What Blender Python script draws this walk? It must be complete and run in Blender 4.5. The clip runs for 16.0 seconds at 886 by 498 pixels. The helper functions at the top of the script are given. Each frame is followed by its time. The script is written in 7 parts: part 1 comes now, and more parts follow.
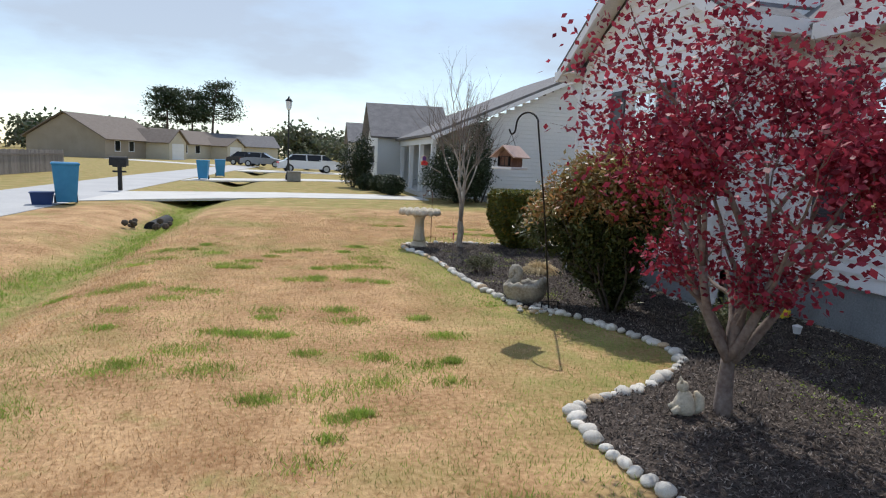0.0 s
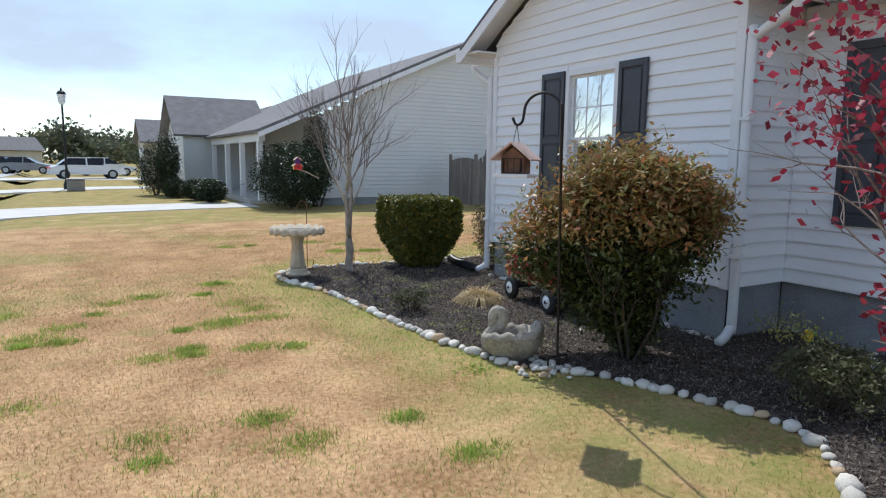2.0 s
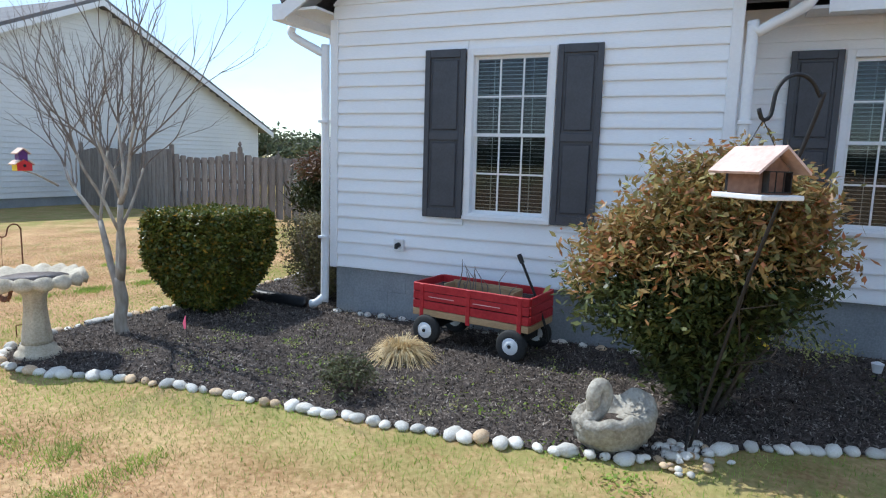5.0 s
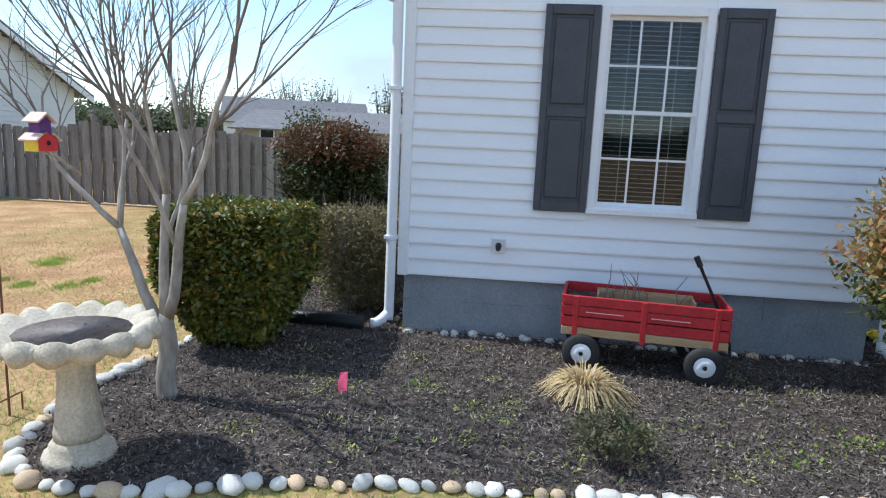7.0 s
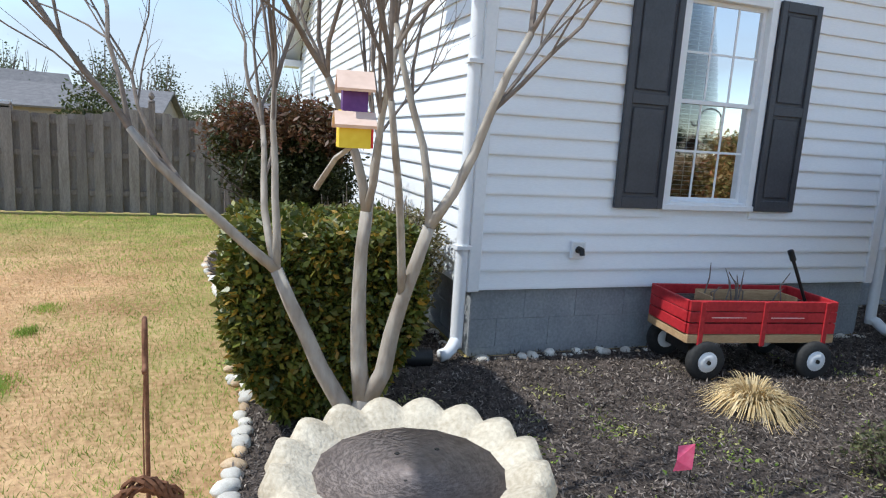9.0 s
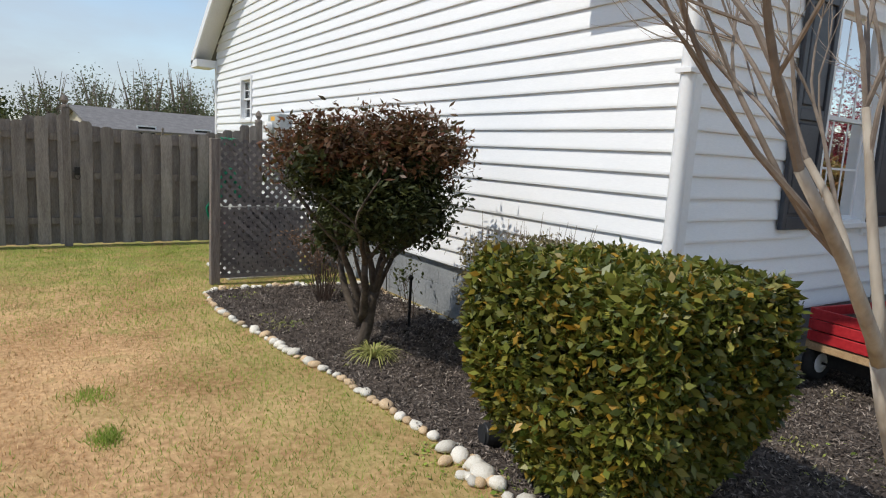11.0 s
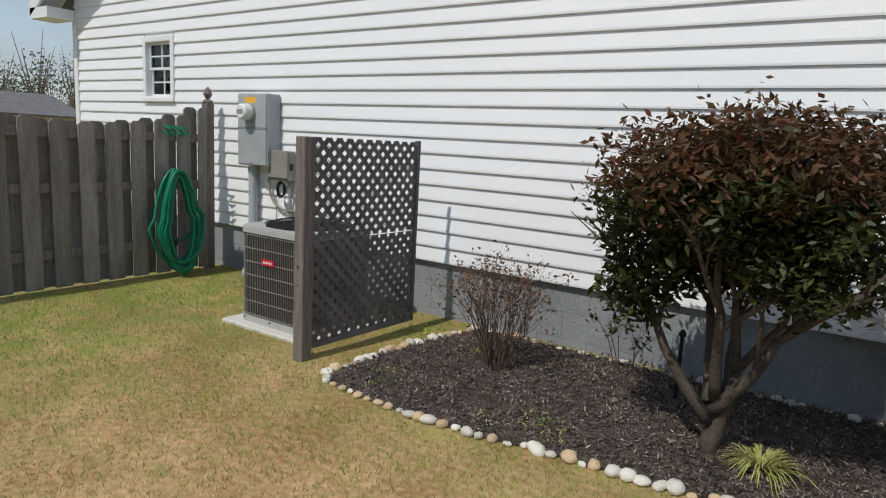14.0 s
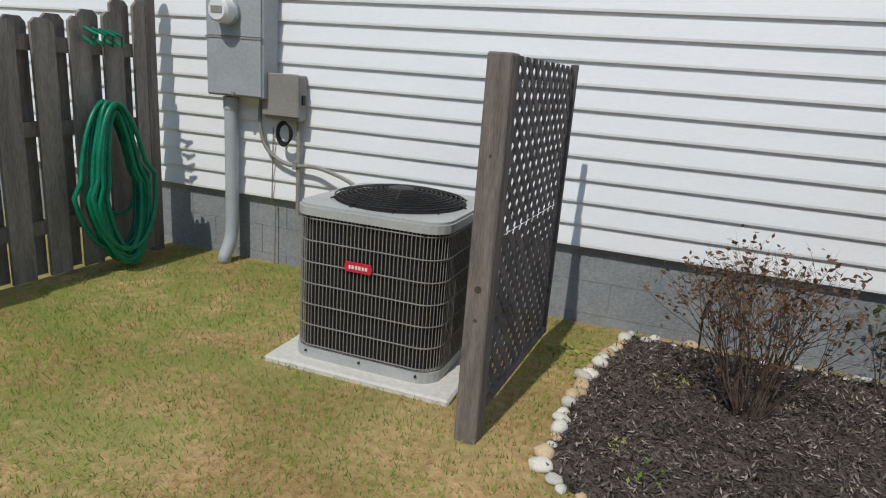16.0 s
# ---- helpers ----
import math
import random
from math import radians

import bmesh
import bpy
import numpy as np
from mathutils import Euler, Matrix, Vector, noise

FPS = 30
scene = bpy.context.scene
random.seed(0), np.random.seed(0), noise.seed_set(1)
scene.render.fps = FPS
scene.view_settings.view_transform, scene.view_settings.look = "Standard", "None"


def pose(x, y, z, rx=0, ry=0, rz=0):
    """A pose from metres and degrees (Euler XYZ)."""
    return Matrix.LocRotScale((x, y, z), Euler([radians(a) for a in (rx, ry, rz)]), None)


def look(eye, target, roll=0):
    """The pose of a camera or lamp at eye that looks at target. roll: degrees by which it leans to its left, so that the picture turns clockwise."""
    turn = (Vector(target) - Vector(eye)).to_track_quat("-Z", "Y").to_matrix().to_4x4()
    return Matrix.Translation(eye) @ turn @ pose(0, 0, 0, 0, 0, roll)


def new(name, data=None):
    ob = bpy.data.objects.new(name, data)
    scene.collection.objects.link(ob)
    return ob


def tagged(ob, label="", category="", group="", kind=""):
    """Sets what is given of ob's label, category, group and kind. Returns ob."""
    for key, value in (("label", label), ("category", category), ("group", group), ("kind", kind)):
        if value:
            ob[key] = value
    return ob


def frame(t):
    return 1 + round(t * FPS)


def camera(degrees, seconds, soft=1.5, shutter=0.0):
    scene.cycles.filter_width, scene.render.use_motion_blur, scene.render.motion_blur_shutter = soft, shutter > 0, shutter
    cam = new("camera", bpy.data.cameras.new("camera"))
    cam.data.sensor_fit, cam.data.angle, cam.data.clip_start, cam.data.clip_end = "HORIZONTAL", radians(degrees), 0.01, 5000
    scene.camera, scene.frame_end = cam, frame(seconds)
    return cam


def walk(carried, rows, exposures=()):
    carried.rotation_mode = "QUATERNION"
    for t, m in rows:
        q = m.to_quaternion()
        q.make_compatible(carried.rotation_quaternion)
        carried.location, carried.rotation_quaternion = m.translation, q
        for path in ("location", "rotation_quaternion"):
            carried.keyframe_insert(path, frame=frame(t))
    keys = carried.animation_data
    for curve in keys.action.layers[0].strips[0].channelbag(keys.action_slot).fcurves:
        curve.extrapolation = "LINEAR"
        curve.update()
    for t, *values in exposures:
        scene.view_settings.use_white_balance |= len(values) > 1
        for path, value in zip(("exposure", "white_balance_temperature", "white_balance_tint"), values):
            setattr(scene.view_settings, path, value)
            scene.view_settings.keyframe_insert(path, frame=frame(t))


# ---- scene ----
cam = camera(70.0, 16.0, soft=1.15)
WALK = [
    (0.0, look((-4.261, -9.528, 1.499), (-3.838, -7.593, 1.221), 2.5)),
    (0.5, look((-4.5, -8.913, 1.491), (-4.041, -6.993, 1.17), 2.9)),
    (1.0, look((-4.672, -8.306, 1.491), (-4.12, -6.406, 1.2), 1.8)),
    (1.5, look((-4.741, -7.624, 1.524), (-3.959, -5.807, 1.229), 1.0)),
    (2.0, look((-4.831, -7.058, 1.539), (-3.844, -5.34, 1.263), 0.7)),
    (2.5, look((-4.909, -6.51, 1.541), (-3.706, -4.939, 1.25), 1.0)),
    (3.0, look((-5.061, -6.02, 1.545), (-3.67, -4.614, 1.25), 1.8)),
    (5.5, look((-5.424, -2.896, 1.568), (-3.556, -2.246, 1.271), 1.1)),
    (6.0, look((-5.273, -2.219, 1.567), (-3.366, -1.709, 1.246), 0.9)),
    (6.5, look((-5.141, -1.527, 1.567), (-3.199, -1.166, 1.251), 1.7)),
    (7.0, look((-4.929, -0.803, 1.517), (-2.965, -0.614, 1.186), 2.6)),
    (7.5, look((-4.693, -0.096, 1.481), (-2.728, -0.054, 1.109), 2.8)),
    (8.0, look((-4.419, 0.542, 1.436), (-2.467, 0.339, 1.049), 3.4)),
    (10.5, look((-2.618, 2.681, 1.425), (-0.934, 1.637, 1.156), 2.6)),
    (11.0, look((-2.206, 3.067, 1.398), (-0.567, 1.958, 1.105), 3.2)),
    (11.5, look((-1.717, 3.404, 1.387), (-0.16, 2.202, 1.025), 4.1)),
    (12.0, look((-1.23, 3.742, 1.379), (0.213, 2.407, 1.011), 4.8)),
    (12.5, look((-0.703, 3.95, 1.366), (0.603, 2.479, 1.007), 5.0)),
    (13.0, look((-0.046, 4.057, 1.367), (1.202, 2.532, 1.029), 4.4)),
    (13.5, look((0.569, 4.168, 1.387), (1.742, 2.581, 1.061), 2.9)),
    (14.0, look((1.227, 4.265, 1.44), (2.33, 2.629, 1.112), 3.1)),
    (14.5, look((1.912, 4.228, 1.392), (2.98, 2.571, 1.054), 3.7)),
    (15.0, look((2.531, 4.11, 1.391), (3.533, 2.422, 1.005), 3.3)),
    (15.5, look((3.076, 3.936, 1.38), (3.955, 2.196, 0.931), 3.6)),
    (16.0, look((3.585, 3.601, 1.345), (4.228, 1.78, 0.823), 4.4)),
]
walk(cam, WALK, [(0.0, 0.25, 6500, 10), (1.5, 0.34, 6350, 9), (3.0, 0.50, 5950, 7), (5.5, 0.72, 5850, 6), (8.0, 0.70, 5850, 6), (10.5, 0.30, 6750, 8), (12.5, -0.02, 6850, 8), (14.5, -0.18, 6700, 7), (16.0, -0.2, 6600, 7)])

# ---- sky, sun, exposure ----
SUN_DIR = Vector((0.15, 1.0, 1.36)).normalized()   # towards the sun
world = bpy.data.worlds.new("sky")
scene.world = world
world.use_nodes = True
wn, wl = world.node_tree.nodes, world.node_tree.links
wn.clear()
w_out = wn.new("ShaderNodeOutputWorld")
w_bg = wn.new("ShaderNodeBackground")
w_sky = wn.new("ShaderNodeTexSky")
w_sky.sky_type = "NISHITA"
w_sky.sun_disc = False
w_sky.sun_elevation = math.asin(SUN_DIR.z)
w_sky.sun_rotation = math.atan2(SUN_DIR.x, SUN_DIR.y)
w_sky.air_density, w_sky.dust_density, w_sky.ozone_density = 1.0, 0.1, 1.6
w_tc = wn.new("ShaderNodeTexCoord")
w_map = wn.new("ShaderNodeMapping")
w_map.inputs["Scale"].default_value = (1.0, 1.0, 3.2)
w_noise = wn.new("ShaderNodeTexNoise")
w_noise.inputs["Scale"].default_value = 1.7
w_noise.inputs["Detail"].default_value = 7.0
w_noise.inputs["Roughness"].default_value = 0.55
w_ramp = wn.new("ShaderNodeValToRGB")
w_ramp.color_ramp.elements[0].position, w_ramp.color_ramp.elements[0].color = 0.36, (0, 0, 0, 1)
w_ramp.color_ramp.elements[1].position, w_ramp.color_ramp.elements[1].color = 0.66, (1, 1, 1, 1)
w_mix = wn.new("ShaderNodeMix")
w_mix.data_type = "RGBA"
w_mix.inputs["B"].default_value = (2.9, 3.3, 3.95, 1)      # thin cloud
w_fac = wn.new("ShaderNodeMath")
w_fac.operation = "MULTIPLY"
w_fac.inputs[1].default_value = 0.85
wl.new(w_tc.outputs["Generated"], w_map.inputs["Vector"])
wl.new(w_map.outputs["Vector"], w_noise.inputs["Vector"])
wl.new(w_noise.outputs["Fac"], w_ramp.inputs["Fac"])
wl.new(w_ramp.outputs["Color"], w_fac.inputs[0])
wl.new(w_fac.outputs[0], w_mix.inputs["Factor"])
wl.new(w_sky.outputs["Color"], w_mix.inputs["A"])
wl.new(w_mix.outputs["Result"], w_bg.inputs["Color"])
w_bg.inputs["Strength"].default_value = 0.15
wl.new(w_bg.outputs["Background"], w_out.inputs["Surface"])

sun = new("sun", bpy.data.lights.new("sun", "SUN"))
sun.data.energy = 2.9
sun.data.angle = radians(0.6)
sun.data.color = (1.0, 0.965, 0.91)
sun.matrix_world = look((0, 0, 30), Vector((0, 0, 30)) - SUN_DIR)


# ---- materials ----
def mat(name, a, b=None, scale=6.0, rough=0.7, metal=0.0, fine=60.0, c=None, island=0.0, per_object=0.0, bump=0.0, bscale=80.0,
        stretch=(1, 1, 1), spec=0.4, amount=1.0, trans=0.0):
    """Two or three colours mixed by noise at two scales, with relief; island / per_object: random lightness per piece."""
    m = bpy.data.materials.new(name)
    m.use_nodes = True
    n, l = m.node_tree.nodes, m.node_tree.links
    p = n["Principled BSDF"]
    p.inputs["Roughness"].default_value = rough
    p.inputs["Metallic"].default_value = metal
    p.inputs["Specular IOR Level"].default_value = spec
    b = b or tuple(x * 0.8 for x in a)
    tc = n.new("ShaderNodeTexCoord")
    mp = n.new("ShaderNodeMapping")
    mp.inputs["Scale"].default_value = stretch
    l.new(tc.outputs["Object"], mp.inputs["Vector"])
    n1 = n.new("ShaderNodeTexNoise")
    n1.inputs["Scale"].default_value = scale
    n1.inputs["Detail"].default_value = 5
    n2 = n.new("ShaderNodeTexNoise")
    n2.inputs["Scale"].default_value = fine
    n2.inputs["Detail"].default_value = 3
    l.new(mp.outputs[0], n1.inputs["Vector"])
    l.new(mp.outputs[0], n2.inputs["Vector"])
    add = n.new("ShaderNodeMath")
    add.operation = "MULTIPLY_ADD"
    add.inputs[1].default_value = 0.5
    l.new(n2.outputs["Fac"], add.inputs[0])
    half = n.new("ShaderNodeMath")
    half.operation = "MULTIPLY"
    half.inputs[1].default_value = 0.5
    l.new(n1.outputs["Fac"], half.inputs[0])
    l.new(half.outputs[0], add.inputs[2])
    ramp = n.new("ShaderNodeValToRGB")
    e = ramp.color_ramp.elements
    mid = [(x + y) / 2 for x, y in zip(a, b)]
    lo = [m_ + (x - m_) * amount for x, m_ in zip(a, mid)]
    hi = [m_ + (x - m_) * amount for x, m_ in zip(b, mid)]
    e[0].position, e[0].color = 0.36, (*lo, 1)
    e[1].position, e[1].color = 0.64, (*hi, 1)
    if c:
        x = e.new(0.72)
        x.color = (*c, 1)
    l.new(add.outputs[0], ramp.inputs["Fac"])
    col = ramp.outputs["Color"]
    if island or per_object:
        if island:
            r = n.new("ShaderNodeNewGeometry").outputs["Random Per Island"]
        else:
            r = n.new("ShaderNodeObjectInfo").outputs["Random"]
        k = island or per_object
        mr = n.new("ShaderNodeMapRange")
        mr.inputs["To Min"].default_value, mr.inputs["To Max"].default_value = 1 - k, 1 + k
        l.new(r, mr.inputs["Value"])
        hsv = n.new("ShaderNodeHueSaturation")
        l.new(mr.outputs[0], hsv.inputs["Value"])
        l.new(col, hsv.inputs["Color"])
        col = hsv.outputs["Color"]
    l.new(col, p.inputs["Base Color"])
    if bump:
        nb = n.new("ShaderNodeTexNoise")
        nb.inputs["Scale"].default_value = bscale
        nb.inputs["Detail"].default_value = 4
        l.new(mp.outputs[0], nb.inputs["Vector"])
        bp = n.new("ShaderNodeBump")
        bp.inputs["Strength"].default_value = bump
        bp.inputs["Distance"].default_value = 0.01
        l.new(nb.outputs["Fac"], bp.inputs["Height"])
        l.new(bp.outputs[0], p.inputs["Normal"])
    if trans:
        out = n["Material Output"]
        tl = n.new("ShaderNodeBsdfTranslucent")
        l.new(col, tl.inputs["Color"])
        mx = n.new("ShaderNodeMixShader")
        mx.inputs[0].default_value = trans
        l.new(p.outputs[0], mx.inputs[1])
        l.new(tl.outputs[0], mx.inputs[2])
        l.new(mx.outputs[0], out.inputs["Surface"])
    return m


def leaf_mat(name, cols, rough=0.45, trans=0.3, spec=0.35):
    """Leaves: one of several colours per leaf, slightly translucent."""
    m = bpy.data.materials.new(name)
    m.use_nodes = True
    n, l = m.node_tree.nodes, m.node_tree.links
    p = n["Principled BSDF"]
    p.inputs["Roughness"].default_value = rough
    p.inputs["Specular IOR Level"].default_value = spec
    g = n.new("ShaderNodeNewGeometry")
    ramp = n.new("ShaderNodeValToRGB")
    ramp.color_ramp.interpolation = "LINEAR"
    e = ramp.color_ramp.elements
    e[0].position, e[0].color = 0.0, (*cols[0], 1)
    e[1].position, e[1].color = 1.0, (*cols[-1], 1)
    for i, c in enumerate(cols[1:-1]):
        x = e.new((i + 1) / (len(cols) - 1))
        x.color = (*c, 1)
    l.new(g.outputs["Random Per Island"], ramp.inputs["Fac"])
    tc = n.new("ShaderNodeTexCoord")
    nz = n.new("ShaderNodeTexNoise")
    nz.inputs["Scale"].default_value = 5.0
    nz.inputs["Detail"].default_value = 3.0
    l.new(tc.outputs["Object"], nz.inputs["Vector"])
    mr = n.new("ShaderNodeMapRange")
    mr.inputs["From Min"].default_value, mr.inputs["From Max"].default_value = 0.3, 0.7
    mr.inputs["To Min"].default_value, mr.inputs["To Max"].default_value = 0.7, 1.3
    l.new(nz.outputs["Fac"], mr.inputs["Value"])
    hsv = n.new("ShaderNodeHueSaturation")
    l.new(mr.outputs[0], hsv.inputs["Value"])
    l.new(ramp.outputs["Color"], hsv.inputs["Color"])
    l.new(hsv.outputs[0], p.inputs["Base Color"])
    if trans:
        tl = n.new("ShaderNodeBsdfTranslucent")
        l.new(hsv.outputs[0], tl.inputs["Color"])
        mx = n.new("ShaderNodeMixShader")
        mx.inputs[0].default_value = trans
        l.new(p.outputs[0], mx.inputs[1])
        l.new(tl.outputs[0], mx.inputs[2])
        l.new(mx.outputs[0], n["Material Output"].inputs["Surface"])
    return m


def lawn_mat():
    """Dormant tan lawn with greener patches and streaks."""
    m = mat("lawn", (0.31, 0.17, 0.082), (0.66, 0.43, 0.232), scale=1.6, fine=26.0, rough=0.95, bump=0.7, bscale=110.0, spec=0.1)
    n, l = m.node_tree.nodes, m.node_tree.links
    p = n["Principled BSDF"]
    src = p.inputs["Base Color"].links[0].from_socket
    tc = n.new("ShaderNodeTexCoord")
    parts_ = []
    for sc, lo, hi in ((0.42, 0.52, 0.68), (2.6, 0.56, 0.70)):
        t = n.new("ShaderNodeTexNoise")
        t.inputs["Scale"].default_value = sc
        t.inputs["Detail"].default_value = 6
        t.inputs["Roughness"].default_value = 0.65
        l.new(tc.outputs["Object"], t.inputs["Vector"])
        r = n.new("ShaderNodeMapRange")
        r.inputs["From Min"].default_value, r.inputs["From Max"].default_value = lo, hi
        l.new(t.outputs["Fac"], r.inputs["Value"])
        parts_.append(r.outputs[0])
    mx = n.new("ShaderNodeMath")
    mx.operation = "MAXIMUM"
    l.new(parts_[0], mx.inputs[0])
    l.new(parts_[1], mx.inputs[1])
    k = n.new("ShaderNodeMath")
    k.operation = "MULTIPLY"
    k.inputs[1].default_value = 0.55
    l.new(mx.outputs[0], k.inputs[0])
    # greener towards the back fence, in the roadside ditch and across the neighbour's lawn
    sep = n.new("ShaderNodeSeparateXYZ")
    l.new(tc.outputs["Object"], sep.inputs[0])
    def band(sock, a, b):
        q = n.new("ShaderNodeMapRange")
        q.interpolation_type = "SMOOTHSTEP"
        q.inputs["From Min"].default_value, q.inputs["From Max"].default_value = a, b
        l.new(sock, q.inputs["Value"])
        return q.outputs[0]
    def op(kind, a, b):
        q = n.new("ShaderNodeMath")
        q.operation = kind
        for i, v in enumerate((a, b)):
            if isinstance(v, float):
                q.inputs[i].default_value = v
            else:
                l.new(v, q.inputs[i])
        return q.outputs[0]
    back = op("MULTIPLY", band(sep.outputs[0], 2.6, 6.2), band(sep.outputs[1], 7.0, 4.0))
    ditch = op("MULTIPLY", band(sep.outputs[0], -8.2, -7.7), band(sep.outputs[0], -6.8, -7.3))
    beyond = op("MULTIPLY", band(sep.outputs[1], 8.2, 9.6), 0.8)
    rim = op("MULTIPLY", op("MULTIPLY", band(sep.outputs[0], -3.5, -2.3), band(sep.outputs[1], -8.5, -6.0)), band(sep.outputs[1], 1.8, 0.4))
    rim2 = op("MULTIPLY", op("MULTIPLY", band(sep.outputs[1], 2.7, 1.6), band(sep.outputs[0], -1.5, 0.2)), 0.7)
    zone = op("MULTIPLY", op("MAXIMUM", op("MAXIMUM", op("MAXIMUM", back, ditch), beyond), op("MULTIPLY", op("MAXIMUM", rim, rim2), 0.75)), 0.85)
    brk = n.new("ShaderNodeTexNoise")
    brk.inputs["Scale"].default_value = 3.1
    brk.inputs["Detail"].default_value = 8
    brk.inputs["Roughness"].default_value = 0.75
    l.new(tc.outputs["Object"], brk.inputs["Vector"])
    zone = op("MULTIPLY", zone, band(brk.outputs["Fac"], 0.28, 0.62))
    tot = op("MAXIMUM", k.outputs[0], zone)
    mix = n.new("ShaderNodeMix")
    mix.data_type = "RGBA"
    mix.inputs["B"].default_value = (0.20, 0.25, 0.06, 1)
    l.new(tot, mix.inputs["Factor"])
    l.new(src, mix.inputs["A"])
    l.new(mix.outputs["Result"], p.inputs["Base Color"])
    return m


M_LAWN = lawn_mat()
M_GREEN = mat("green grass", (0.12, 0.17, 0.035), (0.28, 0.30, 0.08), scale=2.0, fine=40, rough=0.95, bump=0.6, spec=0.1)
M_BLADE = leaf_mat("dry grass", [(0.42, 0.235, 0.105), (0.62, 0.40, 0.20), (0.74, 0.53, 0.31), (0.46, 0.33, 0.14)], rough=0.9, trans=0.2, spec=0.1)
M_TUFT = leaf_mat("green blades", [(0.20, 0.32, 0.05), (0.33, 0.44, 0.09), (0.44, 0.48, 0.15)], rough=0.8, trans=0.45, spec=0.15)
M_MIXBLADE = leaf_mat("half green blades", [(0.21, 0.28, 0.06), (0.33, 0.36, 0.10), (0.47, 0.41, 0.16)], rough=0.9, trans=0.2, spec=0.1)
M_MULCH = mat("mulch", (0.022, 0.017, 0.015), (0.145, 0.117, 0.10), scale=14, fine=90, rough=0.95, bump=1.0, bscale=70, spec=0.15)
M_CHIP = leaf_mat("mulch chip", [(0.015, 0.012, 0.010), (0.075, 0.06, 0.052), (0.18, 0.148, 0.125), (0.04, 0.032, 0.027), (0.12, 0.099, 0.085), (0.28, 0.23, 0.196), (0.055, 0.044, 0.039), (0.42, 0.36, 0.305)], rough=0.9, trans=0.0, spec=0.2)
M_STONE = mat("white stone", (0.62, 0.56, 0.47), (0.80, 0.77, 0.71), scale=9, fine=70, rough=0.75, bump=0.4, bscale=60, per_object=0.22)
M_STONE2 = mat("tan stone", (0.52, 0.32, 0.17), (0.72, 0.58, 0.40), scale=10, fine=70, rough=0.75, bump=0.4, bscale=60, per_object=0.2)
M_SIDING = mat("white vinyl siding", (0.82, 0.83, 0.85), (0.89, 0.895, 0.91), scale=0.8, fine=30, rough=0.5, bump=0.06, bscale=140, stretch=(1, 1, 6))
M_TRIM = mat("white trim", (0.78, 0.785, 0.80), (0.84, 0.84, 0.85), scale=2, fine=40, rough=0.4)
M_SOFFIT = mat("white soffit", (0.68, 0.68, 0.68), (0.78, 0.78, 0.77), scale=2, fine=40, rough=0.5)
M_BLOCK = mat("painted grey block", (0.22, 0.235, 0.25), (0.33, 0.345, 0.36), scale=3, fine=55, rough=0.9, bump=0.5, bscale=90)
M_SHUTTER = mat("charcoal shutter", (0.050, 0.052, 0.062), (0.072, 0.075, 0.088), scale=5, fine=60, rough=0.45)
M_SHINGLE = mat("grey shingles", (0.13, 0.125, 0.13), (0.22, 0.21, 0.21), scale=3, fine=30, rough=0.9, bump=0.6, bscale=25)
M_BRSHINGLE = mat("brown shingles", (0.15, 0.12, 0.10), (0.22, 0.18, 0.15), scale=3, fine=20, rough=0.9)
# near black: the shade inside rooms and openings is put into this colour
M_DARK = mat("interior shade black", (0.012, 0.013, 0.015), (0.02, 0.02, 0.022), rough=0.8)
M_BLIND = mat("white blinds", (0.50, 0.52, 0.54), (0.60, 0.62, 0.63), rough=0.5)
M_FENCE = mat("weathered fence wood", (0.17, 0.145, 0.13), (0.30, 0.27, 0.245), scale=3, fine=26, rough=0.9, stretch=(6, 6, 0.8), bump=0.4, bscale=40, per_object=0.22)
M_POSTWOOD = mat("weathered post wood", (0.13, 0.11, 0.10), (0.26, 0.225, 0.20), scale=5, fine=30, rough=0.9, stretch=(7, 7, 0.7), bump=0.5, bscale=40)
M_LATTICE = mat("grey lattice wood", (0.095, 0.085, 0.085), (0.19, 0.17, 0.165), scale=6, fine=30, rough=0.9, per_object=0.15)
M_ROAD = mat("pale asphalt", (0.44, 0.43, 0.42), (0.55, 0.54, 0.52), scale=0.6, fine=30, rough=0.9, bump=0.3)
M_CONC = mat("concrete", (0.55, 0.53, 0.49), (0.70, 0.67, 0.62), scale=1.2, fine=40, rough=0.9, bump=0.3)
M_CAST = mat("cast stone", (0.44, 0.37, 0.27), (0.68, 0.60, 0.47), scale=7, fine=70, rough=0.85, bump=0.5, bscale=90)
M_SWAN = mat("dirty cast stone", (0.24, 0.215, 0.175), (0.52, 0.475, 0.40), scale=6, fine=45, rough=0.9, bump=0.6, bscale=70)
M_GREYBLIND = mat("grey green blinds", (0.20, 0.22, 0.21), (0.27, 0.29, 0.27), rough=0.5)
M_BASIN = mat("stained basin", (0.14, 0.11, 0.10), (0.30, 0.245, 0.22), scale=9, fine=50, rough=0.6, bump=0.3)
M_BARK = mat("pale smooth bark", (0.26, 0.215, 0.17), (0.50, 0.45, 0.385), scale=5, fine=30, rough=0.85, stretch=(1, 1, 0.35), bump=0.5, bscale=45)
M_TWIG = mat("grey brown twigs", (0.15, 0.12, 0.10), (0.27, 0.225, 0.19), scale=8, fine=40, rough=0.9)
M_DTWIG = mat("brown twigs", (0.07, 0.045, 0.035), (0.15, 0.105, 0.08), scale=8, fine=40, rough=0.9)
M_DBARK = mat("dark bark", (0.05, 0.038, 0.03), (0.12, 0.095, 0.075), scale=8, fine=40, rough=0.95, bump=0.6, bscale=60)
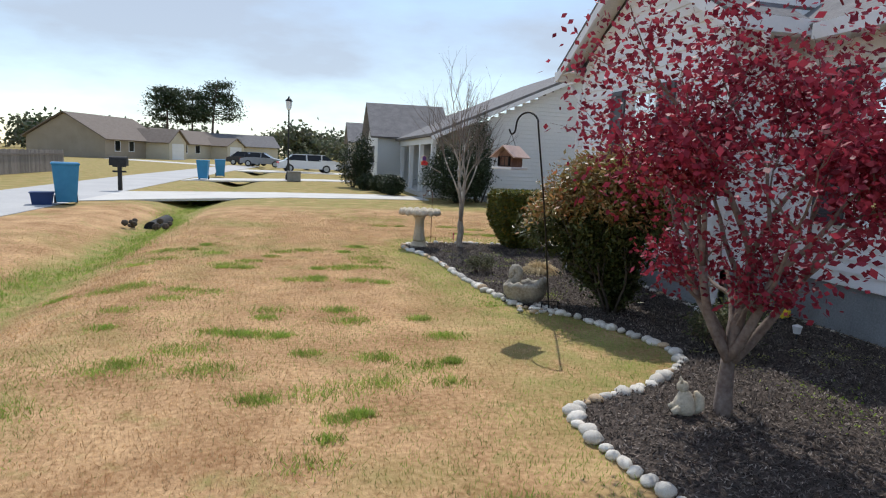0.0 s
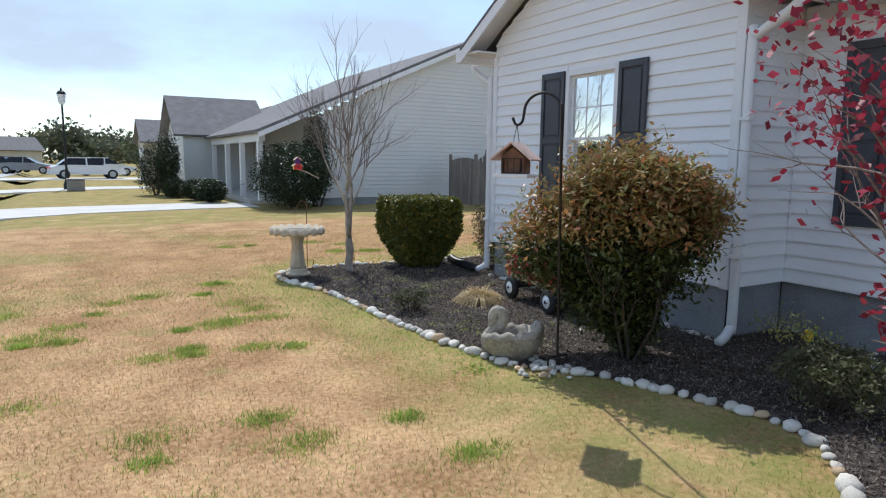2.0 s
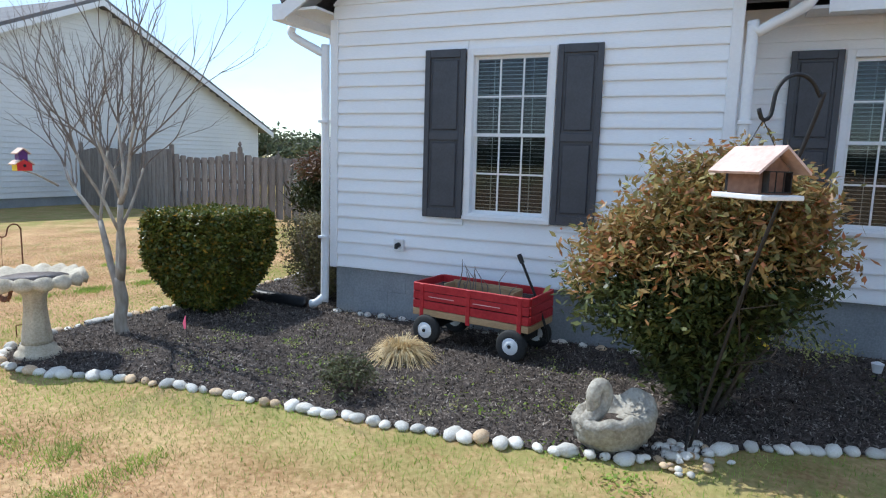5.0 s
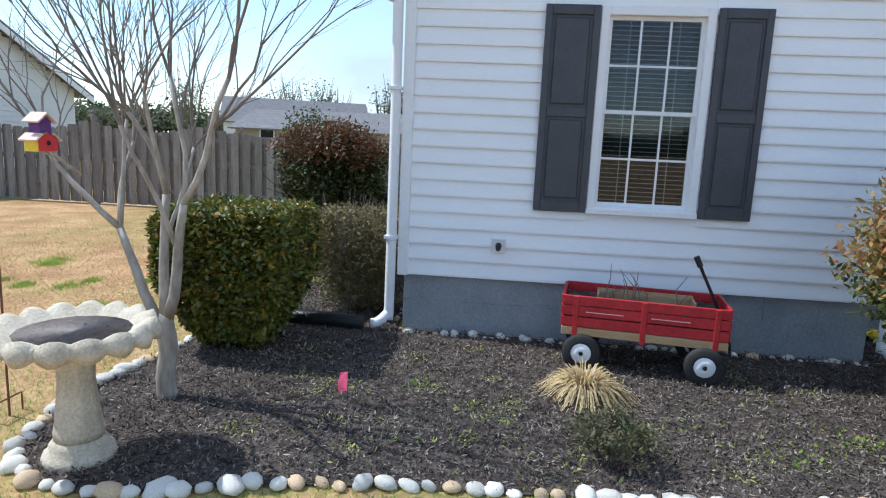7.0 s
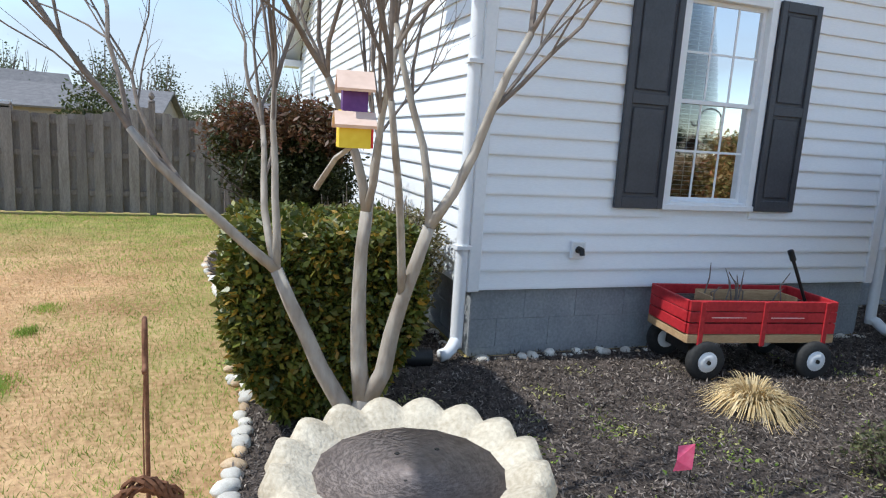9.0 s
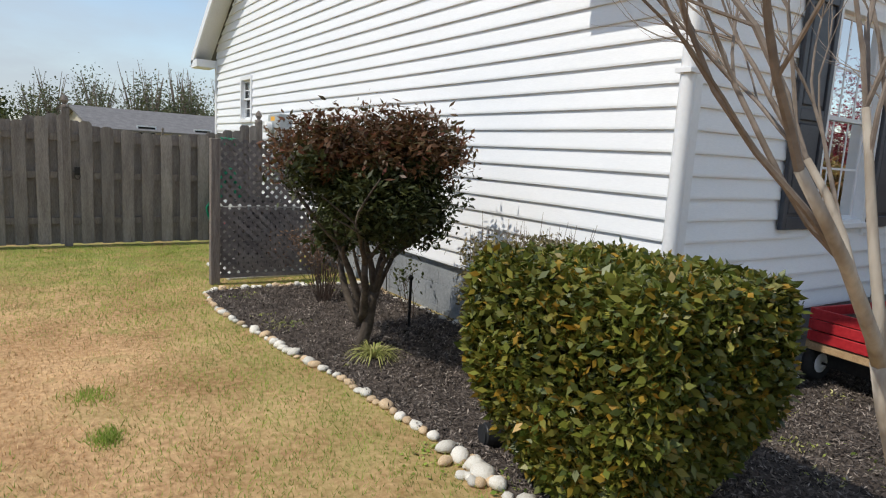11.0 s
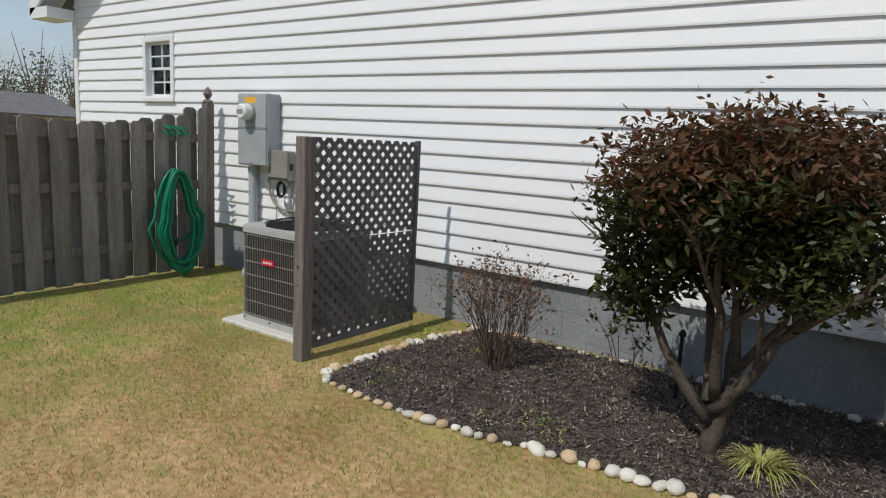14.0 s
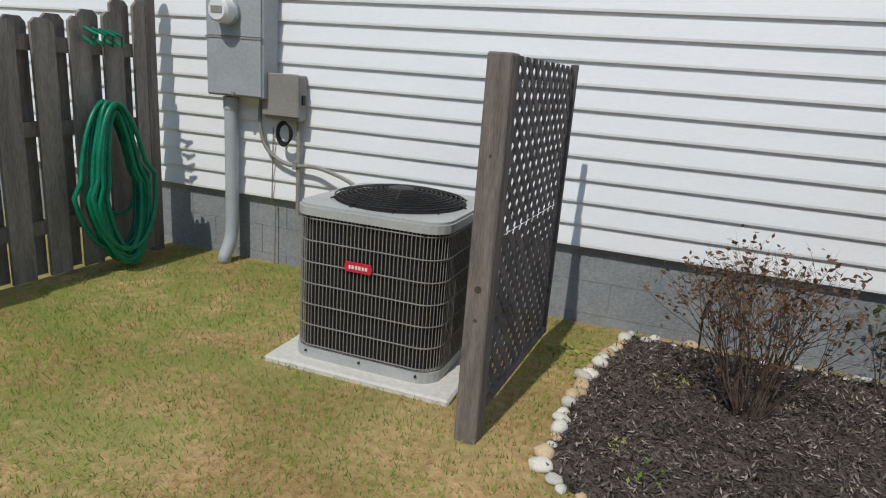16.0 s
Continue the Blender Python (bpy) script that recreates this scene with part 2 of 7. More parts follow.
M_MBARK = mat("maple bark", (0.14, 0.10, 0.085), (0.27, 0.22, 0.19), scale=8, fine=40, rough=0.9, bump=0.4)
M_RED = mat("red painted wood", (0.36, 0.012, 0.018), (0.52, 0.028, 0.035), scale=5, fine=40, rough=0.55, bump=0.15)
M_BARE = mat("bare worn wood", (0.36, 0.22, 0.11), (0.52, 0.36, 0.20), scale=5, fine=30, rough=0.75, stretch=(1, 5, 5))
M_PINKWOOD = mat("faded pink line", (0.70, 0.45, 0.42), (0.80, 0.62, 0.58), rough=0.6)
M_BLACK = mat("black plastic", (0.012, 0.012, 0.013), (0.028, 0.028, 0.03), scale=10, fine=60, rough=0.45)
M_RUBBER = mat("black rubber", (0.016, 0.016, 0.017), (0.035, 0.034, 0.033), scale=12, fine=60, rough=0.8)
M_IRON = mat("black iron", (0.015, 0.014, 0.014), (0.035, 0.032, 0.03), scale=12, fine=70, rough=0.5, metal=0.3)
M_RUST = mat("rusty iron", (0.12, 0.05, 0.025), (0.28, 0.13, 0.07), scale=14, fine=80, rough=0.9)
M_WHITE = mat("white plastic", (0.74, 0.75, 0.76), (0.82, 0.82, 0.82), rough=0.4)
M_ACGREY = mat("grey enamel", (0.40, 0.41, 0.40), (0.48, 0.49, 0.48), scale=6, fine=60, rough=0.4)
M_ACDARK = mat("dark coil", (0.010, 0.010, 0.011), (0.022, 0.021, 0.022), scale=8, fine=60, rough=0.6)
M_ACWIRE = mat("grey brown wire guard", (0.25, 0.235, 0.22), (0.34, 0.32, 0.31), rough=0.5, metal=0.2)
M_METER = mat("grey meter enamel", (0.33, 0.355, 0.37), (0.42, 0.445, 0.46), scale=5, fine=60, rough=0.4)
M_TAUPE = mat("taupe box enamel", (0.25, 0.235, 0.21), (0.32, 0.30, 0.275), scale=6, fine=60, rough=0.5)
M_PVC = mat("grey pvc", (0.40, 0.43, 0.46), (0.48, 0.51, 0.54), rough=0.45)
M_HOSE = mat("green hose", (0.0, 0.14, 0.075), (0.005, 0.24, 0.13), scale=10, fine=80, rough=0.35)
M_BADGE = mat("red badge", (0.62, 0.02, 0.05), (0.70, 0.03, 0.06), rough=0.4)
M_ORANGE = mat("yellow orange", (0.85, 0.38, 0.04), (0.9, 0.5, 0.06), rough=0.5)
M_YELLOW = mat("yellow paint", (0.82, 0.58, 0.03), (0.9, 0.68, 0.06), rough=0.5)
M_PURPLE = mat("purple paint", (0.10, 0.03, 0.16), (0.15, 0.05, 0.22), rough=0.5)
M_REDPAINT = mat("bright red paint", (0.62, 0.03, 0.035), (0.72, 0.05, 0.05), rough=0.5)
M_PALEROOF = mat("pale wooden roof", (0.66, 0.47, 0.37), (0.78, 0.58, 0.47), scale=8, fine=40, rough=0.7)
M_PINK = mat("pink flag", (0.85, 0.10, 0.22), (0.9, 0.18, 0.3), rough=0.7)
M_CEDAR = mat("cedar board", (0.17, 0.085, 0.055), (0.27, 0.15, 0.10), scale=8, fine=40, rough=0.75)
M_COPPER = mat("copper roof", (0.55, 0.38, 0.32), (0.70, 0.52, 0.45), scale=6, fine=50, rough=0.5, metal=0.2)
M_BIN = mat("blue bin plastic", (0.03, 0.22, 0.42), (0.05, 0.28, 0.50), rough=0.5)
M_BIN2 = mat("dark blue crate", (0.01, 0.035, 0.12), (0.02, 0.05, 0.16), rough=0.5)
M_CAR = mat("white car paint", (0.72, 0.73, 0.75), (0.78, 0.79, 0.8), rough=0.2)
M_CARDARK = mat("dark car paint", (0.03, 0.03, 0.035), (0.05, 0.05, 0.055), rough=0.2)
M_CARGREY = mat("grey car paint", (0.22, 0.23, 0.25), (0.28, 0.29, 0.31), rough=0.25)
M_CARGLASS = mat("dark car glass", (0.01, 0.012, 0.015), (0.02, 0.022, 0.025), rough=0.08)
M_TANSIDE = mat("tan siding", (0.30, 0.25, 0.19), (0.38, 0.32, 0.25), scale=1, fine=20, rough=0.7)
M_CREAM = mat("cream siding", (0.55, 0.49, 0.38), (0.64, 0.58, 0.46), scale=1, fine=20, rough=0.7)
M_HOUSEWHITE = mat("neighbour siding", (0.66, 0.66, 0.645), (0.74, 0.74, 0.725), scale=0.6, fine=20, rough=0.6)
L_MAPLE = leaf_mat("maple leaf", [(0.13, 0.010, 0.022), (0.25, 0.022, 0.045), (0.40, 0.05, 0.085), (0.20, 0.015, 0.03)], rough=0.5, trans=0.35, spec=0.25)
L_PHOT = leaf_mat("photinia leaf", [(0.035, 0.05, 0.015), (0.085, 0.105, 0.03), (0.06, 0.075, 0.02), (0.13, 0.14, 0.045), (0.045, 0.06, 0.018)], rough=0.4, trans=0.22, spec=0.3)
L_PHOTNEW = leaf_mat("bronze new leaf", [(0.26, 0.17, 0.055), (0.42, 0.27, 0.11), (0.20, 0.19, 0.055), (0.44, 0.17, 0.08), (0.34, 0.28, 0.11), (0.23, 0.24, 0.08)], rough=0.42, trans=0.35, spec=0.3)
L_BRONZE = leaf_mat("dark bronze new leaf", [(0.085, 0.05, 0.024), (0.16, 0.075, 0.038), (0.065, 0.06, 0.022), (0.19, 0.065, 0.04)], rough=0.45, trans=0.3, spec=0.3)
L_PHOTD = leaf_mat("bronze leaf", [(0.022, 0.030, 0.008), (0.05, 0.058, 0.016), (0.035, 0.045, 0.012), (0.08, 0.085, 0.025)], rough=0.5, trans=0.15, spec=0.3)
L_HEDGE = leaf_mat("hedge leaf", [(0.04, 0.06, 0.010), (0.09, 0.115, 0.018), (0.17, 0.18, 0.03), (0.06, 0.08, 0.012), (0.24, 0.22, 0.04), (0.09, 0.11, 0.02), (0.42, 0.24, 0.03)], rough=0.4, trans=0.2, spec=0.4)
L_DRYBUSH = leaf_mat("sparse bush leaf", [(0.09, 0.085, 0.035), (0.20, 0.165, 0.075), (0.13, 0.125, 0.05), (0.27, 0.20, 0.10)], rough=0.6, trans=0.2)
L_DEAD = leaf_mat("withered leaf", [(0.10, 0.055, 0.03), (0.20, 0.12, 0.07), (0.14, 0.07, 0.045)], rough=0.8, trans=0.2)
L_STRAW = leaf_mat("straw blade", [(0.46, 0.32, 0.14), (0.62, 0.48, 0.26), (0.74, 0.61, 0.38)], rough=0.7, trans=0.2)
L_LILY = leaf_mat("striped blade", [(0.26, 0.30, 0.06), (0.42, 0.42, 0.14), (0.5, 0.46, 0.2)], rough=0.6, trans=0.25)
L_SMALL = leaf_mat("small shrub leaf", [(0.05, 0.06, 0.025), (0.11, 0.12, 0.05), (0.17, 0.15, 0.08)], rough=0.6, trans=0.2)
L_DARKEV = leaf_mat("dark evergreen leaf", [(0.012, 0.024, 0.010), (0.028, 0.045, 0.016), (0.05, 0.07, 0.028)], rough=0.45, trans=0.1)
L_PINE = leaf_mat("pine needles", [(0.018, 0.035, 0.014), (0.035, 0.06, 0.022), (0.055, 0.08, 0.035)], rough=0.7, trans=0.1)
# leaf colours lightened and greyed to paint in the haze of distance
L_FARHAZE = leaf_mat("far woods with painted haze", [(0.08, 0.10, 0.065), (0.12, 0.14, 0.075), (0.17, 0.18, 0.10), (0.15, 0.14, 0.11)], rough=0.9, trans=0.2)


def glass_mat():
    m = bpy.data.materials.new("window glass")
    m.use_nodes = True
    n, l = m.node_tree.nodes, m.node_tree.links
    out = n["Material Output"]
    tr = n.new("ShaderNodeBsdfTransparent")
    tr.inputs["Color"].default_value = (0.75, 0.8, 0.82, 1)
    gl = n.new("ShaderNodeBsdfGlossy")
    gl.inputs["Roughness"].default_value = 0.03
    mx = n.new("ShaderNodeMixShader")
    fr = n.new("ShaderNodeFresnel")
    fr.inputs["IOR"].default_value = 1.5
    l.new(fr.outputs[0], mx.inputs[0])
    l.new(tr.outputs[0], mx.inputs[1])
    l.new(gl.outputs[0], mx.inputs[2])
    l.new(mx.outputs[0], out.inputs["Surface"])
    return m


M_GLASS = glass_mat()


# ---- mesh helpers ----
class Mesh:
    """A plain list of vertices and faces that grows by simple shapes."""

    def __init__(self):
        self.v, self.f = [], []

    def add(self, verts, faces):
        o = len(self.v)
        self.v += [tuple(p) for p in verts]
        self.f += [tuple(i + o for i in q) for q in faces]
        return self

    def box(self, x0, y0, z0, x1, y1, z1, bev=0.0, m=None):
        if bev:
            b = bev
            pts, fs = [], []
            bm = bmesh.new()
            bmesh.ops.create_cube(bm, size=1)
            for q in bm.verts:
                q.co = ((x0 + x1) / 2 + q.co.x * (x1 - x0), (y0 + y1) / 2 + q.co.y * (y1 - y0), (z0 + z1) / 2 + q.co.z * (z1 - z0))
            bmesh.ops.bevel(bm, geom=bm.edges[:], offset=b, segments=1, affect="EDGES")
            bm.verts.index_update()
            pts = [q.co.copy() for q in bm.verts]
            fs = [[q.index for q in f.verts] for f in bm.faces]
            bm.free()
        else:
            pts = [Vector(p) for p in ((x0, y0, z0), (x1, y0, z0), (x1, y1, z0), (x0, y1, z0), (x0, y0, z1), (x1, y0, z1), (x1, y1, z1), (x0, y1, z1))]
            fs = [(0, 3, 2, 1), (4, 5, 6, 7), (0, 1, 5, 4), (1, 2, 6, 5), (2, 3, 7, 6), (3, 0, 4, 7)]
        if m is not None:
            pts = [m @ p for p in pts]
        return self.add(pts, fs)

    def prism(self, poly, axis, a, b):
        """Extrudes a polygon of (u, v) along an axis from a to b."""
        def put(u, v, w):
            return {"x": (w, u, v), "y": (u, w, v), "z": (u, v, w)}[axis]
        n = len(poly)
        pts = [put(u, v, a) for u, v in poly] + [put(u, v, b) for u, v in poly]
        fs = [tuple(range(n))[::-1], tuple(range(n, 2 * n))] + [(i, (i + 1) % n, n + (i + 1) % n, n + i) for i in range(n)]
        return self.add(pts, fs)

    def lathe(self, prof, n=24, at=(0, 0, 0), wave=None):
        """Turns a profile of (radius, z) about the z axis."""
        o = Vector(at)
        pts = []
        for k, (r, z) in enumerate(prof):
            for i in range(n):
                a = 2 * math.pi * i / n
                rr, zz = (r, z) if wave is None else wave(k, a, r, z)
                pts.append(o + Vector((rr * math.cos(a), rr * math.sin(a), zz)))
        fs = []
        for k in range(len(prof) - 1):
            for i in range(n):
                j = (i + 1) % n
                fs.append((k * n + i, k * n + j, (k + 1) * n + j, (k + 1) * n + i))
        fs.append(tuple(range(n))[::-1])
        fs.append(tuple(range((len(prof) - 1) * n, len(prof) * n)))
        return self.add(pts, fs)

    def tube(self, path, radii, n=8, ridged=0):
        """A tube along a list of points; radii: one number or one for each point."""
        path = [Vector(p) for p in path]
        if not hasattr(radii, "__len__"):
            radii = [radii] * len(path)
        pts, fs = [], []
        ref = None
        for i, p in enumerate(path):
            d = (path[min(i + 1, len(path) - 1)] - path[max(i - 1, 0)]).normalized()
            if ref is None:
                ref = d.orthogonal().normalized()
            ref = (ref - d * ref.dot(d))
            ref = ref.normalized() if ref.length > 1e-5 else d.orthogonal().normalized()
            s = d.cross(ref)
            for k in range(n):
                a = 2 * math.pi * k / n
                pts.append(p + (ref * math.cos(a) + s * math.sin(a)) * radii[i])
        for i in range(len(path) - 1):
            for k in range(n):
                j = (k + 1) % n
                fs.append((i * n + k, i * n + j, (i + 1) * n + j, (i + 1) * n + k))
        fs.append(tuple(range(n))[::-1])
        fs.append(tuple(range((len(path) - 1) * n, len(path) * n)))
        return self.add(pts, fs)

    def move(self, m):
        self.v = [tuple(m @ Vector(p)) for p in self.v]
        return self

    def data(self, name, material, smooth=False):
        me = bpy.data.meshes.new(name)
        me.from_pydata(self.v, [], self.f)
        me.materials.append(material)
        if smooth:
            me.polygons.foreach_set("use_smooth", [True] * len(me.polygons))
        me.update()
        return me


def part(name, mesh, material, parent=None, label="", smooth=False):
    """One mesh object, under a thing or under a part."""
    data = mesh.data(name, material, smooth) if isinstance(mesh, Mesh) else mesh
    ob = new(name, data)
    if parent is not None:
        ob.parent = parent
    if label:
        ob["label"] = label
    return ob


def thing(name, label, category, at=(0, 0, 0), rz=0.0, group="", kind=""):
    """An Empty at a thing's base, that parents its parts."""
    ob = new(name)
    ob.empty_display_size = 0.1
    ob.matrix_world = pose(at[0], at[1], at[2], 0, 0, rz)
    return tagged(ob, label, category, group, kind)


def solid(name, mesh, material, label, category, kind="", group="", smooth=False):
    return tagged(part(name, mesh, material, smooth=smooth), label, category, group, kind)


def fast_mesh(name, verts, faces_n, material):
    """A mesh from a numpy array of vertices in runs of faces_n corners each."""
    me = bpy.data.meshes.new(name)
    n = len(verts)
    me.vertices.add(n)
    me.vertices.foreach_set("co", np.ascontiguousarray(verts, dtype=np.float32).ravel())
    k = n // faces_n
    me.loops.add(n)
    me.loops.foreach_set("vertex_index", np.arange(n, dtype=np.int32))
    me.polygons.add(k)
    me.polygons.foreach_set("loop_start", np.arange(0, n, faces_n, dtype=np.int32))
    me.materials.append(material)
    me.update(calc_edges=True)
    return me


def leaves(centres, size, rng, material, name="leaves", up=0.3, aspect=0.5, droop=0.0):
    """Four-cornered leaves, folded by nothing, at the given places with random turns."""
    c = np.asarray(centres, dtype=np.float64)
    n = len(c)
    d = rng.normal(size=(n, 3))
    d[:, 2] = d[:, 2] * 0.7 + droop
    d /= np.linalg.norm(d, axis=1)[:, None]
    nn = rng.normal(size=(n, 3))
    nn[:, 2] += up * 3
    s = np.cross(d, nn)
    s /= np.linalg.norm(s, axis=1)[:, None] + 1e-9
    ln = size * rng.uniform(0.6, 1.3, n)[:, None]
    w = ln * aspect
    v = np.empty((n, 4, 3))
    v[:, 0] = c
    v[:, 1] = c + d * ln * 0.45 + s * w * 0.5
    v[:, 2] = c + d * ln
    v[:, 3] = c + d * ln * 0.45 - s * w * 0.5
    return fast_mesh(name, v.reshape(-1, 3), 4, material)


def blades(base, height, width, rng, material, name="blades", lean=0.6):
    """Grass blades: one thin triangle each."""
    b = np.asarray(base, dtype=np.float64)
    n = len(b)
    a = rng.uniform(0, 2 * math.pi, n)
    h = height * rng.uniform(0.5, 1.3, n)
    t = b + np.stack([np.cos(a) * h * lean * rng.uniform(0, 1.4, n), np.sin(a) * h * lean * rng.uniform(0, 1.4, n), h], 1)
    a2 = rng.uniform(0, 2 * math.pi, n)
    s = np.stack([np.cos(a2), np.sin(a2), np.zeros(n)], 1) * width / 2
    v = np.empty((n, 3, 3))
    v[:, 0], v[:, 1], v[:, 2] = b - s, b + s, t
    return fast_mesh(name, v.reshape(-1, 3), 3, material)


def inside(poly, x, y):
    """Which of the points lie in the polygon."""
    res = np.zeros(len(x), bool)
    px, py = np.array(poly).T
    j = len(poly) - 1
    for i in range(len(poly)):
        hit = ((py[i] > y) != (py[j] > y)) & (x < (px[j] - px[i]) * (y - py[i]) / (py[j] - py[i] + 1e-12) + px[i])
        res ^= hit
        j = i
    return res


def smooth_line(pts, step):
    """A line through points (Catmull-Rom), then cut into even steps."""
    p = [Vector(q) for q in pts]
    out = []
    for i in range(len(p) - 1):
        a, b, c, d = p[max(i - 1, 0)], p[i], p[i + 1], p[min(i + 2, len(p) - 1)]
        for k in range(12):
            t = k / 12
            out.append(0.5 * ((2 * b) + (c - a) * t + (2 * a - 5 * b + 4 * c - d) * t * t + (3 * b - a - 3 * c + d) * t ** 3))
    out.append(p[-1])
    res, left = [out[0]], step
    for a, b in zip(out, out[1:]):
        seg = (b - a).length
        pos = 0.0
        while seg - pos >= left:
            pos += left
            res.append(a.lerp(b, pos / seg))
            left = step
        left -= seg - pos
    return res


def far_height(x, y):
    """The ditch along the street; elsewhere the ground is level."""
    d = (x + 7.45 + 0.015 * y) / 0.75
    return -0.30 * np.exp(-d * d)


def ground_z(x, y):
    return float(far_height(np.float64(x), np.float64(y)))


# ---- ground ----
BED = [(-2.45, -10.5), (-2.5, -8.6), (-2.55, -7.5), (-2.62, -7.0), (-2.70, -6.45), (-2.60, -6.02), (-2.05, -5.78), (-1.59, -5.46), (-1.33, -5.17),
       (-1.28, -4.86), (-1.42, -4.4), (-1.56, -4.0), (-1.70, -3.74), (-1.92, -3.5), (-2.11, -3.18), (-2.2, -2.6), (-2.26, -2.1), (-2.32, -1.2),
       (-2.38, -0.4), (-2.46, 0.15), (-2.6, 0.6), (-2.65, 0.98), (-2.53, 1.28), (-2.25, 1.46), (-1.9, 1.54), (-1.55, 1.55), (-1.1, 1.48), (-0.5, 1.42),
       (0.1, 1.40), (0.73, 1.43), (1.23, 1.47), (1.65, 1.54), (2.35, 1.615), (2.95, 1.70), (3.5, 1.69), (3.83, 1.60), (3.86, 1.25), (3.82, 0.7),
       (3.74, 0.32), (3.66, 0.02)]
BED_EDGE = smooth_line([(x, y, 0) for x, y in BED], 0.12)
BED_POLY = [(p.x, p.y) for p in BED_EDGE] + [(0.0, 0.02), (-0.02, 0.0), (-0.02, -3.57), (0.78, -3.62), (0.78, -10.5)]

gx = sorted(set([-600, -250, -120, -70, -45, -30, -22, -16, -12, 14, 20, 30, 50, 90, 160, 300, 600] + [round(-10 + 0.25 * i, 2) for i in range(25)] + [-3, -1, 1, 3, 5, 7, 9, 11]))
gy = sorted(set([-600, -250, -120, -60, -30, -20, -14, 45, 60, 80, 120, 200, 350, 600] + list(range(-10, 40, 2))))
gm = Mesh()
for yy in gy:
    for xx in gx:
        gm.v.append((xx, yy, ground_z(xx, yy) if abs(yy) < 100 else 0.0))
W = len(gx)
for j in range(len(gy) - 1):
    for i in range(W - 1):
        gm.f.append((j * W + i, j * W + i + 1, (j + 1) * W + i + 1, (j + 1) * W + i))
solid("ground", gm, M_LAWN, "dormant tan lawn with greener patches", "lawn", "structure", smooth=True)

bm_ = bmesh.new()
vs = [bm_.verts.new((x, y, 0.012)) for x, y in BED_POLY]
bm_.faces.new(vs)
bmesh.ops.triangulate(bm_, faces=bm_.faces[:])
md = bpy.data.meshes.new("mulch_bed")
bm_.to_mesh(md)
bm_.free()
md.materials.append(M_MULCH)
tagged(new("mulch_bed", md), "dark brown shredded mulch of the planting bed", "mulch bed", kind="structure")


def slab(name, poly, z0, z1, material, label, category):
    return solid(name, Mesh().prism(poly, "z", z0, z1), material, label, category, "structure")


slab("road", [(-13.3, -60), (-10.3, -60), (-10.2, 26), (-9.2, 60), (-12.2, 60), (-13.4, 26)], -0.05, 0.014, M_ROAD, "pale grey asphalt street", "road")
slab("driveway", [(-10.25, 8.9), (-8.5, 10.3), (-4.8, 12.6), (-1.5, 13.3), (0.15, 13.4), (0.15, 15.4), (-1.0, 16.0), (-6.0, 15.2), (-10.2, 13.4)], -0.05, 0.02, M_CONC, "pale concrete driveway of the neighbouring house", "driveway")
slab("driveway_far", [(-10.1, 22.5), (-3.5, 27.3), (1.0, 27.5), (1.0, 30.0), (-4.0, 30.0), (-10.0, 25.6)], -0.05, 0.021, M_CONC, "pale concrete driveway farther down the street", "driveway")
slab("driveway_end", [(-9.6, 41.0), (0.5, 41.0), (0.5, 46.0), (-9.4, 46.0)], -0.05, 0.022, M_CONC, "pale concrete driveway under parked cars", "driveway")
slab("driveway_opposite", [(-13.0, 55.0), (-27.0, 70.0), (-25.0, 73.0), (-12.5, 59.0)], -0.05, 0.02, M_CONC, "pale concrete driveway across the street", "driveway")
# culvert end in the ditch
culv = thing("culvert", "rough stone culvert end below a driveway", "culvert", (-7.61, 5.12, -0.22))
# closed pipe coloured near black to paint the shade of its bore
part("pipe", Mesh().tube([(0, 0.25, -0.05), (0, 1.9, -0.05)], 0.15, 14), M_DARK, culv)
rr = random.Random(5)
for i in range(9):
    s = rr.uniform(0.05, 0.09)
    part("stone", Mesh().lathe([(0.01, -s), (s * 0.9, -s * 0.5), (s, 0), (s * 0.7, s * 0.6), (0.02, s * 0.75)], 8,
         (rr.uniform(-0.5, 0.5), rr.uniform(-0.35, 0.1), rr.uniform(0.0, 0.16))), M_DBARK, culv)

# ---- the house ----
ZF, COURSE = 0.47, 0.127       # underside of the siding, one lap
EAVE = 2.86


def lap(mesh, org, u, n, s0, s1, z, h, s0t=None, s1t=None):
    """One lap of siding: proud at its lower edge, thin at its upper one. u along the wall, n out of it."""
    org, u, n = Vector(org), Vector(u), Vector(n)
    s0t = s0 if s0t is None else s0t
    s1t = s1 if s1t is None else s1t
    up = Vector((0, 0, 1))
    def P(s, d, zz):
        return org + u * s + n * d + up * (zz - org.z)
    pts = [P(s0, 0.0, z), P(s1, 0.0, z), P(s1, 0.022, z), P(s0, 0.022, z), P(s0, 0.023, z + 0.014), P(s1, 0.023, z + 0.014),
           P(s0t, 0.003, z + h), P(s1t, 0.003, z + h), P(s0t, 0.0, z + h), P(s1t, 0.0, z + h)]
    return mesh.add(pts, [(0, 1, 2, 3), (3, 2, 5, 4), (4, 5, 7, 6), (6, 7, 9, 8), (8, 9, 1, 0), (0, 3, 4, 6, 8), (1, 9, 7, 5, 2)])


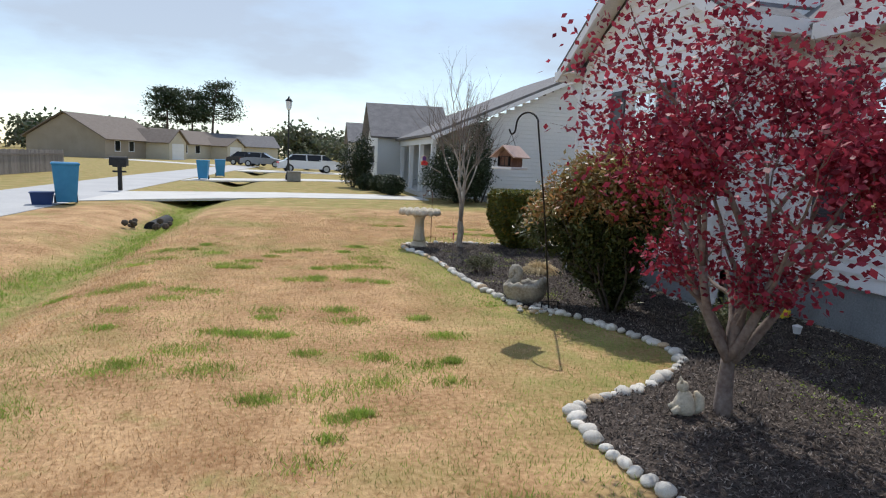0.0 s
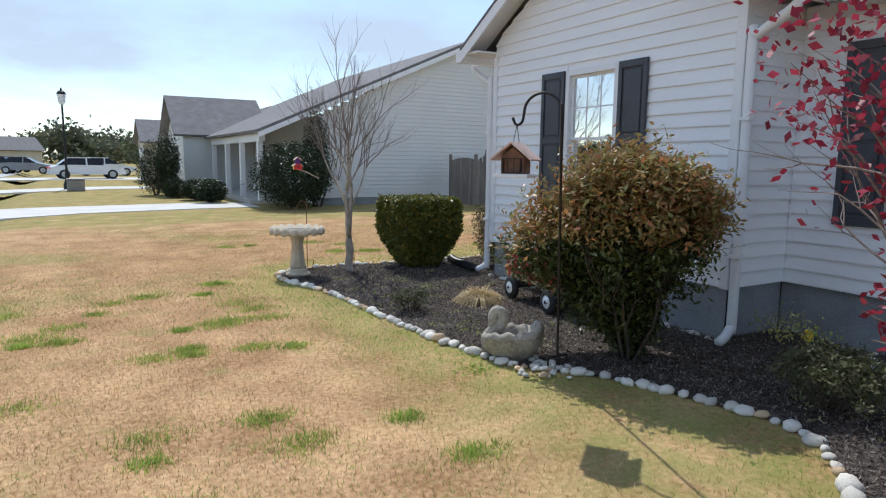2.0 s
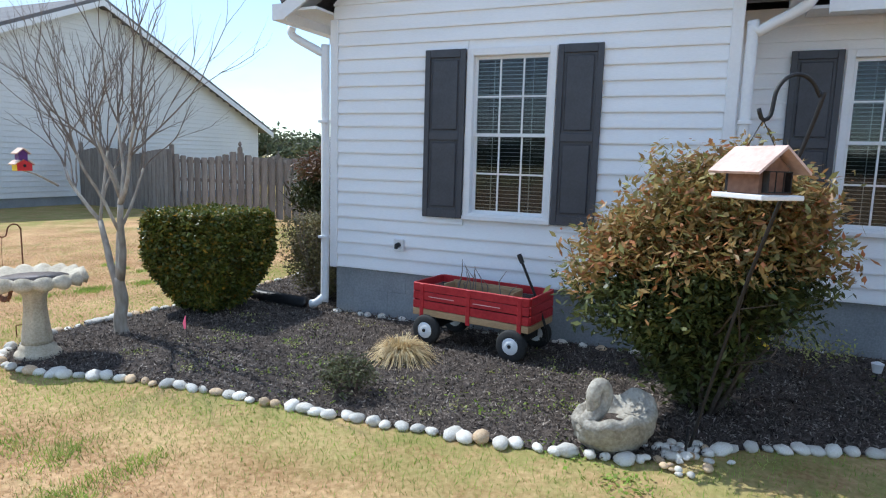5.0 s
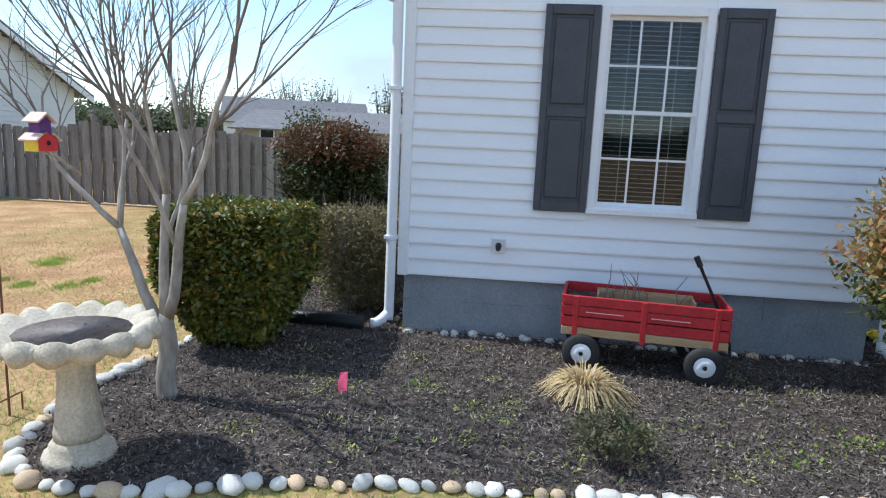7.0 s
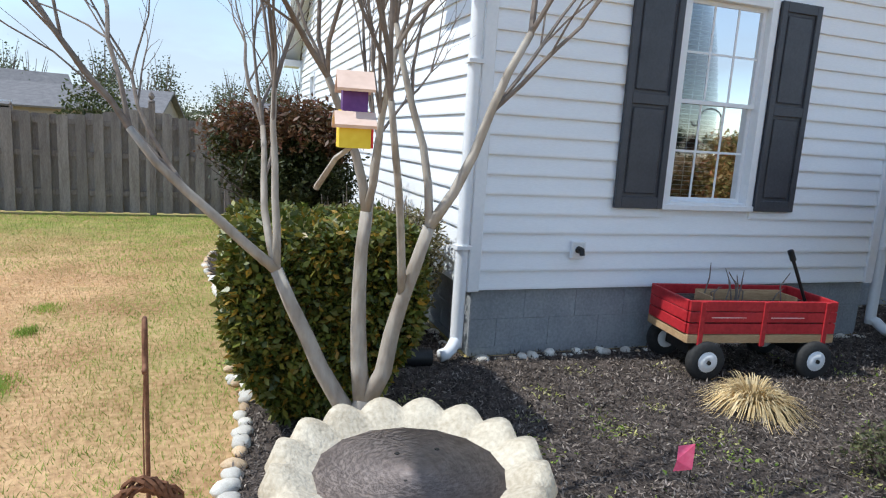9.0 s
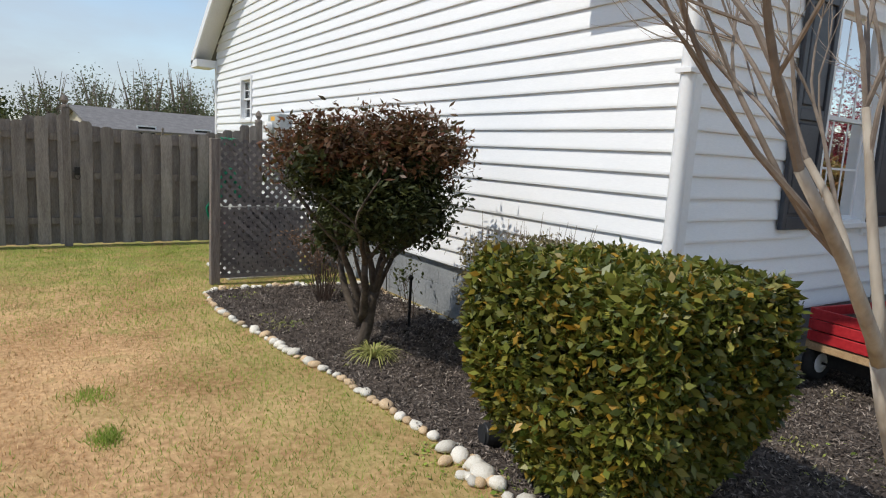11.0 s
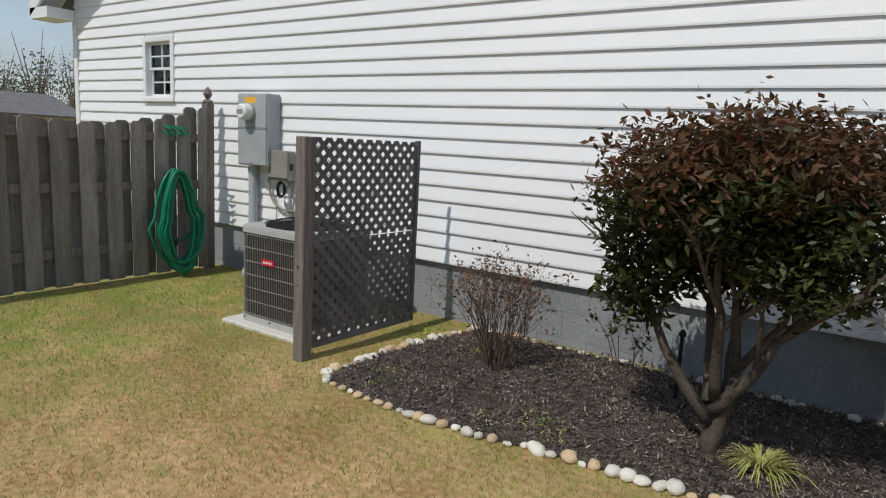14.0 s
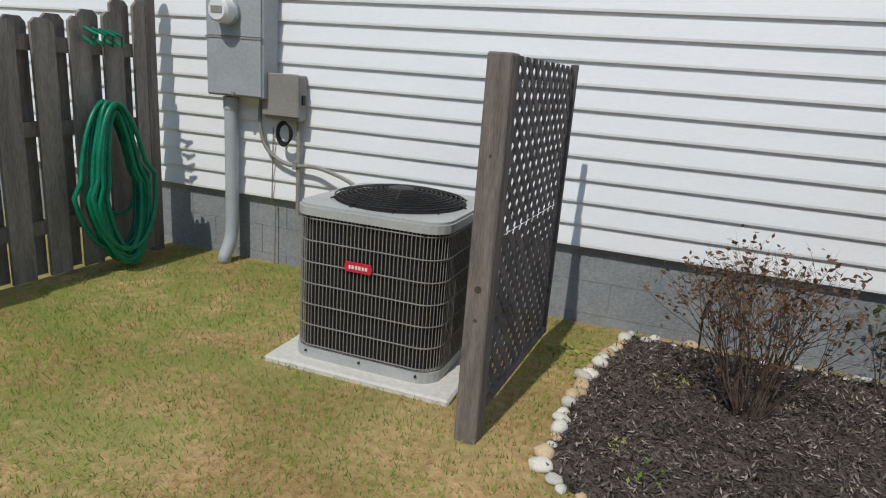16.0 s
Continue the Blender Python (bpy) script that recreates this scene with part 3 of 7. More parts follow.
def clad(wall, org, u, n, length, top, holes=(), z0=ZF, course=COURSE):
    """Laps up a wall; top(s) gives the wall's height along it, holes are (s0, s1, z0, z1)."""
    z = z0
    while True:
        zt = z + course
        ss = np.linspace(0, length, 200)
        ok = ss[np.array([top(s) for s in ss]) > z + 0.01]
        if len(ok) < 3:
            break
        a, b = ok[0], ok[-1]
        ok2 = ss[np.array([top(s) for s in ss]) > zt]
        at, bt = (ok2[0], ok2[-1]) if len(ok2) > 2 else ((a + b) / 2 - 0.01, (a + b) / 2 + 0.01)
        runs = [(a, b, at, bt)]
        for h0, h1, hz0, hz1 in holes:
            if hz0 < zt - 0.02 and hz1 > z + 0.02:
                cut = []
                for q in runs:
                    if q[0] < h0 and q[1] > h1:
                        cut += [(q[0], h0, q[2], h0), (h1, q[1], h1, q[3])]
                    else:
                        cut.append(q)
                runs = cut
        for q in runs:
            part("siding_lap", lap(Mesh(), org, u, n, q[0], q[1], z, course + 0.004, q[2], q[3]), M_SIDING, wall)
        z = zt


# window and shutter places along the front: y from 0 downwards
WIN_Y0, WIN_Y1, WIN_Z0, WIN_Z1 = -2.225, -1.412, 1.045, 2.55
WIN2_Y0, WIN2_Y1 = -5.26, -4.42
SLOPE = 0.57
WING_END = -3.60


def wing_top(s):
    y = -s
    return EAVE + 0.22 + SLOPE * (min(-y, y - WING_END) + 0.0)


front = solid("wall_front", Mesh().prism([(0.0, ZF - 0.004), (0.0, EAVE + 0.19), (WING_END / 2, EAVE + 0.19 - SLOPE * WING_END / 2), (WING_END, EAVE + 0.19), (WING_END, ZF - 0.004), (WIN_Y0, ZF - 0.004), (WIN_Y0, WIN_Z1), (WIN_Y1, WIN_Z1), (WIN_Y1, WIN_Z0), (WIN_Y0 + 0.0001, WIN_Z0), (WIN_Y0 + 0.0001, ZF - 0.004)], "x", 0.005, 0.15),
              M_SIDING, "white vinyl clapboard front gable wall of the house", "wall", "structure")
clad(front, (0.005, 0, 0), (0, -1, 0), (-1, 0, 0), -WING_END, wing_top, [(-WIN_Y1, -WIN_Y0, WIN_Z0, WIN_Z1)])

SIDE_LEN = 9.95
RIDGE_X = 5.2


def side_top(s):
    return EAVE + 0.06 + 0.57 * max(0.0, min(s - 0.45, SIDE_LEN + 0.3 - s))


W3_X0, W3_X1, W3_Z0, W3_Z1 = 7.80, 8.40, 1.75, 2.46


def gable_z(x):
    return EAVE + 3.0 * (SIDE_LEN - x) / (SIDE_LEN - RIDGE_X)


side = solid("wall_side", Mesh().prism([(0.155, ZF - 0.004), (W3_X0, ZF - 0.004), (W3_X0, gable_z(W3_X0)), (RIDGE_X, EAVE + 3.0), (0.45, EAVE), (0.155, EAVE)], "y", -0.15, -0.005)
             .prism([(W3_X0, ZF - 0.004), (W3_X1, ZF - 0.004), (W3_X1, W3_Z0), (W3_X0, W3_Z0)], "y", -0.15, -0.005)
             .prism([(W3_X0, W3_Z1), (W3_X1, W3_Z1), (W3_X1, gable_z(W3_X1)), (W3_X0, gable_z(W3_X0))], "y", -0.15, -0.005)
             .prism([(W3_X1, ZF - 0.004), (SIDE_LEN, ZF - 0.004), (SIDE_LEN, EAVE), (W3_X1, gable_z(W3_X1))], "y", -0.15, -0.005),
             M_SIDING, "white vinyl clapboard side wall of the house", "wall", "structure")
clad(side, (0, -0.005, 0), (1, 0, 0), (0, 1, 0), SIDE_LEN, side_top, [(W3_X0, W3_X1, W3_Z0, W3_Z1)])

wing_side = solid("wall_wing", Mesh().box(0.15, WING_END, ZF, 0.95, WING_END + 0.14, EAVE + 0.5), M_SIDING, "white clapboard return wall of the gable wing", "wall", "structure")
clad(wing_side, (0.0, WING_END, 0), (1, 0, 0), (0, -1, 0), 0.8, lambda s: EAVE + 0.02)
wall2 = solid("wall_recessed", Mesh().box(0.805, -11.0, ZF, 0.95, WIN2_Y0, EAVE + 0.05).box(0.805, WIN2_Y1, ZF, 0.95, WING_END - 0.01, EAVE + 0.05).box(0.805, WIN2_Y0, ZF, 0.95, WIN2_Y1, WIN_Z0).box(0.805, WIN2_Y0, WIN_Z1, 0.95, WIN2_Y1, EAVE + 0.05), M_SIDING, "white vinyl clapboard recessed front wall", "wall", "structure")
clad(wall2, (0.805, WING_END - 0.02, 0), (0, -1, 0), (-1, 0, 0), 7.3, lambda s: EAVE, [(-WIN2_Y1 + WING_END - 0.02, -WIN2_Y0 + WING_END - 0.02, WIN_Z0, WIN_Z1)])
solid("wall_back", Mesh().box(SIDE_LEN - 0.15, -11.0, 0, SIDE_LEN, -0.16, EAVE), M_SIDING, "white back wall of the house", "wall", "structure")
solid("wall_far_side", Mesh().prism([(0.96, 0), (SIDE_LEN - 0.16, 0), (SIDE_LEN - 0.16, EAVE), (RIDGE_X, EAVE + 2.95), (0.96, EAVE)], "y", -11.0, -10.85), M_SIDING, "white end wall of the house", "wall", "structure")

# block foundation, each block its own piece on a backing
found = solid("foundation", Mesh().box(0.03, -0.2, -0.3, SIDE_LEN, -0.035, ZF - 0.006).box(0.03, WING_END + 0.03, -0.3, 0.2, -0.205, ZF - 0.006).box(0.03, WING_END + 0.03, -0.3, 0.84, WING_END + 0.2, ZF - 0.006).box(0.84, -11, -0.3, 1.0, WING_END + 0.02, ZF - 0.006),
              M_BLOCK, "grey painted concrete block foundation", "foundation", "structure")


def blocks(org, u, n, length):
    org, u, n = Vector(org), Vector(u), Vector(n)
    for r in range(3):
        z0 = ZF - 0.012 - 0.2 * (r + 1)
        s = -0.2 if r % 2 else 0.0
        while s < length:
            a, b = max(s, 0) + 0.0012, min(s + 0.4, length) - 0.0012
            s += 0.4
            if b - a < 0.05:
                continue
            me = Mesh()
            p0, p1 = org + u * a, org + u * b + n * 0.006
            me.box(min(p0.x, p1.x), min(p0.y, p1.y), z0 + 0.0012, max(p0.x, p1.x), max(p0.y, p1.y), z0 + 0.1988, 0.0012)
            part("block", me, M_BLOCK, found)


blocks((0.03, -0.02, 0), (0, -1, 0), (-1, 0, 0), -WING_END - 0.03)
blocks((0.02, -0.035, 0), (1, 0, 0), (0, 1, 0), 8.0)
blocks((0.84, WING_END, 0), (0, -1, 0), (-1, 0, 0), 5.0)

# corner boards
for nm, (x0, y0, x1, y1) in {"corner": (-0.03, -0.055, 0.055, 0.03), "wing": (-0.03, WING_END - 0.03, 0.055, WING_END + 0.06), "back": (SIDE_LEN - 0.06, -0.06, SIDE_LEN + 0.03, 0.03)}.items():
    solid("trim_" + nm, Mesh().box(x0, y0, ZF - 0.01, x1, y1, (EAVE - 0.005 if nm == "back" else EAVE + 0.02), 0.006), M_TRIM, "white vinyl corner board of the house", "trim", "structure")


def roof_panel(name, pts, thick, material, label):
    n = (Vector(pts[1]) - Vector(pts[0])).cross(Vector(pts[3]) - Vector(pts[0])).normalized()
    if n.z < 0:
        n = -n
    me = Mesh().add(list(pts) + [Vector(p) + n * thick for p in pts], [(0, 1, 2, 3), (7, 6, 5, 4), (0, 4, 5, 1), (1, 5, 6, 2), (2, 6, 7, 3), (3, 7, 4, 0)])
    return solid(name, me, material, label, "roof", "structure")


# wing roof: soffit planes, fascia and shingles
OV = 0.37
ry, rz_ = WING_END / 2, EAVE - SLOPE * WING_END / 2 + 0.32
ez = rz_ - SLOPE * (OV - ry)
for nm, ye in (("a", OV), ("b", WING_END - OV)):
    yw, zw = (0.0, rz_ + SLOPE * ry) if nm == "a" else (WING_END, rz_ + SLOPE * ry)
    sx = 0.85 if nm == "a" else 0.5
    for tag, pts in (("eave_", [(-0.34, ye, ez), (sx, ye, ez), (sx, yw, zw), (-0.34, yw, zw)]), ("", [(-0.34, yw, zw), (2.7, yw, zw), (2.7, ry, rz_), (-0.34, ry, rz_)])):
        roof_panel("roof_wing_" + tag + nm, [(x, y, z + 0.022) for x, y, z in pts], 0.03, M_SHINGLE, "grey asphalt shingles of the front gable")
    solid("soffit_" + nm, Mesh().box(-0.30, min(ye, 0 if nm == "a" else WING_END), ez - 0.045, sx, max(ye, 0 if nm == "a" else WING_END), ez - 0.02), M_SOFFIT, "white vented eave soffit", "soffit", "structure")
    solid("rake_" + nm, Mesh().prism([(ye, ez - 0.13), (ry, rz_ - 0.13), (ry, rz_ + 0.015), (ye, ez + 0.015)], "x", -0.335, -0.305), M_TRIM, "white rake board of the front gable", "trim", "structure")
    solid("rake_soffit_" + nm, Mesh().prism([(ye, ez - 0.02), (ry, rz_ - 0.02), (ry, rz_ + 0.018), (ye, ez + 0.018)], "x", -0.30, 0.0), M_SOFFIT, "white sloping soffit under the gable rake", "soffit", "structure")
    # gutter along the eave
    gy0, gy1 = (ye, ye + 0.11) if nm == "a" else (ye - 0.11, ye)
    gut = thing("gutter", "white aluminium eave gutter", "gutter", (0, 0, 0), kind="structure")
    part("trough", Mesh().box(-0.33, gy0, ez - 0.12, sx, gy0 + 0.006, ez + 0.02).box(-0.33, gy1 - 0.006, ez - 0.12, sx, gy1, ez + 0.02).box(-0.33, gy0, ez - 0.126, sx, gy1, ez - 0.12), M_TRIM, gut)
    part("end_cap", Mesh().box(-0.337, gy0, ez - 0.126, -0.331, gy1, ez + 0.02), M_TRIM, gut)
    part("fascia", Mesh().box(-0.30, gy0 - 0.025 if nm == "a" else gy1 + 0.001, ez - 0.13, sx, gy0 - 0.001 if nm == "a" else gy1 + 0.025, ez + 0.015), M_TRIM, gut)
# main roof
for nm, xe in (("front", 0.45), ("back", SIDE_LEN + 0.4)):
    ze, zr = EAVE + 0.03, EAVE + 3.05
    roof_panel("roof_main_" + nm, [(xe, 0.32, ze), (xe, -11.3, ze), (RIDGE_X, -11.3, zr + 0.1), (RIDGE_X, 0.32, zr + 0.1)], 0.05, M_SHINGLE, "grey asphalt shingles of the main roof")
    solid("rake_main_" + nm, Mesh().prism([(xe, ze - 0.14), (RIDGE_X, zr - 0.04), (RIDGE_X, zr + 0.13), (xe, ze + 0.03)], "y", 0.33, 0.36), M_TRIM, "white rake board of the main gable", "trim", "structure")
    solid("rake_soffit_main_" + nm, Mesh().prism([(xe, ze - 0.03), (RIDGE_X, zr + 0.07), (RIDGE_X, zr + 0.095), (xe, ze - 0.005)], "y", 0.02, 0.329), M_SOFFIT, "white sloping soffit under the main gable", "soffit", "structure")
solid("eave_return", Mesh().box(SIDE_LEN - 0.05, 0.035, EAVE - 0.14, SIDE_LEN + 0.42, 0.36, EAVE - 0.012), M_TRIM, "white boxed eave return at the back corner", "trim", "structure")
solid("soffit_recessed", Mesh().box(0.47, -11.0, EAVE - 0.04, 0.80, WING_END - OV - 0.12, EAVE - 0.015), M_SOFFIT, "white eave soffit over the recessed wall", "soffit", "structure")
gut2 = thing("gutter", "white aluminium eave gutter", "gutter", (0, 0, 0), kind="structure")
part("trough", Mesh().box(0.34, -11.0, EAVE - 0.09, 0.346, -4.22, EAVE + 0.05).box(0.44, -11.0, EAVE - 0.09, 0.446, -4.22, EAVE + 0.05).box(0.34, -11.0, EAVE - 0.096, 0.446, -4.22, EAVE - 0.09), M_TRIM, gut2)


def window(name, org, u, n, w, z0, z1, label, cols=3, rows_=2, deep=0.09, double=True, blind=M_BLIND, sill=True):
    """A double-hung window: frame, two sashes with muntins, panes, slatted blinds and a box painted near black as the
    unlit room behind.
    """
    t = thing(name, label, "window", kind="structure")
    m = Matrix(((u[0], n[0], 0, org[0]), (u[1], n[1], 0, org[1]), (0, 0, 1, 0), (0, 0, 0, 1)))   # local x along, y out, z up
    def P(nm, boxes, mm, par=t, lab="", bev=0.0):
        me = Mesh()
        for b in boxes:
            me.box(*b, bev)
        return part(nm, me.move(m), mm, par, lab)
    f = 0.062
    P("window_frame", [(0, -deep, z0, f, 0.03, z1), (w - f, -deep, z0, w, 0.03, z1), (f, -deep, z1 - f, w - f, 0.03, z1), (f, -deep, z0, w - f, 0.03, z0 + f * 0.8)], M_TRIM, bev=0.004)
    if sill:
        P("window_sill", [(-0.005, 0.03, z0 - 0.012, w + 0.005, 0.045, z0 + 0.03)], M_TRIM, bev=0.004)
    zm = (z0 + z1) / 2 - 0.01
    for k, (a, b, d) in enumerate(((zm, z1 - f, -0.02), (z0 + f * 0.8, zm + 0.03, -0.045)) if double else ((z0 + f, z1 - f, -0.02),)):
        s = 0.028
        sash = P("sash", [(f, d - 0.02, a, f + s, d, b), (w - f - s, d - 0.02, a, w - f, d, b), (f + s, d - 0.02, b - s, w - f - s, d, b), (f + s, d - 0.02, a, w - f - s, d, a + s)], M_TRIM)
        ww = w - 2 * f - 2 * s
        mu = []
        for i in range(1, cols):
            x = f + s + ww * i / cols
            mu.append((x - 0.008, d - 0.014, a + s, x + 0.008, d - 0.006, b - s))
        for i in range(1, rows_):
            z = a + s + (b - a - 2 * s) * i / rows_
            mu.append((f + s, d - 0.0135, z - 0.008, w - f - s, d - 0.0065, z + 0.008))
        P("muntins", mu, M_TRIM, sash)
        g = P("pane", [(f + s - 0.004, d - 0.012, a + s - 0.004, w - f - s + 0.004, d - 0.009, b - s + 0.004)], M_GLASS, sash)
        g.visible_shadow = False
    if blind:
        sl = []
        z = z0 + 0.06
        while z < z1 - 0.07:
            sl.append((f + 0.01, -0.099, z, w - f - 0.01, -0.075, z + 0.004))
            z += 0.034
        b = P("blinds", sl, blind, t, "horizontal slatted blinds")
        P("ladder_cord", [(w * 0.28, -0.073, z0 + 0.05, w * 0.28 + 0.006, -0.071, z1 - 0.06), (w * 0.72, -0.073, z0 + 0.05, w * 0.72 + 0.006, -0.071, z1 - 0.06)], M_BLIND, b)
    # open-fronted box whose black colour stands in for the room's shade
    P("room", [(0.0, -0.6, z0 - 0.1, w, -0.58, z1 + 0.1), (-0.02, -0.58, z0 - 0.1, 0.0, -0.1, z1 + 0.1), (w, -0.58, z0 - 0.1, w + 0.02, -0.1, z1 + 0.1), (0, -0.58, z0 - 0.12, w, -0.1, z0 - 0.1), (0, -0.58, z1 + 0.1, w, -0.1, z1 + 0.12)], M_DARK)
    return t


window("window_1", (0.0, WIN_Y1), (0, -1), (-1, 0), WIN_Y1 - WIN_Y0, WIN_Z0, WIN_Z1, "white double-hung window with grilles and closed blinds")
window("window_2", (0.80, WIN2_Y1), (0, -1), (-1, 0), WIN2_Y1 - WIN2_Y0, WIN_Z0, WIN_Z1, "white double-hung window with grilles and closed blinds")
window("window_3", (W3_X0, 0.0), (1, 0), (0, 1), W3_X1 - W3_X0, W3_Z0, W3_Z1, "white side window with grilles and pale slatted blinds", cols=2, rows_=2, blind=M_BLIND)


def shutter(x, y0, y1, z0, z1):
    """Panelled shutter: stiles, rails and two raised panels."""
    t = thing("shutter", "charcoal raised-panel vinyl shutter beside the window", "shutter", (x - 0.018, (y0 + y1) / 2, z0), group="window shutters")
    w, h = (y1 - y0) / 2, z1 - z0
    for a in (-w, w - 0.05):
        part("stile", Mesh().box(-0.032, a, 0, 0, a + 0.05, h, 0.004), M_SHUTTER, t)
    for a, b in ((0, 0.08), (h * 0.47, h * 0.47 + 0.07), (h - 0.07, h)):
        part("rail", Mesh().box(-0.031, -w + 0.05, a, 0, w - 0.05, b, 0.003), M_SHUTTER, t)
    for a, b in ((0.08, h * 0.47), (h * 0.47 + 0.07, h - 0.07)):
        part("panel", Mesh().box(-0.014, -w + 0.05, a, -0.002, w - 0.05, b).box(-0.025, -w + 0.072, a + 0.022, -0.013, w - 0.072, b - 0.022, 0.008), M_SHUTTER, t)
    return t


shutter(0.0, -1.405, -1.010, WIN_Z0 - 0.005, WIN_Z1)
shutter(0.0, -2.612, -2.236, WIN_Z0 - 0.005, WIN_Z1)
shutter(0.80, -4.405, -4.02, WIN_Z0 - 0.005, WIN_Z1)
shutter(0.80, -5.66, -5.275, WIN_Z0 - 0.005, WIN_Z1)


def downspout(name, x, y, out, label, foot):
    """A square white downspout with its offset at the eave."""
    t = thing(name, label, "downspout", (0, 0, 0))
    pts = [(x + out[0] * 0.9, y + out[1] * 0.9, ez - 0.13), (x + out[0] * 0.86, y + out[1] * 0.86, ez - 0.22), (x + out[0] * 0.08, y + out[1] * 0.08, ez - 0.40), (x, y, ez - 0.48), (x, y, 0.28)] + foot
    pts = smooth_line(pts, 0.05)
    part("pipe", Mesh().tube(pts, 0.042, 8), M_TRIM, t, smooth=True)
    for z in (0.75, 1.9):
        part("strap", Mesh().box(x - 0.05, y - 0.05, z, x + 0.05, y + 0.05, z + 0.025), M_TRIM, t)
    return t


downspout("downspout", -0.03, 0.085, (0.0, 0.44), "white downspout at the house corner above a black drain pipe", [(-0.05, 0.1, 0.14), (-0.09, 0.17, 0.07), (-0.1, 0.26, 0.06)])
downspout("downspout", -0.02, WING_END - 0.09, (0.0, -0.40), "white downspout at the wing corner with a curved foot", [(-0.04, WING_END - 0.1, 0.16), (-0.14, WING_END - 0.12, 0.08), (-0.26, WING_END - 0.14, 0.05)])

# corrugated drain pipe from the corner downspout
dp = thing("drain_pipe", "black corrugated drain pipe lying on the mulch", "drain pipe", (-0.1, 0.3, 0.06))
n_r = 120
rad = [0.058 + 0.006 * math.cos(i * math.pi) for i in range(n_r)]
part("pipe", Mesh().tube([(0.18 * (i / n_r) ** 2, -0.02 + 0.95 * i / n_r, 0.006 * math.sin(i * 0.05)) for i in range(n_r)], rad, 14), M_BLACK, dp, smooth=True)
# black disc on the capped end paints the shade inside the pipe
part("mouth_shade", Mesh().tube([(0.178, 0.918, 0), (0.182, 0.932, 0)], 0.05, 14), M_DARK, dp)

# dryer vent on the front wall
ov = thing("wall_hydrant_box", "white wall box with a dark round spigot", "wall box", (-0.02, -0.765, 0.745))
part("plate", Mesh().box(-0.02, -0.055, -0.06, 0.0, 0.055, 0.06, 0.006), M_TRIM, ov)
part("rim", Mesh().box(-0.028, -0.05, -0.055, -0.02, -0.036, 0.055).box(-0.028, 0.036, -0.055, -0.02, 0.05, 0.055).box(-0.028, -0.036, 0.041, -0.02, 0.036, 0.055).box(-0.028, -0.036, -0.055, -0.02, 0.036, -0.041), M_WHITE, ov)
part("spigot", Mesh().tube([(-0.02, 0, 0), (-0.06, 0, 0), (-0.075, 0, -0.03)], [0.026, 0.022, 0.017], 10), M_IRON, ov, "dark metal spigot")


# ---- fences ----
def fence_run(name, x, y0, y1, z_top, gates=(), label="weathered grey shadowbox board fence"):
    """A shadowbox fence along y at a given x, with dipped bays, posts and three rails."""
    t = thing(name, label, "fence", (x, y0, 0))
    bay = 2.4
    y = 0.0
    L = y1 - y0
    rnd = random.Random(len(name) + int(y0 * 10))
    for k in range(int(L / bay) + 1):
        yy = min(k * bay, L)
        p = part("post", Mesh().box(-0.045, yy - 0.045, -0.02, 0.045, yy + 0.045, z_top + 0.06, 0.006), M_POSTWOOD, t)
        part("post_cap", Mesh().lathe([(0.02, z_top + 0.06), (0.055, z_top + 0.065), (0.05, z_top + 0.085), (0.02, z_top + 0.10), (0.048, z_top + 0.15), (0.03, z_top + 0.195), (0.004, z_top + 0.225)], 10, (0, yy, 0)), M_POSTWOOD, p)
    for z in (0.28, 0.85, 1.32):
        part("rail", Mesh().box(-0.02, 0, z, 0.02, L, z + 0.085), M_POSTWOOD, t)
    w = 0.14
    dip = 0.20
    side_ = 1
    while y < L - 0.02:
        f = (y % bay) / bay
        h = z_top - dip * math.sin(math.pi * f) ** 0.8 + rnd.uniform(-0.008, 0.008)
        for s, off in ((-1, 0.0), (1, w * 0.84)):
            a = y + off
            x0, x1 = (-0.042, -0.022) if s < 0 else (0.022, 0.042)
            me = Mesh().prism([(a, 0.03), (a + w, 0.03), (a + w, h - 0.03), (a + w - 0.03, h), (a + 0.03, h), (a, h - 0.03)], "x", x0 + rnd.uniform(-0.002, 0.002), x1)
            part("board", me, M_FENCE, t)
        y += w * 1.68
    return t


FX = 7.0
fence_run("fence", FX, 0.16, 9.6, 1.66)
gate = fence_run("gate_fence", 8.35, 12.75, 13.35, 1.75, label="weathered gate fence beside the neighbouring house")
back_f = fence_run("back_fence", 22.0, -6.0, 20.0, 1.6, label="weathered back yard fence")
# fence between the yards that turns to the neighbouring house
turn = thing("fence", "weathered grey board fence turning to the neighbouring house", "fence", (FX, 9.62, 0))
rnd = random.Random(3)
for z in (0.28, 1.32):
    part("rail", Mesh().box(0.02, -0.02, z, 0.06, 3.5, z + 0.085), M_POSTWOOD, turn)
for i in range(24):
    a = i * 0.145
    h = 1.5 + 0.16 * abs(math.cos(a / 2.4 * math.pi))
    part("board", Mesh().box(-0.02, a, 0.03, 0.0, a + 0.135, h), M_FENCE, turn)
for a in (0.0, 1.75, 3.45):
    p = part("post", Mesh().box(0.0, a, 0, 0.09, a + 0.09, 1.78, 0.006), M_POSTWOOD, turn)


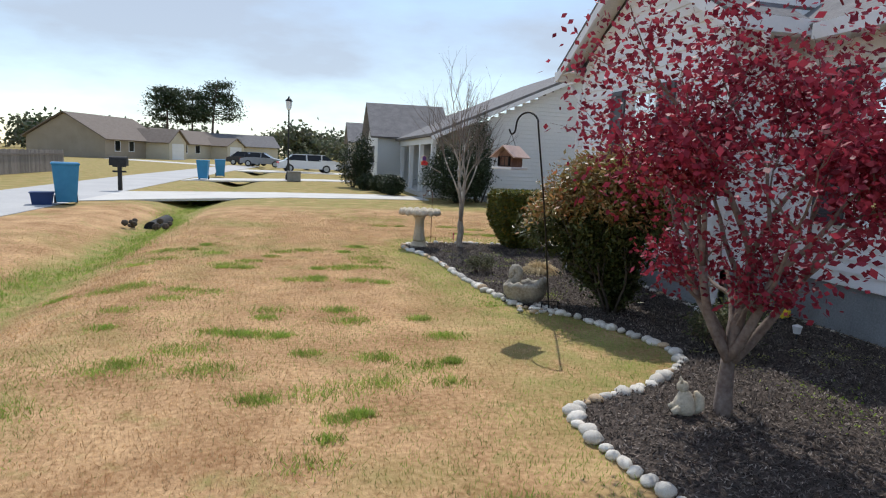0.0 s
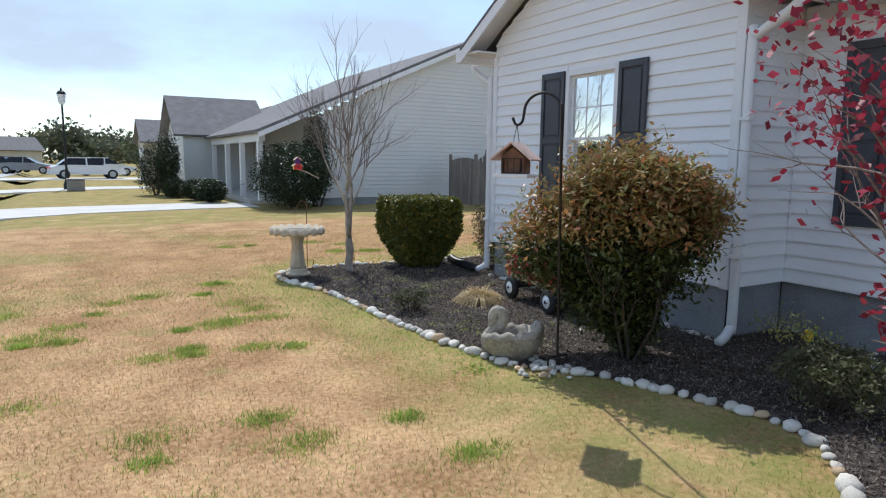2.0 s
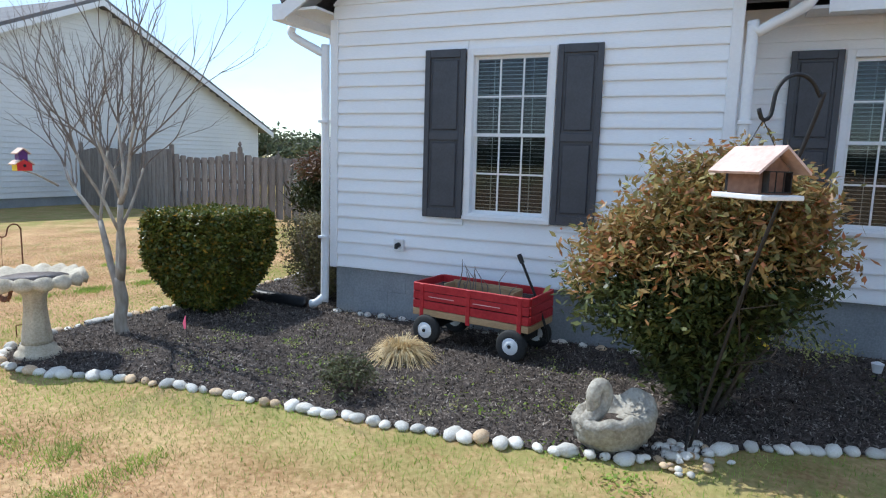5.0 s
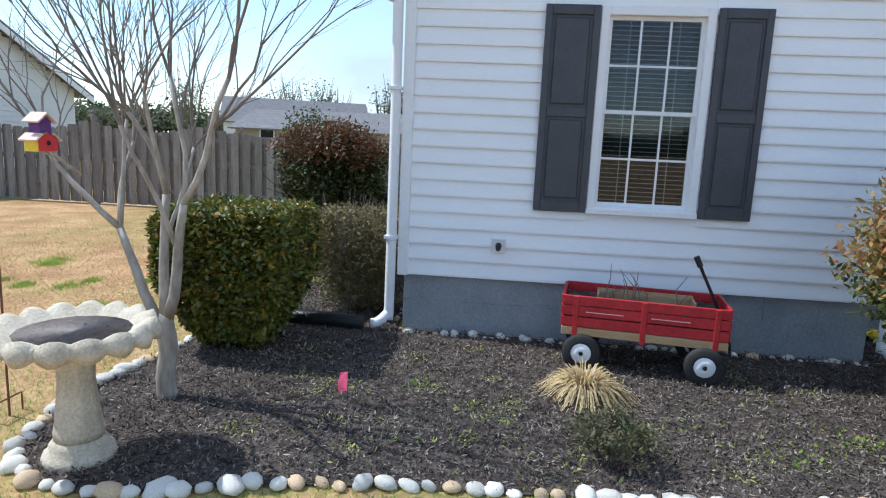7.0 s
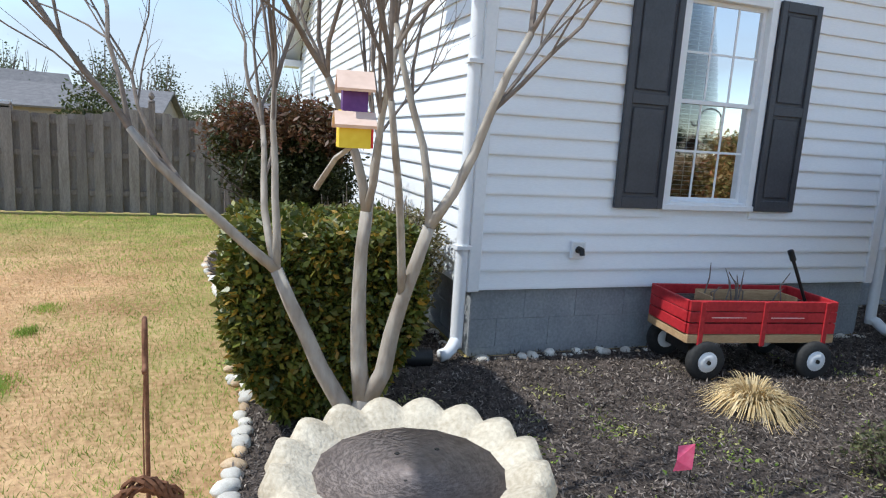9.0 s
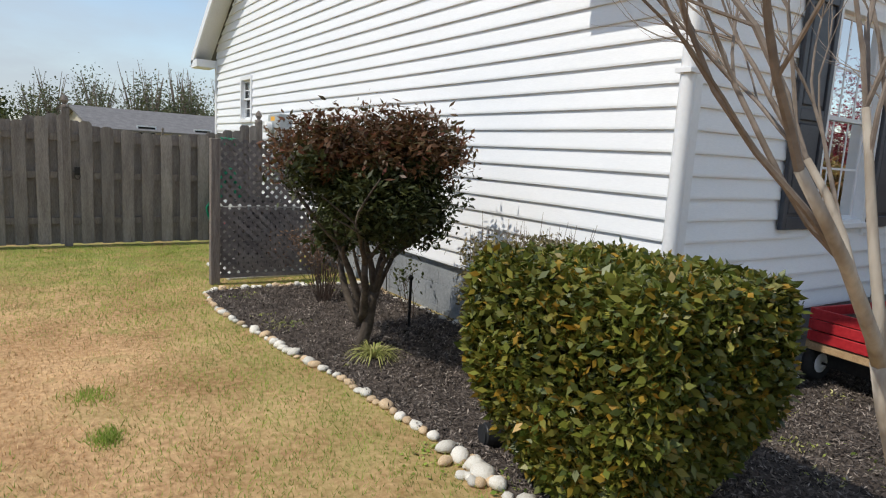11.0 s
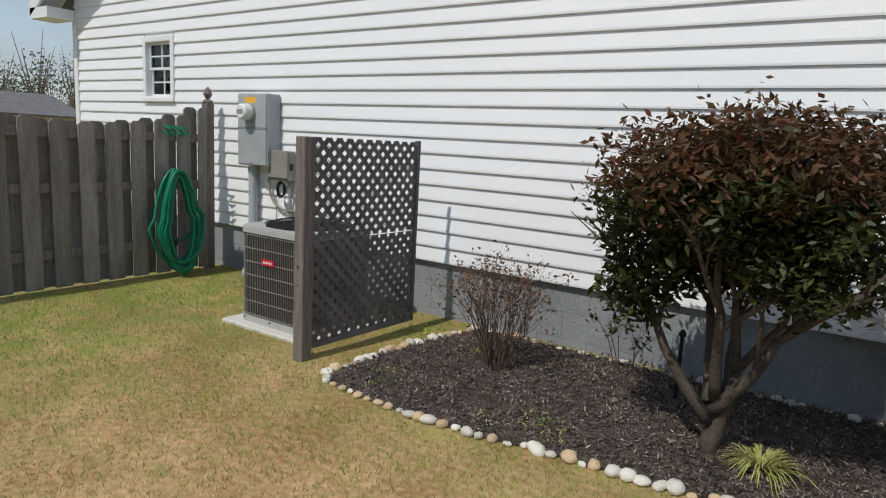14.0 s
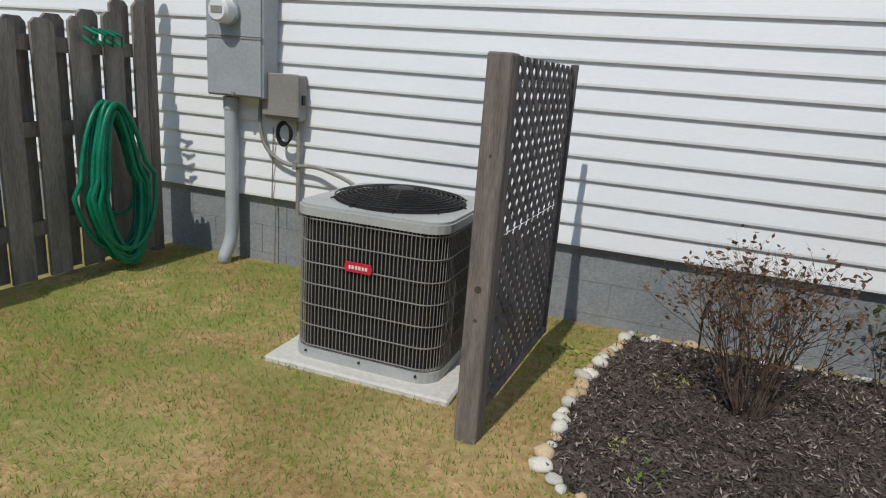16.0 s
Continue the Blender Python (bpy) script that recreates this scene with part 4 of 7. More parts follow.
# ---- neighbouring house ----
NY = 13.5
nh = thing("neighbour_house", "white clapboard neighbouring house with a grey roof and front porch", "house", (0, NY, 0))
wall_poly = [(2.2, 0.25), (15.0, 0.25), (15.0, 2.6), (8.0, 5.75), (2.2, 2.95)]
nw = part("wall", Mesh().prism(wall_poly, "y", 0.0, 0.2), M_HOUSEWHITE, nh)
part("foundation", Mesh().box(2.23, 0.03, 0, 15, 0.2, 0.25), M_BLOCK, nh)
part("front_wall", Mesh().box(2.2, 0.21, 0.0, 2.4, 13.0, 3.0), M_HOUSEWHITE, nh)
z = 0.25
while z < 5.6:
    a = 2.2 if z < 2.95 else 2.2 + (z - 2.95) / (5.75 - 2.95) * 5.8
    b = 15.0 if z < 2.6 else 15.0 - (z - 2.6) / (5.75 - 2.6) * 7.0
    part("siding_lap", lap(Mesh(), (0, -0.001, 0), (1, 0, 0), (0, -1, 0), a, b, z, 0.15), M_HOUSEWHITE, nw)
    z += 0.146


def roof_on(parent, name, pts, thick, material):
    n = (Vector(pts[1]) - Vector(pts[0])).cross(Vector(pts[3]) - Vector(pts[0])).normalized()
    if n.z < 0:
        n = -n
    me = Mesh().add(list(pts) + [Vector(p) + n * thick for p in pts], [(0, 1, 2, 3), (7, 6, 5, 4), (0, 4, 5, 1), (1, 5, 6, 2), (2, 6, 7, 3), (3, 7, 4, 0)])
    return part(name, me, material, parent)


roof_on(nh, "roof", [(8.0, -0.35, 5.85), (8.0, 13.3, 5.85), (0.1, 13.3, 2.35), (0.1, -0.35, 2.35)], 0.1, M_SHINGLE)
roof_on(nh, "roof", [(8.0, -0.35, 5.85), (8.0, 13.3, 5.85), (15.5, 13.3, 2.45), (15.5, -0.35, 2.45)], 0.1, M_SHINGLE)
part("rake_board", Mesh().prism([(0.1, 2.2), (8.0, 5.70), (8.0, 5.86), (0.1, 2.36)], "y", -0.38, -0.352), M_TRIM, nh)
part("rake_board", Mesh().prism([(15.5, 2.28), (8.0, 5.70), (8.0, 5.86), (15.5, 2.46)], "y", -0.38, -0.352), M_TRIM, nh)
part("soffit", Mesh().prism([(0.15, 2.33), (8.0, 5.82), (8.0, 5.84), (0.15, 2.35)], "y", -0.35, 0.0), M_SOFFIT, nh)
part("porch_floor", Mesh().box(0.2, 1.6, 0.0, 2.2, 9.0, 0.16), M_CONC, nh)
part("porch_beam", Mesh().box(0.3, 0.4, 2.1, 0.5, 9.0, 2.36), M_TRIM, nh)
for a in (0.6, 3.2, 5.8, 8.6):
    part("porch_column", Mesh().box(0.3, a, 0.16, 0.48, a + 0.18, 2.1, 0.01), M_TRIM, nh)
part("garage_wing", Mesh().prism([(9.2, 0), (14.5, 0), (14.5, 2.6), (11.85, 4.2), (9.2, 2.6)], "x", -0.8, 2.3), M_HOUSEWHITE, nh)
roof_on(nh, "roof", [(-1.2, 8.9, 2.45), (3, 8.9, 2.45), (3, 11.85, 4.3), (-1.2, 11.85, 4.3)], 0.1, M_SHINGLE)
roof_on(nh, "roof", [(-1.2, 14.8, 2.45), (3, 14.8, 2.45), (3, 11.85, 4.3), (-1.2, 11.85, 4.3)], 0.1, M_SHINGLE)
for yy in (2.4, 4.7, 6.9):
    wnd = part("window", Mesh().box(2.17, yy, 0.9, 2.2, yy + 0.9, 2.1), M_CARGLASS, nh)
    part("frame", Mesh().box(2.15, yy - 0.06, 0.84, 2.18, yy, 2.16).box(2.15, yy + 0.9, 0.84, 2.18, yy + 0.96, 2.16).box(2.15, yy, 2.1, 2.18, yy + 0.9, 2.16).box(2.15, yy, 0.84, 2.18, yy + 0.9, 0.9), M_TRIM, wnd)
part("window", Mesh().box(-0.82, 10.8, 1.0, -0.8, 12.9, 2.1), M_CARGLASS, nh)


def far_house(name, label, x, y, rz, w, d, h, ridge, wall_m, roof_m, garage=True):
    """A simple one-storey house: walls, gable roof, garage wing with its door, windows. Its front faces local -y."""
    t = thing(name, label, "house", (x, y, 0), rz)
    part("wall", Mesh().prism([(-d / 2, 0), (d / 2, 0), (d / 2, h), (0, h + ridge), (-d / 2, h)], "x", -w / 2, w / 2), wall_m, t)
    for s in (-1, 1):
        roof_on(t, "roof", [(-w / 2 - 0.4, s * (d / 2 + 0.4), h - 0.15), (w / 2 + 0.4, s * (d / 2 + 0.4), h - 0.15), (w / 2 + 0.4, 0, h + ridge + 0.08), (-w / 2 - 0.4, 0, h + ridge + 0.08)], 0.12, roof_m)
    if garage:
        gx0 = w / 2 - 4.6
        part("garage_wall", Mesh().prism([(gx0, 0), (gx0 + 4.4, 0), (gx0 + 4.4, h), (gx0 + 2.2, h + ridge * 0.55), (gx0, h)], "y", -d / 2 - 3.2, -d / 2 + 0.1), M_CREAM, t)
        for s in (-1, 1):
            roof_on(t, "roof", [(gx0 + 2.2 + s * 2.6, -d / 2 - 3.5, h - 0.2), (gx0 + 2.2 + s * 2.6, 0, h - 0.2), (gx0 + 2.2, 0, h + ridge * 0.55 + 0.05), (gx0 + 2.2, -d / 2 - 3.5, h + ridge * 0.55 + 0.05)], 0.1, roof_m)
        gd = part("garage_door", Mesh().box(gx0 + 0.7, -d / 2 - 3.24, 0, gx0 + 3.7, -d / 2 - 3.2, 2.1), M_TRIM, t)
        for k in range(1, 4):
            part("panel_joint", Mesh().box(gx0 + 0.7, -d / 2 - 3.25, 2.1 * k / 4, gx0 + 3.7, -d / 2 - 3.241, 2.1 * k / 4 + 0.03), M_SOFFIT, gd)
    for k in (-0.32, -0.1):
        wd = part("window", Mesh().box(w * k - 0.5, -d / 2 - 0.03, 0.9, w * k + 0.5, -d / 2, 2.1), M_CARGLASS, t)
        part("frame", Mesh().box(w * k - 0.58, -d / 2 - 0.05, 0.82, w * k - 0.5, -d / 2 - 0.01, 2.18).box(w * k + 0.5, -d / 2 - 0.05, 0.82, w * k + 0.58, -d / 2 - 0.01, 2.18).box(w * k - 0.5, -d / 2 - 0.05, 2.1, w * k + 0.5, -d / 2 - 0.01, 2.18).box(w * k - 0.5, -d / 2 - 0.05, 0.82, w * k + 0.5, -d / 2 - 0.01, 0.9), M_TRIM, wd)
    return t


far_house("far_house", "tan house with a brown roof and a cream garage wing", -30.2, 80.0, 72, 13.0, 10.0, 2.3, 2.8, M_TANSIDE, M_BRSHINGLE)
far_house("far_house", "cream house with a low grey roof", -24.5, 101.0, 60, 13, 9, 2.3, 2.0, M_CREAM, M_BRSHINGLE)
far_house("far_house", "cream house with a low grey roof", -17.0, 112.0, 20, 13, 8, 2.4, 1.9, M_CREAM, M_SHINGLE, garage=False)
far_house("far_house", "pale house beyond the neighbouring garage", 6.5, 42.0, -90, 12, 9, 2.6, 2.2, M_HOUSEWHITE, M_SHINGLE)
far_house("far_house", "white two-tone house beyond the back fence", 62.0, 22.0, -70, 14, 9, 2.7, 2.4, M_HOUSEWHITE, M_SHINGLE, garage=False)
far_house("far_house", "low grey-roofed house behind the back fence", 46.0, -8.0, -80, 16, 8, 1.9, 1.15, M_CREAM, M_SHINGLE, garage=False)
far_house("far_house", "low grey-roofed house behind the back fence", 44.0, 12.0, -95, 14, 8, 2.0, 1.3, M_TANSIDE, M_SHINGLE, garage=False)
pf = thing("far_fence", "grey privacy fence across the street", "fence", (-17.5, 16, 0))
for i in range(80):
    part("board", Mesh().box(-0.01, i * 0.17, 0.02, 0.01, i * 0.17 + 0.165, 1.15 + 0.02 * math.sin(i * 1.7)), M_FENCE, pf)
part("rail", Mesh().box(0.01, 0, 0.9, 0.05, 13.6, 0.98), M_POSTWOOD, pf)


# ---- street things ----
def street_lamp(x, y):
    t = thing("street_lamp", "black post street lamp with a lantern head", "street lamp", (x, y, 0))
    part("base", Mesh().lathe([(0.16, 0), (0.16, 0.25), (0.10, 0.4), (0.07, 0.9), (0.05, 1.0)], 14), M_IRON, t)
    part("pole", Mesh().lathe([(0.05, 1.0), (0.04, 3.9)], 10), M_IRON, t)
    part("lantern", Mesh().lathe([(0.08, 3.9), (0.14, 4.0), (0.18, 4.35), (0.17, 4.36)], 8), M_WHITE, t)
    part("cap", Mesh().lathe([(0.21, 4.36), (0.16, 4.46), (0.05, 4.55), (0.02, 4.66)], 8), M_IRON, t)


street_lamp(-5.3, 27.5)


def bin_(x, y, h, rz):
    t = thing("wheelie_bin", "blue plastic wheeled bin at the kerb", "bin", (x, y, 0.014), rz)
    k = h / 1.05
    b = part("body", Mesh().add([(-0.22 * k, -0.24 * k, 0.06), (0.22 * k, -0.24 * k, 0.06), (0.22 * k, 0.24 * k, 0.06), (-0.22 * k, 0.24 * k, 0.06), (-0.29 * k, -0.33 * k, 0.96 * k), (0.29 * k, -0.33 * k, 0.96 * k), (0.29 * k, 0.33 * k, 0.96 * k), (-0.29 * k, 0.33 * k, 0.96 * k)],
             [(0, 3, 2, 1), (4, 5, 6, 7), (0, 1, 5, 4), (1, 2, 6, 5), (2, 3, 7, 6), (3, 0, 4, 7)]), M_BIN, t)
    part("lid", Mesh().box(-0.31 * k, -0.36 * k, 0.96 * k, 0.31 * k, 0.37 * k, 1.03 * k, 0.025), M_BIN, t)
    part("handle", Mesh().tube([(-0.2 * k, 0.37 * k, 0.93 * k), (-0.2 * k, 0.42 * k, 0.97 * k), (0.2 * k, 0.42 * k, 0.97 * k), (0.2 * k, 0.37 * k, 0.93 * k)], 0.015, 6), M_BIN, t)
    for s in (-1, 1):
        part("wheel", Mesh().tube([(s * 0.2 * k, 0.27 * k, 0.1), (s * 0.26 * k, 0.27 * k, 0.1)], 0.1, 14), M_RUBBER, t)


bin_(-10.12, 7.87, 1.05, 20)
bin_(-9.35, 24.2, 1.0, 0)
bin_(-9.1, 28.6, 1.0, 10)
cr = thing("recycling_crate", "dark blue recycling crate beside the bin", "crate", (-10.54, 7.53, 0.014), 15)
part("body", Mesh().add([(-0.2, -0.15, 0), (0.2, -0.15, 0), (0.2, 0.15, 0), (-0.2, 0.15, 0), (-0.24, -0.19, 0.3), (0.24, -0.19, 0.3), (0.24, 0.19, 0.3), (-0.24, 0.19, 0.3)], [(0, 3, 2, 1), (4, 5, 6, 7), (0, 1, 5, 4), (1, 2, 6, 5), (2, 3, 7, 6), (3, 0, 4, 7)]), M_BIN2, cr)
part("rim", Mesh().box(-0.26, -0.21, 0.28, 0.26, 0.21, 0.31, 0.01), M_BIN2, cr)
mb = thing("mailbox", "black mailbox on a black post", "mailbox", (-10.43, 13.74, 0))
part("post", Mesh().box(-0.06, -0.06, 0, 0.06, 0.06, 0.85, 0.01), M_IRON, mb)
part("box", Mesh().prism([(-0.12, 0.85), (0.12, 0.85), (0.12, 1.05)] + [(0.12 * math.cos(a), 1.05 + 0.1 * math.sin(a)) for a in (0.5, 1.0, 1.57, 2.14, 2.64)] + [(-0.12, 1.05)], "x", -0.3, 0.25), M_IRON, mb)
part("bracket", Mesh().box(-0.22, -0.03, 0.62, 0.2, 0.03, 0.68).box(-0.2, -0.1, 0.80, 0.18, 0.1, 0.85), M_IRON, mb)
ut = thing("utility_pedestal", "dark green utility box on the verge", "utility box", (-4.95, 25.8, 0))
part("body", Mesh().box(-0.35, -0.3, 0, 0.35, 0.3, 0.5, 0.03), M_TAUPE, ut)
part("lid", Mesh().box(-0.38, -0.33, 0.5, 0.38, 0.33, 0.56, 0.02), M_TAUPE, ut)


def car(x, y, rz, paint, label, length=4.5, tall=1.45):
    """A parked saloon along local x: body, cabin glass, wheels, lamps."""
    t = thing("car", label, "car", (x, y, 0.02), rz, group="parked cars")
    h = length / 2
    prof = [(-h, 0.32), (-h + 0.05, 0.78), (-h + 0.55, 0.92), (-h + 1.2, 0.96), (h - 1.25, 0.93), (h - 0.35, 0.74), (h, 0.55), (h - 0.02, 0.3)]
    body = part("body", Mesh().prism(prof, "y", -0.88, 0.88), paint, t)
    part("cabin", Mesh().add([(-h + 0.5, -0.82, 0.93), (h - 1.3, -0.82, 0.93), (h - 1.3, 0.82, 0.93), (-h + 0.5, 0.82, 0.93), (-h + 1.15, -0.62, tall - 0.03), (h - 2.15, -0.62, tall - 0.03), (h - 2.15, 0.62, tall - 0.03), (-h + 1.15, 0.62, tall - 0.03)],
         [(4, 5, 6, 7), (0, 1, 5, 4), (1, 2, 6, 5), (2, 3, 7, 6), (3, 0, 4, 7)]), M_CARGLASS, t, "dark tinted glass")
    part("roof", Mesh().box(-h + 1.1, -0.64, tall - 0.05, h - 2.1, 0.64, tall, 0.02), paint, t)
    for s in (-1, 1):
        part("pillar", Mesh().tube([(-0.1, s * 0.83, 0.93), (-0.1, s * 0.63, tall - 0.03)], 0.05, 6), paint, t)
        for wx in (-h + 0.85, h - 0.85):
            w = part("wheel", Mesh().tube([(wx, s * 0.70, 0.32), (wx, s * 0.90, 0.32)], 0.32, 20), M_RUBBER, t)
            part("rim", Mesh().tube([(wx, s * 0.90, 0.32), (wx, s * 0.905, 0.32)], 0.2, 14), M_ACGREY, w)
        part("headlight", Mesh().box(h - 0.35, s * 0.62 - 0.18, 0.60, h - 0.08, s * 0.62 + 0.18, 0.70, 0.02), M_WHITE, t)
        part("tail_light", Mesh().box(-h - 0.005, s * 0.62 - 0.2, 0.68, -h + 0.1, s * 0.62 + 0.2, 0.80, 0.02), M_REDPAINT, t)
    return t


car(-4.3, 43.5, 8, M_CAR, "white saloon car parked on a driveway", 4.6)
car(-2.9, 52.0, 5, M_CAR, "white saloon car parked farther away", 4.6)
car(-8.6, 58.0, -10, M_CARGREY, "grey saloon car parked by the street", 4.4)
car(-10.5, 63.0, -20, M_CARDARK, "dark saloon car parked by the street", 4.4)


# ---- plants ----
def ellipsoid_points(rng, n, c, h, shell=0.55, low_cut=-1.0, rough=0.18, seed=0.0):
    """Points in an uneven ellipsoid, thicker towards its skin; low_cut drops those below that share of the height."""
    d = rng.normal(size=(n, 3))
    d /= np.linalg.norm(d, axis=1)[:, None]
    r = rng.uniform(shell, 1.0, n) ** 0.7
    k = np.array([1 + rough * (noise.noise(Vector(q * 2.3) + Vector((seed, 0, 0))) + 0.6 * noise.noise(Vector(q * 5.1) + Vector((0, seed, 0)))) for q in d[:4000]])
    k = np.resize(k, n) if n > 4000 else k
    if n > 4000:
        d = np.resize(d[:4000], (n, 3)) + rng.normal(size=(n, 3)) * 0.05
    p = d * (r * k)[:, None]
    p = p[p[:, 2] > low_cut]
    return p * np.array(h) + np.array(c)


def box_points(rng, n, c, h, taper=0.75, skin=0.12, round_=0.12):
    """Points near the skin of a clipped hedge whose foot is narrower than its top."""
    p = rng.uniform(-1, 1, (n, 3))
    ax = rng.integers(0, 5, n)
    dep = 1 - rng.uniform(0, skin, n) ** 1.2 * 2
    for k, (a, s) in enumerate(((0, 1), (0, -1), (1, 1), (1, -1), (2, 1))):
        m = ax == k
        p[m, a] = s * dep[m]
    e = np.abs(p[:, :2])
    ln = np.maximum(1, np.linalg.norm(e, axis=1) / 1.27)
    p[:, :2] /= ln[:, None]
    top = np.clip((p[:, 2] - 0.7) / 0.3, 0, 1)
    s = 1 - round_ * top ** 2
    low = np.clip((0.1 - p[:, 2]) / 1.1, 0, 1)
    s *= 1 - (1 - taper) * low ** 1.3
    p[:, :2] *= s[:, None]
    p += rng.normal(size=(n, 3)) * 0.018
    return p * np.array(h) + np.array(c)


def branch_path(rnd, p, d, length, steps, wander, lift):
    pts = [Vector(p)]
    d = Vector(d).normalized()
    for _ in range(steps):
        d = (d + Vector((rnd.gauss(0, wander), rnd.gauss(0, wander), rnd.gauss(0, wander * 0.6) + lift))).normalized()
        pts.append(pts[-1] + d * (length / steps))
    return pts, d


def grow(rnd, p, d, length, radius, level, spec, out):
    """Branches that split; spec per level: (children, length share, spread in radians, lift)."""
    pts, dd = branch_path(rnd, p, d, length, 5 if level < 2 else 4, 0.09 if level < 2 else 0.13, spec[min(level, len(spec) - 1)][3])
    end_r = radius * (0.62 if level < len(spec) else 0.3)
    radii = [radius + (end_r - radius) * i / (len(pts) - 1) for i in range(len(pts))]
    out.append((level, pts, radii))
    if level >= len(spec):
        return
    kids, share, spread, _ = spec[level]
    base = rnd.uniform(0, 6.28)
    for k in range(kids):
        at = pts[-1] if k < 2 else pts[rnd.randint(len(pts) // 2, len(pts) - 1)]
        ax = dd.orthogonal().normalized()
        ax.rotate(Matrix.Rotation(base + k * 6.28 / kids + rnd.uniform(-0.5, 0.5), 3, dd))
        nd = (dd + ax * math.tan(spread * rnd.uniform(0.6, 1.25))).normalized()
        grow(rnd, at, nd, length * share * rnd.uniform(0.75, 1.2), end_r * (0.9 if k == 0 else 0.72), level + 1, spec, out)


def tree_from(name, label, category, at, starts, spec, seed, mats, sides=(8, 7, 6, 5, 4, 3)):
    """A thing with trunk, limbs as parts and the fine twigs joined."""
    rnd = random.Random(seed)
    t = thing(name, label, category, at)
    out = []
    for p, d, length, r in starts:
        grow(rnd, p, d, length, r, 0, spec, out)
    twig = Mesh()
    tips = []
    for level, pts, radii in out:
        n = sides[min(level, len(sides) - 1)]
        if level <= 1:
            part("trunk" if level == 0 else "limb", Mesh().tube(pts, radii, n), mats[0], t, smooth=True)
        else:
            twig.tube(pts, radii, n)
        if level >= len(spec) - 1:
            tips += [tuple(q) for q in pts[1:]]
    tw = part("twigs", twig, mats[1], t)
    tagged(tw, kind="stuff")
    return t, tips


# bare crape myrtle
myrtle, _ = tree_from("bare_tree", "bare multi-stemmed tree with smooth pale bark standing in mulch", "tree", (-1.66, 1.06, 0.0),
    [((0.0, 0.012, 0.34), (0.16, 0.55, 1.0), 0.56, 0.030), ((0.0, -0.012, 0.42), (-0.24, -0.46, 1.0), 0.60, 0.031), ((0.0, 0.0, 0.42), (0.20, 0.02, 1.0), 0.60, 0.029)],
    [(3, 0.92, 0.34, 0.085), (4, 0.82, 0.32, 0.08), (4, 0.76, 0.34, 0.07), (4, 0.66, 0.36, 0.05)], 21, (M_BARK, M_TWIG))
part("trunk", Mesh().tube(smooth_line([(0.02, 0.0, -0.04), (0.0, 0.01, 0.10), (0.012, -0.004, 0.25), (0.0, 0.0, 0.36), (0.0, -0.01, 0.46)], 0.04), [0.060, 0.053, 0.049, 0.047, 0.046, 0.046, 0.046, 0.046, 0.047, 0.048, 0.045, 0.038, 0.034, 0.034, 0.034, 0.034][:len(smooth_line([(0.02, 0.0, -0.04), (0.0, 0.01, 0.10), (0.012, -0.004, 0.25), (0.0, 0.0, 0.36), (0.0, -0.01, 0.46)], 0.04))], 12), M_BARK, myrtle, smooth=True)

myrtle.scale = (1.14, 1.14, 1.15)

# red-leaved maple
maple_, tips = tree_from("red_maple", "small red-leaved ornamental maple standing in dark mulch", "tree", (-1.72, -6.24, 0.0),
    [((0, 0, -0.03), (0.03, 0.0, 1), 0.42, 0.062), ((0.0, 0.0, 0.36), (-0.55, 0.25, 0.85), 0.62, 0.036), ((0.02, 0.0, 0.38), (0.25, 0.1, 1.0), 0.65, 0.042),
     ((0.02, 0.0, 0.36), (0.85, 0.05, 0.72), 0.65, 0.034), ((0.0, 0.0, 0.38), (0.05, -0.6, 0.9), 0.62, 0.034), ((0.0, 0.02, 0.38), (-0.1, 0.65, 0.95), 0.62, 0.033)],
    [(3, 0.85, 0.42, 0.06), (3, 0.80, 0.45, 0.03), (3, 0.72, 0.5, 0.0)], 8, (M_MBARK, M_MBARK))
rng = np.random.default_rng(4)
tp = np.array(tips)
tp = tp[(tp[:, 2] > 0.75)]
tp = tp[(((tp - np.array([0.0, -0.22, 1.9])) / np.array([1.15, 1.15, 1.2])) ** 2).sum(1) < 1]
pick = tp[rng.integers(0, len(tp), 620)]
cl = [q + rng.normal(size=(24, 3)) * np.array([0.085, 0.085, 0.07]) for q in pick]
shell = ellipsoid_points(rng, 300, (0.02, -0.22, 1.92), (1.16, 1.16, 1.02), 0.6, -0.95, 0.25, 3.0)
cl += [q + rng.normal(size=(14, 3)) * np.array([0.10, 0.10, 0.08]) for q in shell]
pts = np.concatenate(cl)
pts = pts[pts[:, 2] > 0.72]
pts = pts[~((pts[:, 1] > 0.52) & (pts[:, 0] > -0.45))]
tagged(part("crown", leaves(pts, 0.046, rng, L_MAPLE, "crown", up=0.2, aspect=0.62, droop=-0.35), L_MAPLE, maple_, "dark red lobed leaves"), kind="stuff")


